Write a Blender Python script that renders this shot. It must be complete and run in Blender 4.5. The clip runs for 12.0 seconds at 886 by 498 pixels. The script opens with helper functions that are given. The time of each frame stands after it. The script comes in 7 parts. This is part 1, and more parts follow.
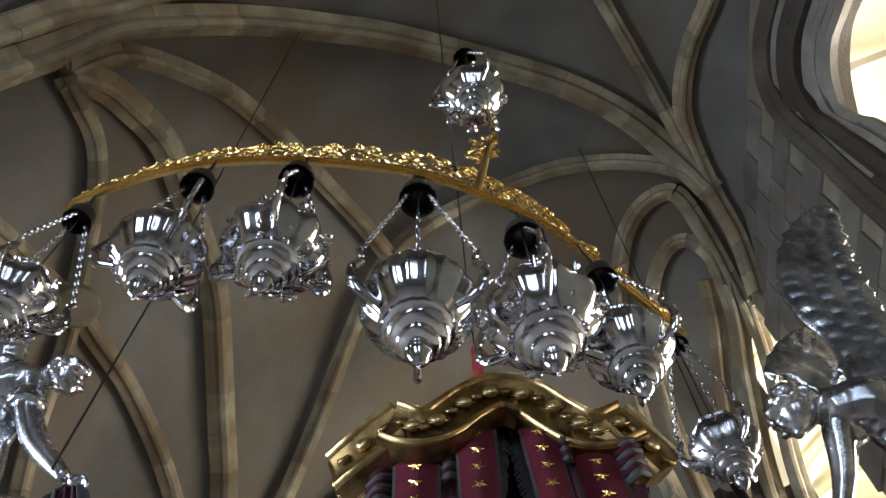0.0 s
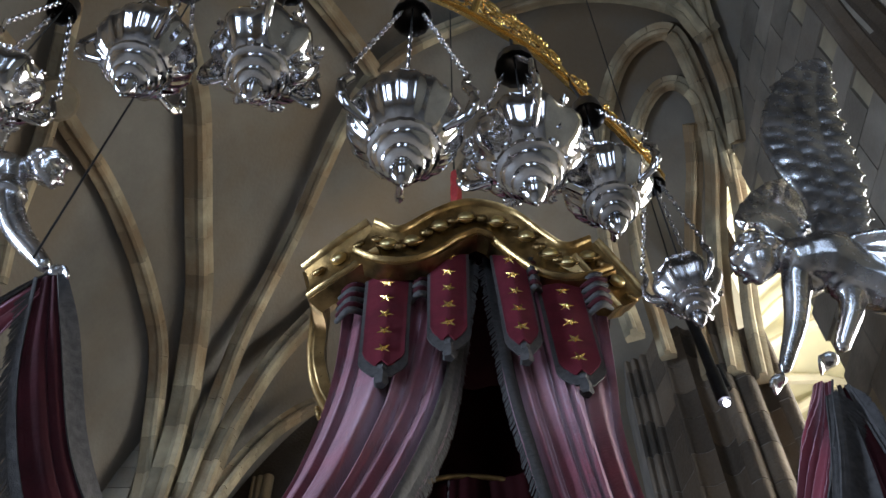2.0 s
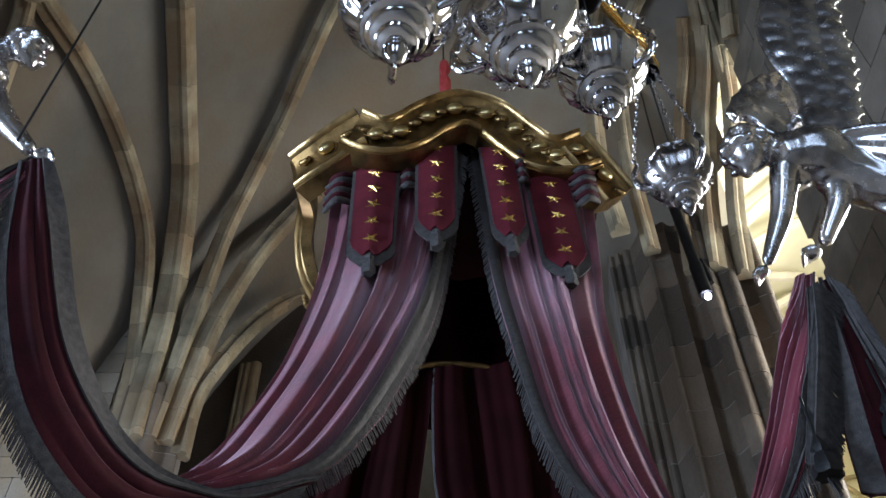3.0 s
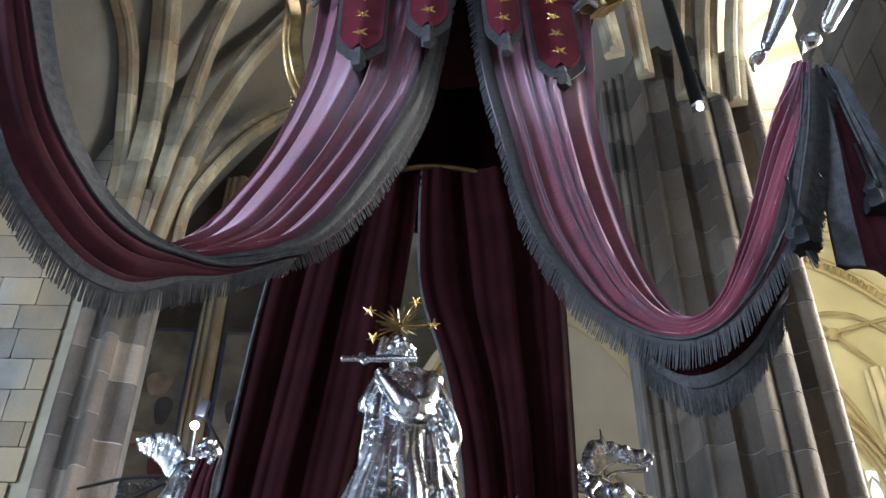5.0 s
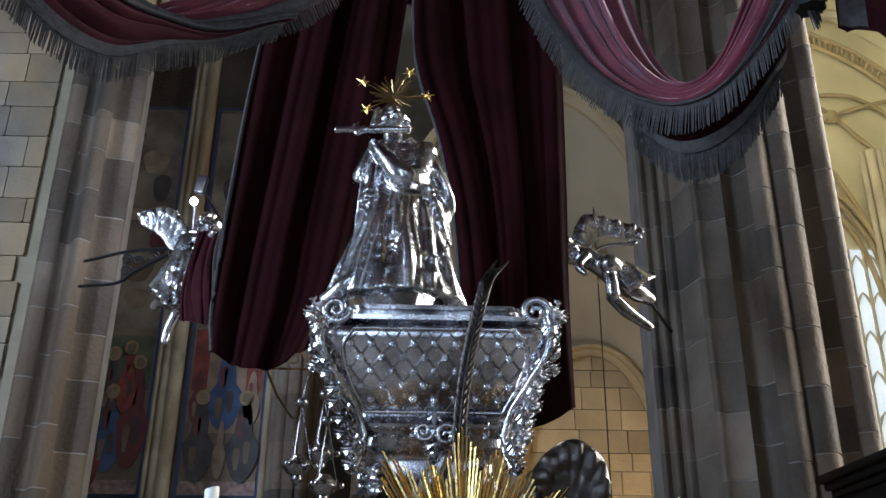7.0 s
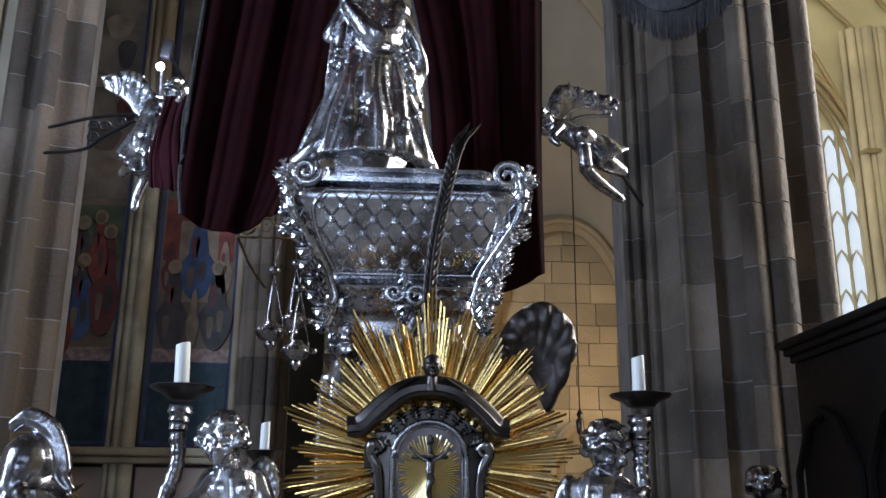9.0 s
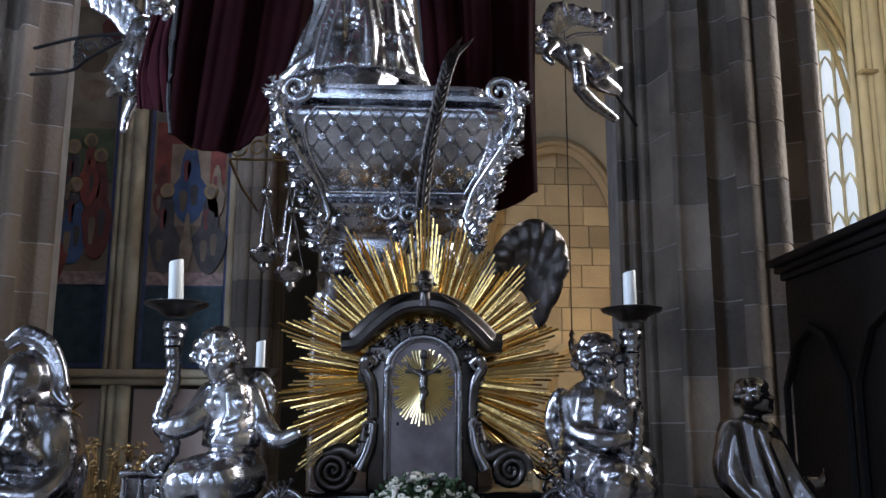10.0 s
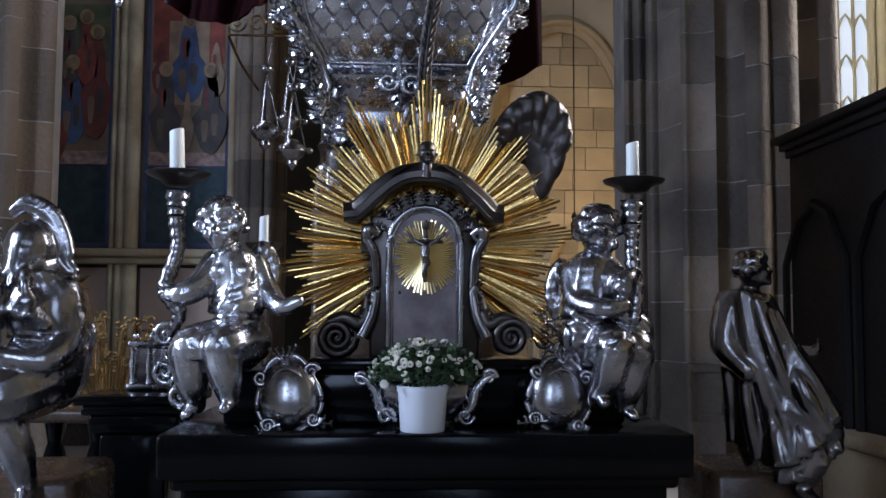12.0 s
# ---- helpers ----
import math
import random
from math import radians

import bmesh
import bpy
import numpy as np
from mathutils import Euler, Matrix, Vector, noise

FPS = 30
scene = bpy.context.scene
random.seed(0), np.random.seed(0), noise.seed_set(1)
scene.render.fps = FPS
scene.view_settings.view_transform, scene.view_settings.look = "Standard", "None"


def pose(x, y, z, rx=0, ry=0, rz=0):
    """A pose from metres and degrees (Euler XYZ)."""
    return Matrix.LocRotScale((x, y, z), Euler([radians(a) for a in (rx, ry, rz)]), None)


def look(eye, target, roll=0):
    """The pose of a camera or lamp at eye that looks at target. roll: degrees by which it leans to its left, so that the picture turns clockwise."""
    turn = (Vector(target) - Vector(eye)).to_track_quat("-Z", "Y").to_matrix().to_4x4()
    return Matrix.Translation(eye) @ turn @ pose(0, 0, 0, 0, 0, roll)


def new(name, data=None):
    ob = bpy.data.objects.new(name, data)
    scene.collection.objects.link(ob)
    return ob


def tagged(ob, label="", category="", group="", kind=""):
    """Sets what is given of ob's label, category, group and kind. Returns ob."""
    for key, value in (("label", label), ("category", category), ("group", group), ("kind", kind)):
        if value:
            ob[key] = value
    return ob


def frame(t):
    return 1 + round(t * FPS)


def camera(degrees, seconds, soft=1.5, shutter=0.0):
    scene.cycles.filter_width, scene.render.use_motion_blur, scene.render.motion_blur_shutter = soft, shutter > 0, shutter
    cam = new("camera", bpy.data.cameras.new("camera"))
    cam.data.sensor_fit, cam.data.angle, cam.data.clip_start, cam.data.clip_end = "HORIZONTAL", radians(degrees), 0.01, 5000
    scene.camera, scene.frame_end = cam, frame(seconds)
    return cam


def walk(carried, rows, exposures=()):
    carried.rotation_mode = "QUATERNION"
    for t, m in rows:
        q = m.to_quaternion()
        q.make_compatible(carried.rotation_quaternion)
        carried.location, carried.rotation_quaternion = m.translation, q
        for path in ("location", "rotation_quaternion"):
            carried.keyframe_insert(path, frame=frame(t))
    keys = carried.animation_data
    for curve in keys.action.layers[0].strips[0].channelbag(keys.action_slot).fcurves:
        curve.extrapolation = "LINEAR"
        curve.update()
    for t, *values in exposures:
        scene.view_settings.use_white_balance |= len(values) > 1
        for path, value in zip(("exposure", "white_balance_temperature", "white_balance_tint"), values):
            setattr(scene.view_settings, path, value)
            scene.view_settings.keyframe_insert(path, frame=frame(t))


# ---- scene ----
cam = camera(51.6, 12.0)
PATH = [
    (0, (-0.188, -0.425, 2.025), (-0.235, 0.434, 3.831), -3.4),
    (0.5, (-0.186, -0.433, 2.02), (-0.23, 0.459, 3.81), -2.1),
    (1, (-0.186, -0.45, 2.012), (-0.231, 0.521, 3.76), -0.4),
    (1.5, (-0.191, -0.449, 2.003), (-0.232, 0.639, 3.681), -0.1),
    (2, (-0.199, -0.44, 1.993), (-0.227, 0.748, 3.602), -0.3),
    (2.5, (-0.206, -0.435, 1.988), (-0.222, 0.82, 3.546), -0.3),
    (3, (-0.214, -0.419, 1.972), (-0.215, 0.945, 3.434), -0.5),
    (3.2, (-0.216, -0.415, 1.964), (-0.209, 0.99, 3.388), -0.3),
    (4.8, (-0.226, -0.233, 1.787), (-0.197, 1.342, 3.02), 0.8),
    (5, (-0.225, -0.228, 1.782), (-0.195, 1.372, 2.982), 0.6),
    (5.5, (-0.22, -0.219, 1.77), (-0.189, 1.439, 2.888), 0.7),
    (6, (-0.222, -0.201, 1.753), (-0.191, 1.541, 2.736), 0.6),
    (6.5, (-0.213, -0.194, 1.735), (-0.183, 1.597, 2.623), 1.0),
    (7, (-0.204, -0.191, 1.715), (-0.159, 1.643, 2.511), 0.5),
    (9, (-0.19, -0.139, 1.651), (-0.082, 1.781, 2.199), 0.5),
    (9.5, (-0.185, -0.129, 1.634), (-0.067, 1.811, 2.106), 0.3),
    (10, (-0.184, -0.127, 1.615), (-0.059, 1.83, 2.005), 0.1),
    (10.5, (-0.185, -0.13, 1.599), (-0.062, 1.838, 1.93), 0.3),
    (11, (-0.185, -0.13, 1.577), (-0.059, 1.851, 1.824), 0.7),
    (11.5, (-0.184, -0.12, 1.56), (-0.059, 1.867, 1.744), 0.6),
    (12, (-0.178, -0.117, 1.55), (-0.057, 1.874, 1.695), 0.3),
]
EXPOSURES = [(0, 0.42, 6250, 12), (1, 0.33, 6150, 12), (2.5, 0.30, 5950, 12), (3.2, 0.42, 5850, 12), (4.8, 0.93, 5750, 10), (5.5, 0.93, 5650, 10), (6, 0.72, 5700, 11), (6.5, 0.42, 5750, 11), (7, 0.24, 5800, 12), (9, 0.08, 5650, 15), (12, 0.06, 5600, 19)]
walk(cam, [(t, look(eye, target, roll)) for t, eye, target, roll in PATH], EXPOSURES)

# ---- world, windows' daylight ----
world = bpy.data.worlds.new("sky")
scene.world = world
world.use_nodes = True
sky = world.node_tree.nodes.new("ShaderNodeTexSky")
sky.sky_type, sky.sun_disc = "NISHITA", False
sky.sun_elevation, sky.sun_rotation = radians(35), radians(200)
world.node_tree.links.new(sky.outputs[0], world.node_tree.nodes["Background"].inputs[0])
world.node_tree.nodes["Background"].inputs[1].default_value = 0.1


def area_light(name, at, to, wide, high, watts, colour):
    """An area lamp that stands in for daylight; no window opening is built for it."""
    lamp = bpy.data.lights.new(name, "AREA")
    lamp.shape, lamp.size, lamp.size_y, lamp.energy, lamp.color = "RECTANGLE", wide, high, watts, colour
    ob = new(name, lamp)
    ob.matrix_world = look(at, to)
    return ob


COOL, WARM = (0.68, 0.83, 1.0), (1.0, 0.74, 0.40)
area_light("window_light_west", (-3.2, -8.8, 5.5), (-2.4, 4, 4.2), 1.5, 6.0, 290, COOL)
area_light("window_light_west_2", (1.6, -8.8, 5.5), (0.8, 4, 4.2), 1.5, 6.0, 110, COOL)
area_light("window_light_north", (-8.7, 1.0, 5.0), (0, 4.5, 4.5), 1.6, 5.0, 900, COOL)
area_light("window_light_nave", (13.7, 9, 9.5), (5, 10, 10), 10.0, 10.0, 6500, (1.0, 0.97, 0.86))
# added warm fill lamp, hidden behind the right pier to brighten the passage
area_light("passage_fill_light", (3.45, 12.0, 3.6), (1.9, 13.6, 4.8), 0.8, 3.2, 46, WARM)

# ---- materials ----


def material(name, colour, rough=0.6, metal=0.0, dark=0.6, scale=6.0, bump=0.15, fine=60.0, sheen=0.0, spec=0.5, spread=0.0, tint=None):
    """A surface with broad stains and fine grain; dark: how deep the stains go, on bright silver the painted
    reflections; spread: how far single pieces differ.
    """
    m = bpy.data.materials.new(name)
    m.use_nodes = True
    n, l = m.node_tree.nodes, m.node_tree.links
    b = n["Principled BSDF"]
    geo = n.new("ShaderNodeNewGeometry")
    broad, grain = n.new("ShaderNodeTexNoise"), n.new("ShaderNodeTexNoise")
    broad.inputs["Scale"].default_value, broad.inputs["Detail"].default_value = scale, 6
    grain.inputs["Scale"].default_value, grain.inputs["Detail"].default_value = fine, 3
    for t in (broad, grain):
        l.new(geo.outputs["Position"], t.inputs["Vector"])
    ramp = n.new("ShaderNodeValToRGB")
    ramp.color_ramp.elements[0].position, ramp.color_ramp.elements[1].position = 0.32, 0.68
    ramp.color_ramp.elements[0].color = (*[c * dark for c in colour], 1)
    ramp.color_ramp.elements[1].color = (*colour, 1)
    l.new(broad.outputs["Fac"], ramp.inputs[0])
    last = ramp.outputs[0]
    if tint:
        patch, edge, mix = n.new("ShaderNodeTexNoise"), n.new("ShaderNodeValToRGB"), n.new("ShaderNodeMix")
        patch.inputs["Scale"].default_value, patch.inputs["Detail"].default_value = scale * 0.55, 5
        shift = n.new("ShaderNodeMapping")
        shift.inputs["Location"].default_value, shift.inputs["Scale"].default_value = (7.3, 2.1, 4.4), (1, 1, 0.55)
        l.new(geo.outputs["Position"], shift.inputs["Vector"])
        l.new(shift.outputs[0], patch.inputs["Vector"])
        edge.color_ramp.elements[0].position, edge.color_ramp.elements[1].position = 0.42, 0.62
        l.new(patch.outputs["Fac"], edge.inputs[0])
        mix.data_type = "RGBA"
        l.new(edge.outputs[0], mix.inputs[0])
        l.new(last, mix.inputs[6])
        mix.inputs[7].default_value = (*tint, 1)
        last = mix.outputs[2]
    if spread:
        info, hsv, rng = n.new("ShaderNodeObjectInfo"), n.new("ShaderNodeHueSaturation"), n.new("ShaderNodeMapRange")
        rng.inputs[3].default_value, rng.inputs[4].default_value = 1 - spread, 1 + spread
        l.new(info.outputs["Random"], rng.inputs[0])
        l.new(rng.outputs[0], hsv.inputs["Value"])
        l.new(last, hsv.inputs["Color"])
        last = hsv.outputs[0]
    l.new(last, b.inputs["Base Color"])
    rr = n.new("ShaderNodeMapRange")
    rr.inputs[3].default_value, rr.inputs[4].default_value = max(0.03, rough * 0.75), min(1, rough * 1.3)
    l.new(grain.outputs["Fac"], rr.inputs[0])
    l.new(rr.outputs[0], b.inputs["Roughness"])
    b.inputs["Metallic"].default_value = metal
    b.inputs["Specular IOR Level"].default_value = spec
    if sheen:
        b.inputs["Sheen Weight"].default_value = sheen
        b.inputs["Sheen Roughness"].default_value = 0.45
        b.inputs["Sheen Tint"].default_value = (0.95, 0.72, 0.86, 1)
    if bump:
        add = n.new("ShaderNodeMath")
        l.new(broad.outputs["Fac"], add.inputs[0])
        l.new(grain.outputs["Fac"], add.inputs[1])
        bm_ = n.new("ShaderNodeBump")
        bm_.inputs["Strength"].default_value, bm_.inputs["Distance"].default_value = bump, 0.02
        l.new(add.outputs[0], bm_.inputs["Height"])
        l.new(bm_.outputs[0], b.inputs["Normal"])
    return m


def glow(name, colour, strength):
    m = bpy.data.materials.new(name)
    m.use_nodes = True
    b = m.node_tree.nodes["Principled BSDF"]
    b.inputs["Emission Color"].default_value, b.inputs["Emission Strength"].default_value = (*colour, 1), strength
    return m


STONE = material("sandstone", (0.25, 0.225, 0.185), 0.85, dark=0.42, scale=1.6, bump=0.5, fine=28, spread=0.3, tint=(0.30, 0.215, 0.12))
STONE_ARCADE = material("arcade_stone", (0.25, 0.22, 0.18), 0.85, dark=0.5, scale=1.4, bump=0.5, fine=24, spread=0.22, tint=(0.14, 0.115, 0.09))
STONE_GREY = material("grey_sandstone", (0.145, 0.113, 0.083), 0.85, dark=0.4, scale=1.2, bump=0.8, fine=22, spread=0.5, tint=(0.066, 0.044, 0.026))
STONE_RIB = material("rib_stone", (0.38, 0.32, 0.21), 0.85, dark=0.45, scale=2.4, bump=0.5, fine=25, spread=0.3, tint=(0.19, 0.13, 0.07))
STONE_WARM = material("warm_ashlar", (0.46, 0.34, 0.18), 0.85, dark=0.65, scale=1.2, bump=0.3, fine=30, spread=0.25)
PLASTER_WARM = material("warm_plaster", (0.38, 0.30, 0.19), 0.9, dark=0.75, scale=0.9, bump=0.25, fine=16)
MORTAR_PALE = material("pale_mortar", (0.22, 0.195, 0.17), 0.95, dark=0.6, scale=3, bump=0.3)
MORTAR = material("mortar", (0.30, 0.25, 0.17), 0.95, dark=0.7, scale=3, bump=0.3)
PLASTER = material("vault_plaster", (0.158, 0.142, 0.12), 0.9, dark=0.62, scale=0.9, bump=0.35, fine=16, tint=(0.13, 0.097, 0.062))
PLASTER_PALE = material("pale_plaster", (0.80, 0.75, 0.53), 0.9, dark=0.8, scale=0.5, bump=0.1)
STONE_PALE = material("pale_stone", (0.68, 0.62, 0.48), 0.85, dark=0.7, scale=0.8, bump=0.2, spread=0.1)
STONE_NAVE = material("nave_rib_stone", (0.56, 0.46, 0.28), 0.85, dark=0.7, scale=1.2, bump=0.2, spread=0.15)
FLOORING = material("floor_stone", (0.20, 0.18, 0.16), 0.5, dark=0.7, scale=2, bump=0.1, spread=0.2)
# dark patches in the two bright silvers imitate reflections of dark surroundings
SILVER = material("polished_silver", (0.76, 0.75, 0.78), 0.25, 1.0, dark=0.32, scale=5, bump=0.02, fine=30)
SILVER_LAMP = material("mirror_silver", (0.80, 0.79, 0.82), 0.13, 1.0, dark=0.45, scale=9, bump=0.05, fine=22)
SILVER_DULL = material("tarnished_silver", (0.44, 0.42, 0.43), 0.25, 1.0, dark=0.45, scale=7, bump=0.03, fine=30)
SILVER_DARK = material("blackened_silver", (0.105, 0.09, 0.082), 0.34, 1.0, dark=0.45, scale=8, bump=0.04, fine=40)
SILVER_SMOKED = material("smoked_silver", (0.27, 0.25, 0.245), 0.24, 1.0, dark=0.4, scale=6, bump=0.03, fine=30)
GOLD = material("gilt_metal", (0.86, 0.58, 0.20), 0.22, 1.0, dark=0.7, scale=9, bump=0.08)
GOLD_PALE = material("pale_gold", (0.85, 0.68, 0.34), 0.34, 1.0, dark=0.75, scale=9, bump=0.08)
GILT_BRIGHT = material("burnished_gilt", (0.42, 0.285, 0.125), 0.3, 1.0, dark=0.35, scale=7, bump=0.1)
GILT_WOOD = material("gilt_wood", (0.27, 0.165, 0.06), 0.4, 0.9, dark=0.28, scale=9, bump=0.25)
VELVET = material("red_velvet", (0.165, 0.028, 0.042), 0.8, dark=0.5, scale=5, bump=0.14, sheen=1.0, spec=0.15)
# the red velvet again, nearly black: shade under the canopy put into the colour
VELVET_SHADED = material("shaded_red_velvet", (0.017, 0.0028, 0.0036), 0.9, dark=0.6, scale=4, bump=0.1, spec=0.05)
# shaded copy of the red velvet for the parts turned from the light
VELVET_DIM = material("dim_red_velvet", (0.045, 0.006, 0.010), 0.85, dark=0.5, scale=5, bump=0.1, sheen=0.07, spec=0.15)
VELVET_RED = material("crimson_velvet", (0.105, 0.011, 0.020), 0.85, dark=0.7, scale=6, bump=0.1, sheen=0.04, spec=0.15)
PEWTER = material("dull_pewter", (0.24, 0.20, 0.20), 0.45, 0.85, dark=0.55, scale=10, bump=0.05)
BRAID = material("grey_braid", (0.066, 0.060, 0.060), 0.75, 0.15, dark=0.5, scale=30, bump=0.4, fine=160)
BLACK = material("black_marble", (0.0035, 0.0035, 0.004), 0.14, dark=0.5, scale=5, bump=0.015, spec=0.14)
DARK_WOOD = material("dark_wood", (0.007, 0.005, 0.0045), 0.6, dark=0.5, scale=4, bump=0.2, spec=0.2)
IRON = material("black_iron", (0.02, 0.02, 0.022), 0.5, 0.6, dark=0.6, scale=10, bump=0.1)
BROWN_MARBLE = material("brown_marble", (0.10, 0.06, 0.035), 0.25, dark=0.4, scale=7, bump=0.05)
WAX = material("white_wax", (0.82, 0.80, 0.74), 0.45, dark=0.93, scale=8, bump=0.05)
POT_WHITE = material("white_glazed_pot", (0.80, 0.81, 0.84), 0.35, dark=0.95, scale=5, bump=0.02)
LEAF = material("dark_green_leaf", (0.055, 0.10, 0.035), 0.5, dark=0.5, scale=20, bump=0.1)
PETAL = material("cream_petal", (0.80, 0.74, 0.62), 0.6, dark=0.8, scale=30, bump=0.05)
RED_SILK = material("red_silk", (0.35, 0.03, 0.03), 0.6, dark=0.6, scale=30, bump=0.2)
LAMP_ON = glow("lit_bulb", (0.85, 0.85, 1.0), 40)

# ---- small builders ----


def mesh_of(bm, mat, smooth=True, name="mesh"):
    me = bpy.data.meshes.new(name)
    bmesh.ops.recalc_face_normals(bm, faces=bm.faces)
    bm.to_mesh(me)
    bm.free()
    me.materials.append(mat)
    if smooth:
        me.shade_smooth()
        me.set_sharp_from_angle(angle=radians(50))
    return me


def part(name, bm, mat, parent=None, label="", smooth=True):
    ob = new(name, mesh_of(bm, mat, smooth, name))
    ob.parent = parent
    return tagged(ob, label)


def thing(name, at, label, category, group="", kind=""):
    ob = new(name)
    ob.location = at
    ob.empty_display_size = 0.1
    return tagged(ob, label, category, group, kind)


def under(parent):
    """Shift for building the parts of a thing in world places."""
    return Matrix.Translation(-parent.matrix_basis.translation)


def box(bm, c, s, rot=(0, 0, 0), bevel=0.0):
    r = bmesh.ops.create_cube(bm, size=1, matrix=pose(*c, *rot) @ Matrix.Diagonal((*s, 1)))
    if bevel:
        es = {e for v in r["verts"] for e in v.link_edges}
        bmesh.ops.bevel(bm, geom=list(es), offset=bevel, segments=2, affect="EDGES", profile=0.5)
    return r["verts"]


def ball(bm, c, r, rot=(0, 0, 0), u=14, v=9):
    r = (r, r, r) if isinstance(r, (int, float)) else r
    return bmesh.ops.create_uvsphere(bm, u_segments=u, v_segments=v, radius=1, matrix=pose(*c, *rot) @ Matrix.Diagonal((*r, 1)))["verts"]


def smooth_path(pts, n):
    """Catmull-Rom through pts, n points in all."""
    p = [np.array(q, float) for q in pts]
    p = [2 * p[0] - p[1]] + p + [2 * p[-1] - p[-2]]
    out = []
    for i in range(n):
        s = i / (n - 1) * (len(p) - 3)
        k = min(int(s), len(p) - 4)
        u = s - k
        a, b, c, d = p[k:k + 4]
        out.append(0.5 * (2 * b + (c - a) * u + (2 * a - 5 * b + 4 * c - d) * u * u + (3 * b - a - 3 * c + d) * u ** 3))
    return out


def tube(bm, pts, radii, seg=8, n=0, flat=1.0, up=(0, 0, 1)):
    """A round (or flattened) bar along pts; radii one number or one for each point."""
    if isinstance(radii, (int, float)):
        radii = [radii] * len(pts)
    if n:
        both = smooth_path([(*p, r) for p, r in zip(pts, radii)], n)
        pts, radii = [b[:3] for b in both], [max(0.0005, float(b[3])) for b in both]
    pts = [Vector(p) for p in pts]
    rings = []
    for i, p in enumerate(pts):
        t = (pts[min(i + 1, len(pts) - 1)] - pts[max(i - 1, 0)]).normalized()
        a = t.cross(Vector(up))
        if a.length < 0.05:
            a = t.cross(Vector((0.3, 1, 0.2)))
        a.normalize()
        b = t.cross(a)
        rings.append([bm.verts.new(p + radii[i] * (math.cos(q) * a + flat * math.sin(q) * b)) for q in (2 * math.pi * k / seg for k in range(seg))])
    for r0, r1 in zip(rings, rings[1:]):
        for k in range(seg):
            bm.faces.new((r0[k], r0[(k + 1) % seg], r1[(k + 1) % seg], r1[k]))
    bm.faces.new(rings[0])
    bm.faces.new(list(reversed(rings[-1])))


def lathe(bm, profile, seg=24, m=Matrix(), flute=0.0, lobes=0):
    """A turned body: profile of (radius, height); flute: depth of upright lobes."""
    rings = []
    for r, z in profile:
        ring = []
        for k in range(seg):
            q = 2 * math.pi * k / seg
            rr = max(r, 0.0004) * (1 + flute * math.cos(lobes * q))
            ring.append(bm.verts.new(m @ Vector((rr * math.cos(q), rr * math.sin(q), z))))
        rings.append(ring)
    for r0, r1 in zip(rings, rings[1:]):
        for k in range(seg):
            bm.faces.new((r0[k], r0[(k + 1) % seg], r1[(k + 1) % seg], r1[k]))
    bm.faces.new(list(reversed(rings[0])))
    bm.faces.new(rings[-1])


def sheet(bm, nu, nv, f, thick=0.0):
    """A surface f(u, v), u and v from 0 to 1; with thickness where given."""
    vs = [[bm.verts.new(f(i / nu, j / nv)) for j in range(nv + 1)] for i in range(nu + 1)]
    fs = [bm.faces.new((vs[i][j], vs[i + 1][j], vs[i + 1][j + 1], vs[i][j + 1])) for i in range(nu) for j in range(nv)]
    if thick:
        for f_ in fs:
            f_.normal_update()
        ws = []
        for i in range(nu + 1):
            row = []
            for j in range(nv + 1):
                vs[i][j].normal_update()
                row.append(bm.verts.new(vs[i][j].co - vs[i][j].normal * thick))
            ws.append(row)
        for i in range(nu):
            for j in range(nv):
                bm.faces.new((ws[i][j], ws[i][j + 1], ws[i + 1][j + 1], ws[i + 1][j]))
        for i in range(nu):
            bm.faces.new((vs[i][0], ws[i][0], ws[i + 1][0], vs[i + 1][0]))
            bm.faces.new((vs[i][nv], vs[i + 1][nv], ws[i + 1][nv], ws[i][nv]))
        for j in range(nv):
            bm.faces.new((vs[0][j], vs[0][j + 1], ws[0][j + 1], ws[0][j]))
            bm.faces.new((vs[nu][j], ws[nu][j], ws[nu][j + 1], vs[nu][j + 1]))


def sweep(bm, pts, profile, side=None, n=0, closed=True):
    """A moulding: profile of (out, up) carried along pts; side(i, t): the direction that 'out' takes."""
    if n:
        pts = smooth_path(pts, n)
    pts = [Vector(p) for p in pts]
    rings = []
    for i, p in enumerate(pts):
        t = (pts[min(i + 1, len(pts) - 1)] - pts[max(i - 1, 0)]).normalized()
        o = side(i / (len(pts) - 1), t)
        o = (o - t * o.dot(t)).normalized()
        w = t.cross(o).normalized()
        rings.append([bm.verts.new(p + o * a + w * b) for a, b in profile])
    m = len(profile)
    for r0, r1 in zip(rings, rings[1:]):
        for k in range(m if closed else m - 1):
            bm.faces.new((r0[k], r0[(k + 1) % m], r1[(k + 1) % m], r1[k]))
    if closed:
        bm.faces.new(rings[0])
        bm.faces.new(list(reversed(rings[-1])))


def piece(name, me, m, parent):
    ob = new(name, me)
    ob.parent = parent
    ob.matrix_basis = m
    return ob


def slab_piece(mat, bevel=0.02):
    """A unit block with soft edges."""
    bm = bmesh.new()
    box(bm, (0, 0, 0), (1, 1, 1))
    bmesh.ops.bevel(bm, geom=list(bm.edges), offset=bevel, segments=1, affect="EDGES")
    return mesh_of(bm, mat, False)


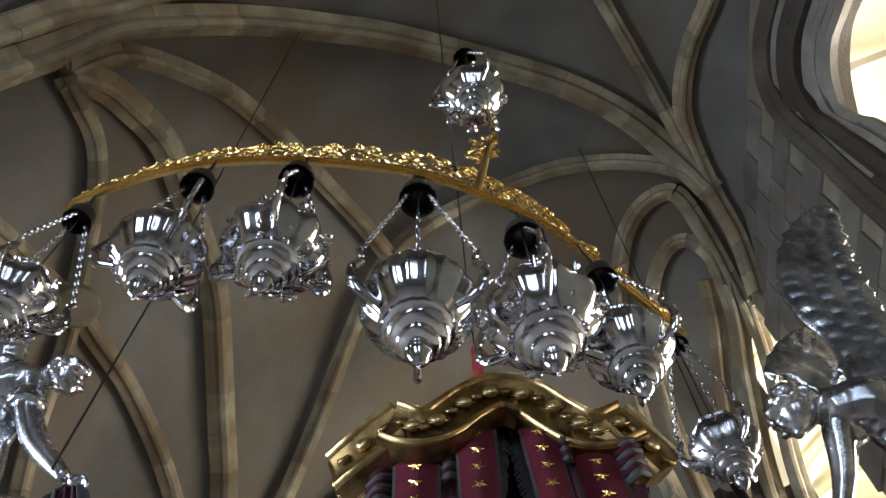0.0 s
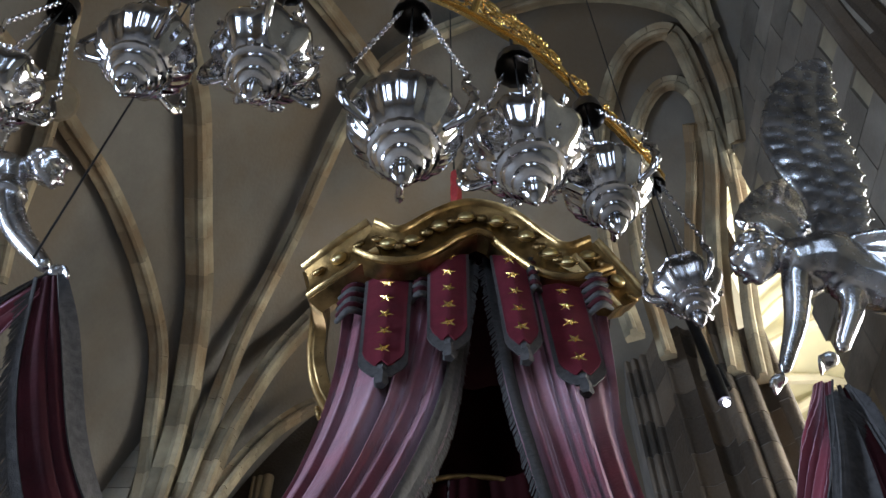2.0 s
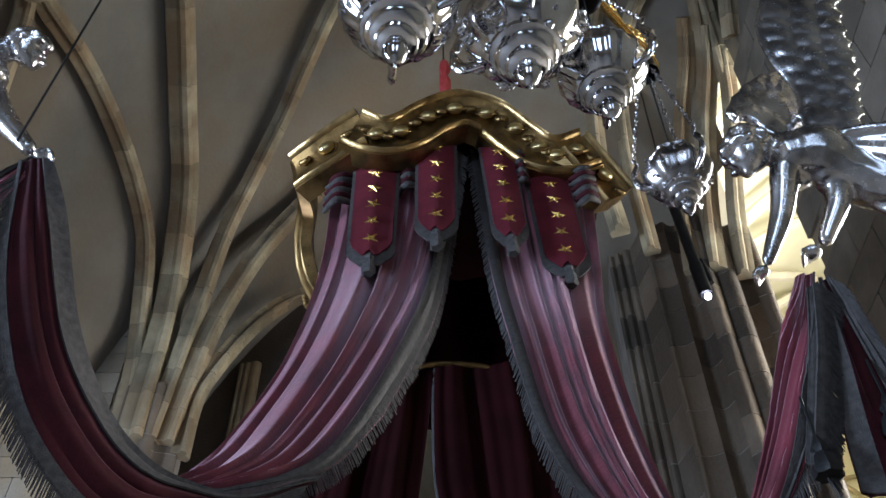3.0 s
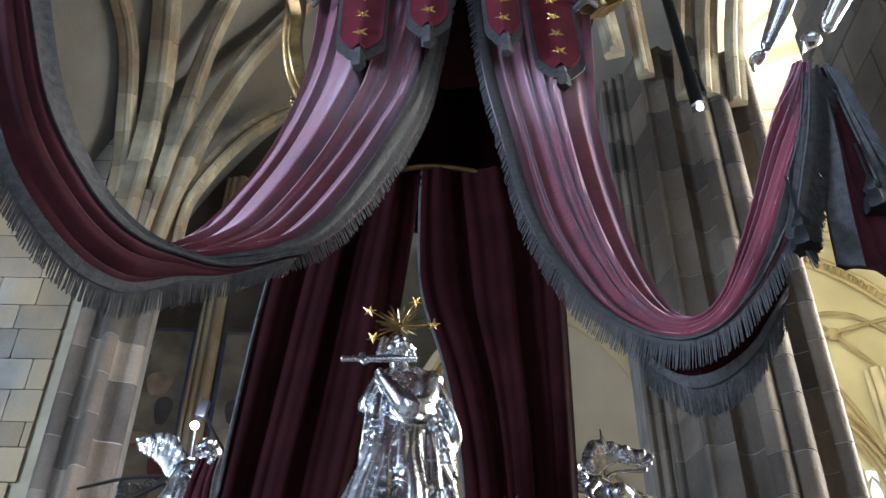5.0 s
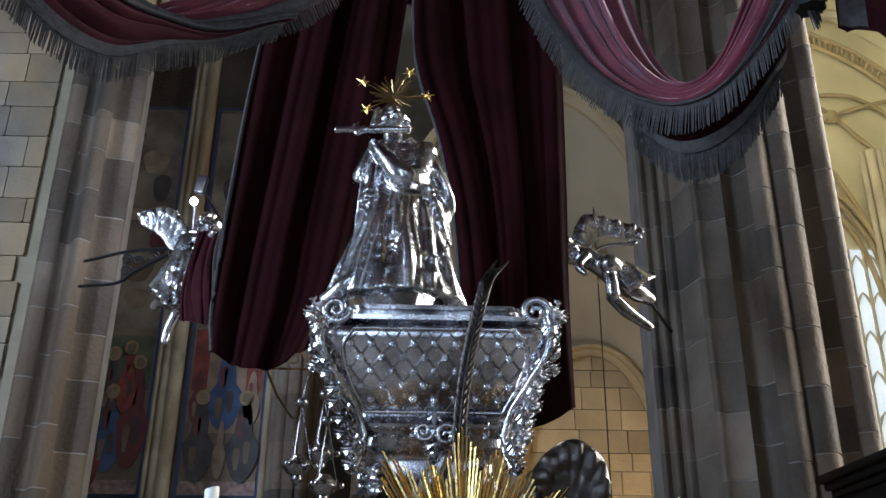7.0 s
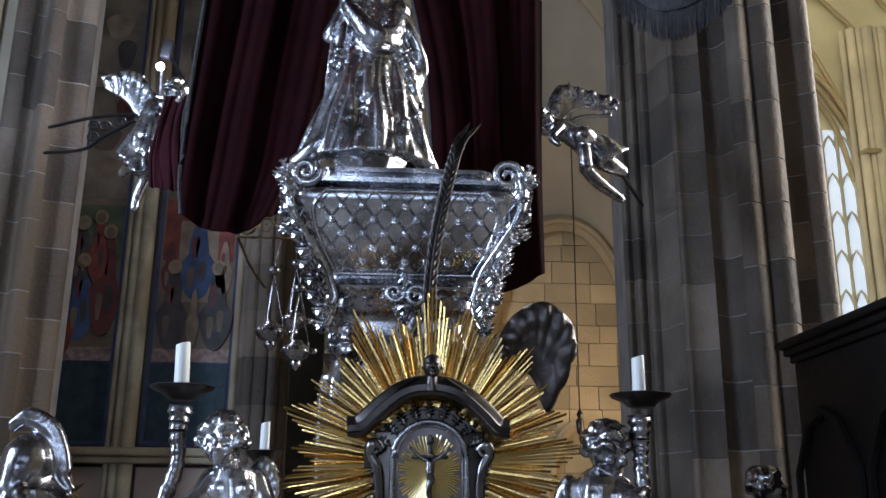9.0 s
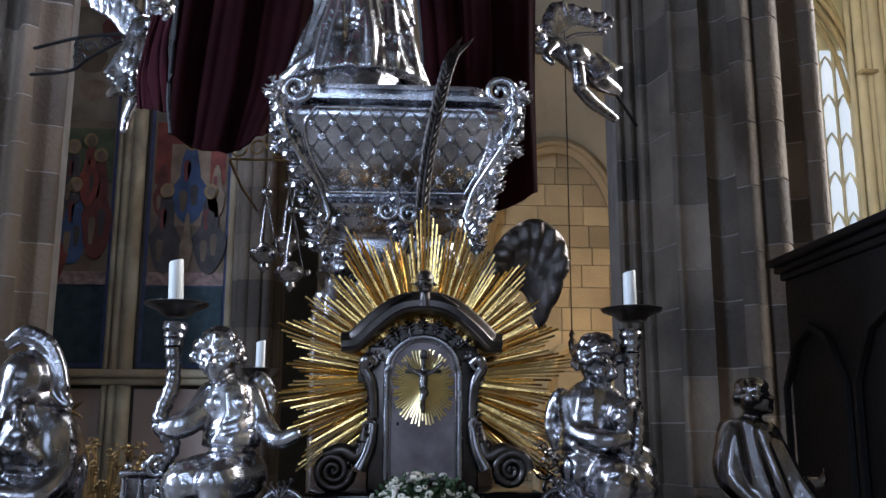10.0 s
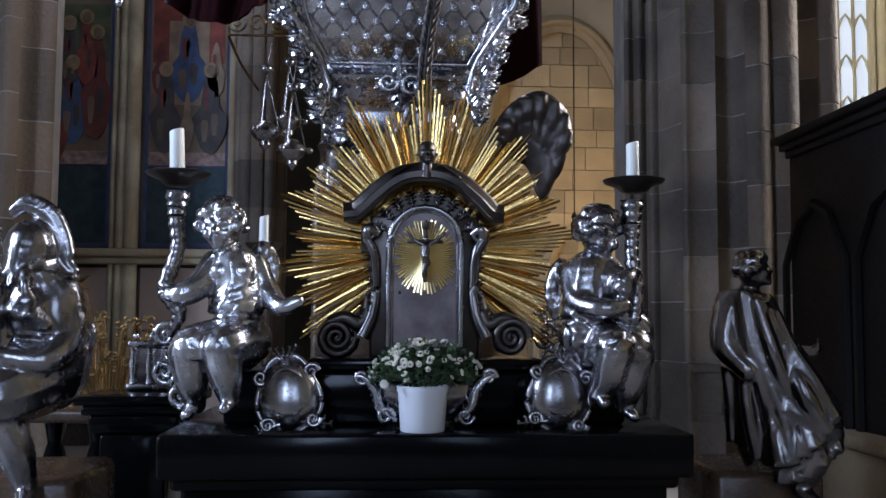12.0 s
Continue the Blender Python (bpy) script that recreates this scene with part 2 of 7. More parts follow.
def prism(bm, outline, z0, z1):
    """An upright solid over a plan outline."""
    lo, hi = [bm.verts.new((x, y, z0)) for x, y in outline], [bm.verts.new((x, y, z1)) for x, y in outline]
    m = len(outline)
    for k in range(m):
        bm.faces.new((lo[k], lo[(k + 1) % m], hi[(k + 1) % m], hi[k]))
    bm.faces.new(list(reversed(lo)))
    bm.faces.new(hi)


# ---- setting ----
def plain(name, c, s, mat, label=""):
    bm = bmesh.new()
    box(bm, (0, 0, 0), s)
    ob = tagged(part(name, bm, mat, None, label or "plain stone wall added out of view to enclose the room", smooth=False), kind="structure")
    ob.location = c
    return ob


plain("floor", (2, 6, -0.1), (34, 50, 0.2), FLOORING, "worn grey stone floor of the church")
wall_back = plain("wall_back", (1.6, 14.2, 8), (9.0, 0.3, 16), MORTAR, "warm ashlar wall behind the tomb")
wall_chapel = plain("wall_chapel", (-3.4, 11.2, 7), (3.6, 0.3, 14), STONE_GREY, "painted chapel wall")
wall_ashlar = plain("wall_ashlar", (-7.3, 9.35, 8), (5.9, 0.3, 16), MORTAR, "grey and ochre ashlar wall beside the pier")
# two unseen walls, added to contain the light and give the silver surroundings
plain("wall_north", (-9.2, 1.5, 8), (0.3, 22, 16), STONE)
plain("wall_west", (-2.0, -9.2, 8), (14, 0.3, 16), STONE)


def clustered_plan(r, shafts, bulge, steps=5):
    """Plan of a clustered pier: round shafts and hollows in turn round a core."""
    out = []
    n = shafts * (2 * steps - 2)
    for k in range(n):
        q = 2 * math.pi * k / n
        w = abs(math.cos(shafts * q / 2)) ** 0.45
        rr = r * (1 + 0.06 * math.cos(4 * q) + 0.045 * math.cos(shafts / 2 * q) + 0.03 * math.cos(round(shafts / 3) * q + 1)) * (1 - bulge * (1 - w))
        out.append((rr * math.cos(q), rr * math.sin(q)))
    return out


def run_of(p, q, bulge, n):
    """Plan points from p to q: a roll (bulge over 0), a hollow (under 0) or a flat."""
    (x0, y0), (x1, y1) = p, q
    dx, dy = x1 - x0, y1 - y0
    return [(x0 + dx * k / n + dy * bulge * math.sin(math.pi * k / n), y0 + dy * k / n - dx * bulge * math.sin(math.pi * k / n)) for k in range(n)]


def bundle_pier(name, at, joints, bulges, groups, top, mat, label, back, courses):
    """A compound pier: rolls, hollows and flats round the front, built of single stones in uneven courses."""
    ob = tagged(new(name), label, "pier", kind="structure")
    ob.location = at
    runs = [run_of(p, q, b, 7 if b else 2) for p, q, b in zip(joints, joints[1:], bulges)]
    outline = [p for r in runs for p in r] + [joints[-1]] + back
    cx, cy = sum(p[0] for p in outline) / len(outline), back[0][1] * 0.6

    def grown(g):
        return [(cx + (x - cx) * g, cy + (y - cy) * g) for x, y in outline]
    bm = bmesh.new()
    prism(bm, grown(0.99), 0, top)
    part("core", bm, MORTAR_PALE, ob, "pale mortar between the stones", smooth=False)
    bm = bmesh.new()
    prism(bm, grown(1.10), 0, 0.55)
    prism(bm, grown(1.07), 0.55, 0.62)
    prism(bm, grown(1.04), 0.62, 1.02)
    prism(bm, grown(1.065), 1.02, 1.10)
    part("base", bm, mat, ob, "moulded pier base")
    meshes = []
    for a, b in groups:
        pts = [p for r in runs[a:b] for p in r] + [joints[b]]
        bm = bmesh.new()
        prism(bm, pts + [(cx + (x - cx) * 0.8, cy + (y - cy) * 0.8) for x, y in reversed((pts[0], pts[len(pts) // 2], pts[-1]))], 0.012, 0.988)
        meshes.append(mesh_of(bm, mat))
    rnd = random.Random(len(joints))
    for k, me in enumerate(meshes):
        z = 1.1
        while z < top - 0.1:
            h = rnd.choice(courses)
            piece("stone", me, Matrix.Translation((0, 0, z)) @ Matrix.Diagonal((1, 1, min(h, top - z), 1)), ob)
            z += h
    return ob


def pier(name, at, r, shafts, top, mat, label, turn=0, course=0.56, bulge=0.15):
    ob = tagged(new(name), label, "pier", kind="structure")
    ob.matrix_basis = pose(*at, 0, 0, turn)
    bm = bmesh.new()
    prism(bm, [(x * 0.985, y * 0.985) for x, y in clustered_plan(r, shafts, bulge)], 0, top)
    part("core", bm, mat, ob)
    bm = bmesh.new()
    prism(bm, clustered_plan(r, shafts, bulge), 0.003, course - 0.003)
    drum = mesh_of(bm, mat)
    z = 0.0
    while z < top:
        piece("stone_course", drum, pose(0, 0, z, 0, 0, 0), ob)
        z += course
    return ob


pier_right = bundle_pier("pier_right", (3.44, 9.2, 0), [(-1.12, 0.15), (-1.046, 0.12), (-1.016, 0.1), (-0.934, 0.06), (-0.902, 0.05), (-0.806, -0.02), (-0.704, -0.45), (-0.622, -0.5), (-0.406, -0.6), (-0.134, -0.68), (0.115, -0.7), (0.413, -0.66), (0.646, -0.58), (0.872, -0.5), (1.109, -0.1)],
                         [0.5, -0.6, 0.5, -0.8, 0.5, 0, 0.5, -0.12, -0.5, 0.42, 0.42, -0.55, 0.5, 0], [(0, 4), (4, 6), (6, 8), (8, 9), (9, 10), (10, 11), (11, 12), (12, 14)], 12.2, STONE_GREY,
                         "tall compound pier of grey-brown sandstone with pale joints", [(1.05, 1.1), (-1.0, 1.1)], (0.46, 0.52, 0.60, 0.66))
pier_left = bundle_pier("pier_left", (-4.18, 9.3, 0), [(-0.638, 0.12), (-0.45, 0.02), (-0.189, -0.2), (0.027, -0.28), (0.182, -0.3), (0.373, -0.3), (0.463, -0.12), (0.544, 0.1)],
                        [0.5, -0.45, 0.5, -0.5, 0.5, -0.45, 0.5], [(0, 2), (2, 3), (3, 5), (5, 7)], 9.5, STONE_GREY,
                        "compound wall pier of grey-brown sandstone shafts", [(0.5, 0.5), (-0.5, 0.5)], (0.5, 0.62, 0.75))
pier_chapel = pier("pier_chapel", (-1.72, 10.9, 0), 0.30, 10, 12, STONE_GREY, "slender clustered respond beside the chapel", 20)

# upper wall towards the nave, with a high opening; below it stays open
wall_arcade = tagged(new("wall_arcade"), "grey ashlar wall towards the nave with a high opening", kind="structure")
for y0, y1, z0, z1 in ((-9.3, 0.3, 0, 20), (0.3, 3.95, 8.0, 9.3), (0.3, 3.95, 14.7, 20), (3.95, 7.2, 8.0, 20)):
    bm = bmesh.new()
    box(bm, (4.72, (y0 + y1) / 2, (z0 + z1) / 2), (0.8, y1 - y0, z1 - z0))
    part("masonry", bm, MORTAR, wall_arcade, smooth=False)
PROFILE_ROLL = [(0.0, -0.10), (0.08, -0.12), (0.13, -0.07), (0.10, 0.0), (0.15, 0.05), (0.10, 0.12), (0.0, 0.12)]
# the stepped orders round the high opening, from the wall's face in to the opening
OUTER = [(0.3, 13.3), (1.4, 14.0), (2.3, 14.5), (2.95, 14.75), (3.5, 14.5), (3.75, 13.5), (3.8, 12.2), (3.88, 10.9), (3.9, 9.0)]
INNER = [(0.3, 11.9), (1.3, 12.5), (2.08, 12.93), (2.58, 13.2), (3.08, 13.12), (3.45, 12.7), (3.42, 12.1), (3.35, 11.7), (3.3, 9.4)]
for v, x, w in ((0.0, 4.30, 1.0), (0.2, 4.28, 1.5), (0.42, 4.34, 1.1), (0.62, 4.40, 1.7), (0.84, 4.52, 1.2), (1.0, 4.62, 1.3)):
    bm = bmesh.new()
    sweep(bm, [(x, a[0] + (b[0] - a[0]) * v, a[1] + (b[1] - a[1]) * v) for a, b in zip(OUTER, INNER)], [(a * w, b * w) for a, b in PROFILE_ROLL], lambda s, t: Vector((-1, 0, 0)), 40)
    part("arch_moulding", bm, STONE_GREY if v in (0.2, 0.62) else STONE_ARCADE, wall_arcade)
bm = bmesh.new()
outer_line, inner_line = smooth_path(OUTER, 41), smooth_path(INNER, 41)


def reveal(u, v):
    k = round(u * 40)
    a, b = outer_line[k], inner_line[k]
    return (4.33 + 0.32 * v, a[0] + (b[0] - a[0]) * v, a[1] + (b[1] - a[1]) * v)


sheet(bm, 40, 6, reveal, 0.2)
part("reveal", bm, STONE_GREY, wall_arcade, "splayed stone reveal of the opening")

# nave beyond the arcade
plain("wall_nave_south", (17.9, 8, 13), (0.4, 36, 26), STONE_PALE, "pale nave wall beyond the arcade")
plain("wall_nave_east", (11.2, 24.2, 13), (14, 0.4, 26), PLASTER_PALE, "pale plastered nave wall beyond the arcade")
plain("wall_nave_west", (11.0, -9.2, 11), (14, 0.4, 22), STONE_PALE, "pale nave wall beyond the arcade")
plain("wall_passage_end", (4.75, 17.2, 10), (0.3, 14, 20), STONE_PALE, "pale wall between passage and nave")
bm = bmesh.new()
sheet(bm, 24, 20, lambda u, v: (4.4 + 13.4 * u, -9 + 33 * v, 16.5 + 4.6 * math.sin(math.pi * u) + 0.9 * abs(math.sin(v * 6 * math.pi))), 0.15)
tagged(part("nave_vault", bm, PLASTER_PALE, None, "pale yellow plastered nave vault with ribs"), kind="structure")
for k in range(7):
    y0 = -6 + 5.5 * k
    for a, b in ((0, 5.5), (5.5, 0), (0, 0)):
        bm = bmesh.new()
        pts = [(4.4 + 13.4 * u, y0 + a + (b - a) * u, 16.3 + 4.6 * math.sin(math.pi * u)) for u in (i / 12 for i in range(13))]
        tube(bm, pts, 0.16, 6)
        tagged(part("nave_rib", bm, STONE_PALE, None, "pale stone vault rib of the nave"), kind="structure")
for k in range(4):
    bm = bmesh.new()
    prism(bm, clustered_plan(0.6, 8, 0.08), 0, 15)
    ob = tagged(part("nave_shaft", bm, STONE_PALE, None, "pale clustered nave pier"), kind="structure")
    ob.location = (13.6, 2 + 6.2 * k, 0)
# far nave bay: window with tracery, shafts and arches
GLASS = glow("daylit_glass", (0.58, 0.74, 0.88), 0.6)
bay = tagged(new("window_1"), "tall daylit nave window with stone tracery", kind="structure")
bay.location = (12.35, 23.95, 6.4)
bm = bmesh.new()
box(bm, (0, 0, 1.5), (1.3, 0.03, 9.0))
part("pane", bm, GLASS, bay, "pale blue daylit glass", False)
for x in (-0.65, -0.22, 0.22, 0.65):
    bm = bmesh.new()
    tube(bm, [(x, -0.06, -3.0), (x, -0.06, 6.0)], 0.05, 8)
    part("mullion", bm, STONE_PALE, bay)
for k in range(7):
    bm = bmesh.new()
    tube(bm, [(-0.65 + 1.3 * i / 12, -0.06, -1.6 + 1.15 * k + 0.5 * math.sin(math.pi * (i % 4) / 4)) for i in range(13)], 0.04, 6)
    part("tracery", bm, STONE_PALE, bay)
for x, y, r in ((13.0, 23.7, 0.09), (13.2, 23.55, 0.14), (13.42, 23.5, 0.09), (13.62, 23.4, 0.16), (13.86, 23.4, 0.08), (14.05, 23.4, 0.14), (14.3, 23.5, 0.09), (11.5, 23.6, 0.12), (11.2, 23.5, 0.2)):
    bm = bmesh.new()
    tube(bm, [(x, y, 0), (x, y, 15.5)], r, 10)
    tagged(part("nave_shaft", bm, STONE_PALE, None, "slender pale nave shaft"), kind="structure")
NAVE_LINES = {
    "nave_arch": ([[(11.5, 12.6), (11.7, 13.5), (12.05, 13.35), (12.4, 12.8), (12.7, 12.0), (12.95, 10.8)], [(11.5, 13.0), (11.75, 13.9), (12.12, 13.75), (12.5, 13.25), (12.88, 12.5), (13.1, 11.4)], [(11.6, 13.4), (11.8, 14.2), (12.2, 14.05), (12.65, 13.5), (13.0, 12.7), (13.25, 11.6)]], 0.085, "pale moulded arch over the nave window"),
    "nave_rib": ([[(11.2, 16.2), (11.46, 15.75), (11.98, 15.12), (12.35, 14.41), (12.67, 13.68), (13.0, 12.8), (13.3, 11.6)], [(11.1, 17.3), (12.05, 17.58), (12.6, 17.63), (13.3, 17.5), (14.3, 16.8), (15.2, 15.5)], [(11.3, 17.9), (11.7, 17.5), (12.38, 16.86), (13.0, 16.2), (13.55, 15.55), (14.2, 14.2)], [(11.6, 16.4), (12.38, 16.86), (13.3, 17.2), (14.35, 17.5)],
                  [(11.0, 19.8), (11.93, 19.6), (12.93, 19.1), (13.72, 18.55), (14.74, 17.6)], [(11.0, 20.25), (11.93, 20.05), (13.0, 19.55), (13.9, 18.95), (15.0, 17.95)]], 0.07, "yellowish stone vault rib of the nave")}
for nm, (lines, r, label) in NAVE_LINES.items():
    for line in lines:
        bm = bmesh.new()
        tube(bm, [(x, 23.85, z) for x, z in line], r, 8, 36)
        tagged(part(nm, bm, STONE_NAVE, None, label), kind="structure")
# small openings of the gallery between the two upper lines, and the boss where the ribs cross
gallery = tagged(new("nave_gallery"), "band of small pierced openings under the nave vault", kind="structure")
low, high = (smooth_path(NAVE_LINES["nave_rib"][0][k], 25) for k in (4, 5))
for k in range(25):
    bm = bmesh.new()
    tube(bm, [(low[k][0], 23.87, low[k][1]), (high[k][0], 23.87, high[k][1])], 0.05, 6)
    part("bar", bm, STONE_NAVE, gallery)
bm = bmesh.new()
lathe(bm, [(0.2, -0.05), (0.24, 0.02), (0.14, 0.1), (0.05, 0.12)], 14, pose(12.38, 23.85, 16.86, 90), 0.1, 6)
tagged(part("nave_boss", bm, STONE_NAVE, None, "carved boss where the nave ribs cross"), kind="structure")
bm = bmesh.new()
for x, w in ((13.3, 0.5), (13.95, 0.5)):
    box(bm, (x, 23.45, 11.55), (w, 0.4, 0.12), bevel=0.04)
tagged(part("nave_capital", bm, STONE_NAVE, None, "moulded capital band on the pale nave shafts"), kind="structure")

# vault over the tomb: a shell with ribs on it
VC, VR = Vector((1, 3, 6)), Vector((7, 14, 10.5))
bm = bmesh.new()


def shell(u, v):
    a, b = -math.pi + 2 * math.pi * u, v * 1.32
    return (VC.x + 1.02 * VR.x * math.sin(b) * math.cos(a), VC.y + 1.02 * VR.y * math.sin(b) * math.sin(a), VC.z + 1.02 * VR.z * math.cos(b))


sheet(bm, 64, 28, shell)
bmesh.ops.delete(bm, geom=[v for v in bm.verts if v.co.y > 14.1 or v.co.x > 4.6], context="VERTS")
tagged(part("vault", bm, PLASTER, None, "grey-brown plastered gothic vault"), kind="structure")
RIBS = {
    "transverse": ([(-5.5, 1.5, 10.2), (-4.84, 1.5, 11.67), (-4.5, 1.5, 12.4), (-4.07, 1.45, 13.15), (-3.49, 1.61, 13.99), (-2.73, 1.88, 14.85), (-1.98, 2.18, 15.48), (-1.05, 2.54, 16.03), (-0.22, 2.91, 16.34), (0.83, 3.37, 16.49), (1.71, 3.75, 16.43), (2.56, 4.25, 16.19), (3.2, 4.81, 15.87), (3.83, 5.47, 15.43)], 0.19),
    "outer": ([(-5.4, 1.1, 10.5), (-4.77, 1.15, 11.78), (-4.42, 1.13, 12.49), (-4.02, 1.2, 13.2), (-3.72, 1.18, 13.63), (-2.9, 1.2, 14.6)], 0.16),
    "cross": ([(-4.52, 1.79, 12.4), (-4.14, 1.78, 13.08), (-3.88, 1.95, 13.49), (-3.56, 2.29, 13.95), (-3.21, 2.71, 14.39), (-2.95, 3.14, 14.67), (-2.61, 3.75, 14.98), (-2.25, 4.48, 15.23), (-1.78, 5.36, 15.47), (-1.45, 6.0, 15.56)], 0.13),
    "left": ([(-4.52, 1.79, 12.4), (-4.48, 2.19, 12.51), (-4.45, 2.61, 12.59), (-4.49, 3.01, 12.52), (-4.59, 3.43, 12.32), (-4.71, 3.82, 12.05), (-4.85, 4.29, 11.67)], 0.11),
    "middle": ([(-4.52, 1.79, 12.4), (-4.28, 2.07, 12.85), (-4.12, 2.46, 13.14), (-3.96, 2.94, 13.41), (-3.88, 3.45, 13.52), (-3.82, 4.3, 13.56), (-3.77, 5.3, 13.48), (-3.83, 6.1, 13.23), (-3.91, 7.0, 12.85), (-3.97, 7.85, 12.44), (-4.05, 8.5, 11.8), (-4.12, 9.0, 10.83), (-4.13, 9.05, 9.62), (-4.13, 9.05, 8.64)], 0.18),
    "boss": ([(-4.86, 4.35, 11.65), (-4.8, 4.79, 11.72), (-4.65, 5.63, 11.88), (-4.52, 6.55, 11.88), (-4.43, 7.4, 11.75), (-4.39, 8.2, 11.45), (-4.44, 8.9, 10.7), (-4.37, 9.1, 9.7), (-4.36, 9.1, 8.6)], 0.12),
    "boss_low": ([(-4.86, 4.35, 11.65), (-4.96, 4.71, 11.35), (-5.2, 5.3, 10.55), (-5.32, 5.78, 9.99)], 0.10),
    "right": ([(3.83, 5.47, 15.43), (3.35, 5.15, 15.76), (2.52, 5.05, 16.13), (1.62, 5.11, 16.34), (0.95, 5.25, 16.36), (0.46, 5.38, 16.32), (-0.33, 5.58, 16.13), (-1.02, 5.81, 15.83), (-1.52, 6.12, 15.51), (-1.95, 6.65, 15.12), (-2.34, 7.28, 14.65), (-2.72, 7.9, 14.09), (-3.17, 8.5, 13.33), (-3.55, 8.9, 12.3), (-3.74, 9.05, 10.61), (-3.84, 9.1, 9.61), (-3.92, 9.1, 8.7)], 0.12),
    "short": ([(1.9, 1.6, 16.3), (2.32, 2.45, 16.3), (2.59, 2.98, 16.22), (2.95, 3.7, 16.07), (3.29, 4.42, 15.86), (3.83, 5.47, 15.43)], 0.10),
    "wall": ([(4.0, 1.5, 15.4), (3.77, 2.49, 15.63), (3.54, 3.17, 15.78), (3.43, 3.87, 15.82), (3.49, 4.5, 15.75), (3.83, 5.47, 15.43), (4.1, 6.1, 15.0), (4.2, 6.75, 14.3)], 0.13),
    "chapel": ([(-2.0, 9.2, 14.2), (-2.6, 9.4, 13.5), (-3.05, 9.4, 12.6), (-3.3, 9.3, 11.7), (-3.52, 9.2, 10.59), (-3.64, 9.2, 9.6), (-3.74, 9.2, 8.7)], 0.14),
    "opening": ([(-1.6, 10.1, 12.4), (-2.45, 10.2, 12.3), (-2.92, 10.1, 11.85), (-3.2, 9.8, 11.1), (-3.38, 9.4, 10.16), (-3.54, 9.3, 9.49), (-3.56, 9.3, 8.6)], 0.12),
    "lancet_outer": ([(2.3, 8.3, 11.6), (2.25, 8.4, 13.6), (2.32, 7.71, 15.6), (2.45, 6.54, 15.92), (2.75, 5.85, 15.94), (3.26, 5.53, 15.75), (3.64, 6.05, 15.45), (4.06, 6.98, 14.96), (4.3, 7.6, 14.52)], 0.13),
    "lancet_inner": ([(2.75, 8.5, 11.4), (2.75, 8.5, 13.8), (2.79, 8.0, 15.3), (2.9, 7.09, 15.6), (3.14, 6.49, 15.62), (3.44, 6.31, 15.5), (3.74, 6.5, 15.28), (3.9, 7.0, 15.0)], 0.11),
    "jamb_left": ([(3.25, 8.5, 11.0), (3.42, 8.5, 12.6), (3.62, 8.2, 14.0), (3.74, 7.5, 14.85), (3.66, 6.86, 15.15)], 0.12),
    "jamb_middle": ([(3.55, 8.5, 11.0), (3.78, 8.5, 12.6), (3.98, 8.1, 14.0), (4.05, 7.5, 14.7), (3.95, 6.9, 15.0)], 0.15),
    "jamb_right": ([(3.95, 8.5, 10.9), (4.15, 8.45, 12.4), (4.32, 8.1, 13.6), (4.35, 7.7, 14.3), (4.28, 7.3, 14.8)], 0.12),
    "far_left": ([(-5.4, 2.2, 10.6), (-5.12, 3.11, 11.1), (-5.01, 3.66, 11.35), (-4.86, 4.35, 11.65)], 0.10),
}
RIB_PROFILE = [(-0.3, -0.8), (0.3, -0.9), (0.55, -0.55), (0.6, -0.35), (1.1, -0.28), (1.25, 0.0), (1.1, 0.28), (0.6, 0.35), (0.55, 0.55), (0.3, 0.9), (-0.3, 0.8)]
for key, (pts, w) in RIBS.items():
    fine = smooth_path(pts, 8 * len(pts))
    rib = tagged(new("vault_rib"), "weathered sandstone vault rib with roll mouldings", "vault rib", kind="structure")
    step = 5
    for k in range(0, len(fine) - 1, step):
        run = fine[k:k + step + 1]
        if len(run) < 2:
            continue
        run = [run[0] + (run[1] - run[0]) * 0.03] + list(run[1:-1]) + [run[-1] - (run[-1] - run[-2]) * 0.03]
        bm = bmesh.new()
        sweep(bm, run, [(a * w * 1.2, b * w * 1.25) for a, b in RIB_PROFILE], lambda s, t, c=Vector(run[0]): (VC - c))
        part("rib_stone", bm, STONE_RIB, rib)
bm = bmesh.new()
lathe(bm, [(0.05, -0.3), (0.22, -0.26), (0.26, -0.1), (0.18, 0.0), (0.2, 0.1)], 16, look((-4.75, 4.3, 11.5), (0, 0, 2)))
tagged(part("vault_boss", bm, STONE_RIB, None, "round carved stone boss at a rib crossing"), kind="structure")

# ---- canopy: carved gilt cornice, lambrequins, drapes ----
canopy = thing("canopy", (0, 4.6, 8.2), "carved gilt baldachin cornice with red velvet tabs over the tomb", "canopy")
CROWN = [(-1.46, 4.3, 8.12), (-0.88, 3.95, 8.24), (-0.65, 3.97, 8.14), (-0.37, 4.0, 8.42), (-0.08, 4.02, 8.59), (0.26, 4.08, 8.54), (0.53, 4.14, 8.27), (0.71, 4.18, 8.14), (0.94, 4.2, 8.26), (1.30, 4.45, 7.84)]
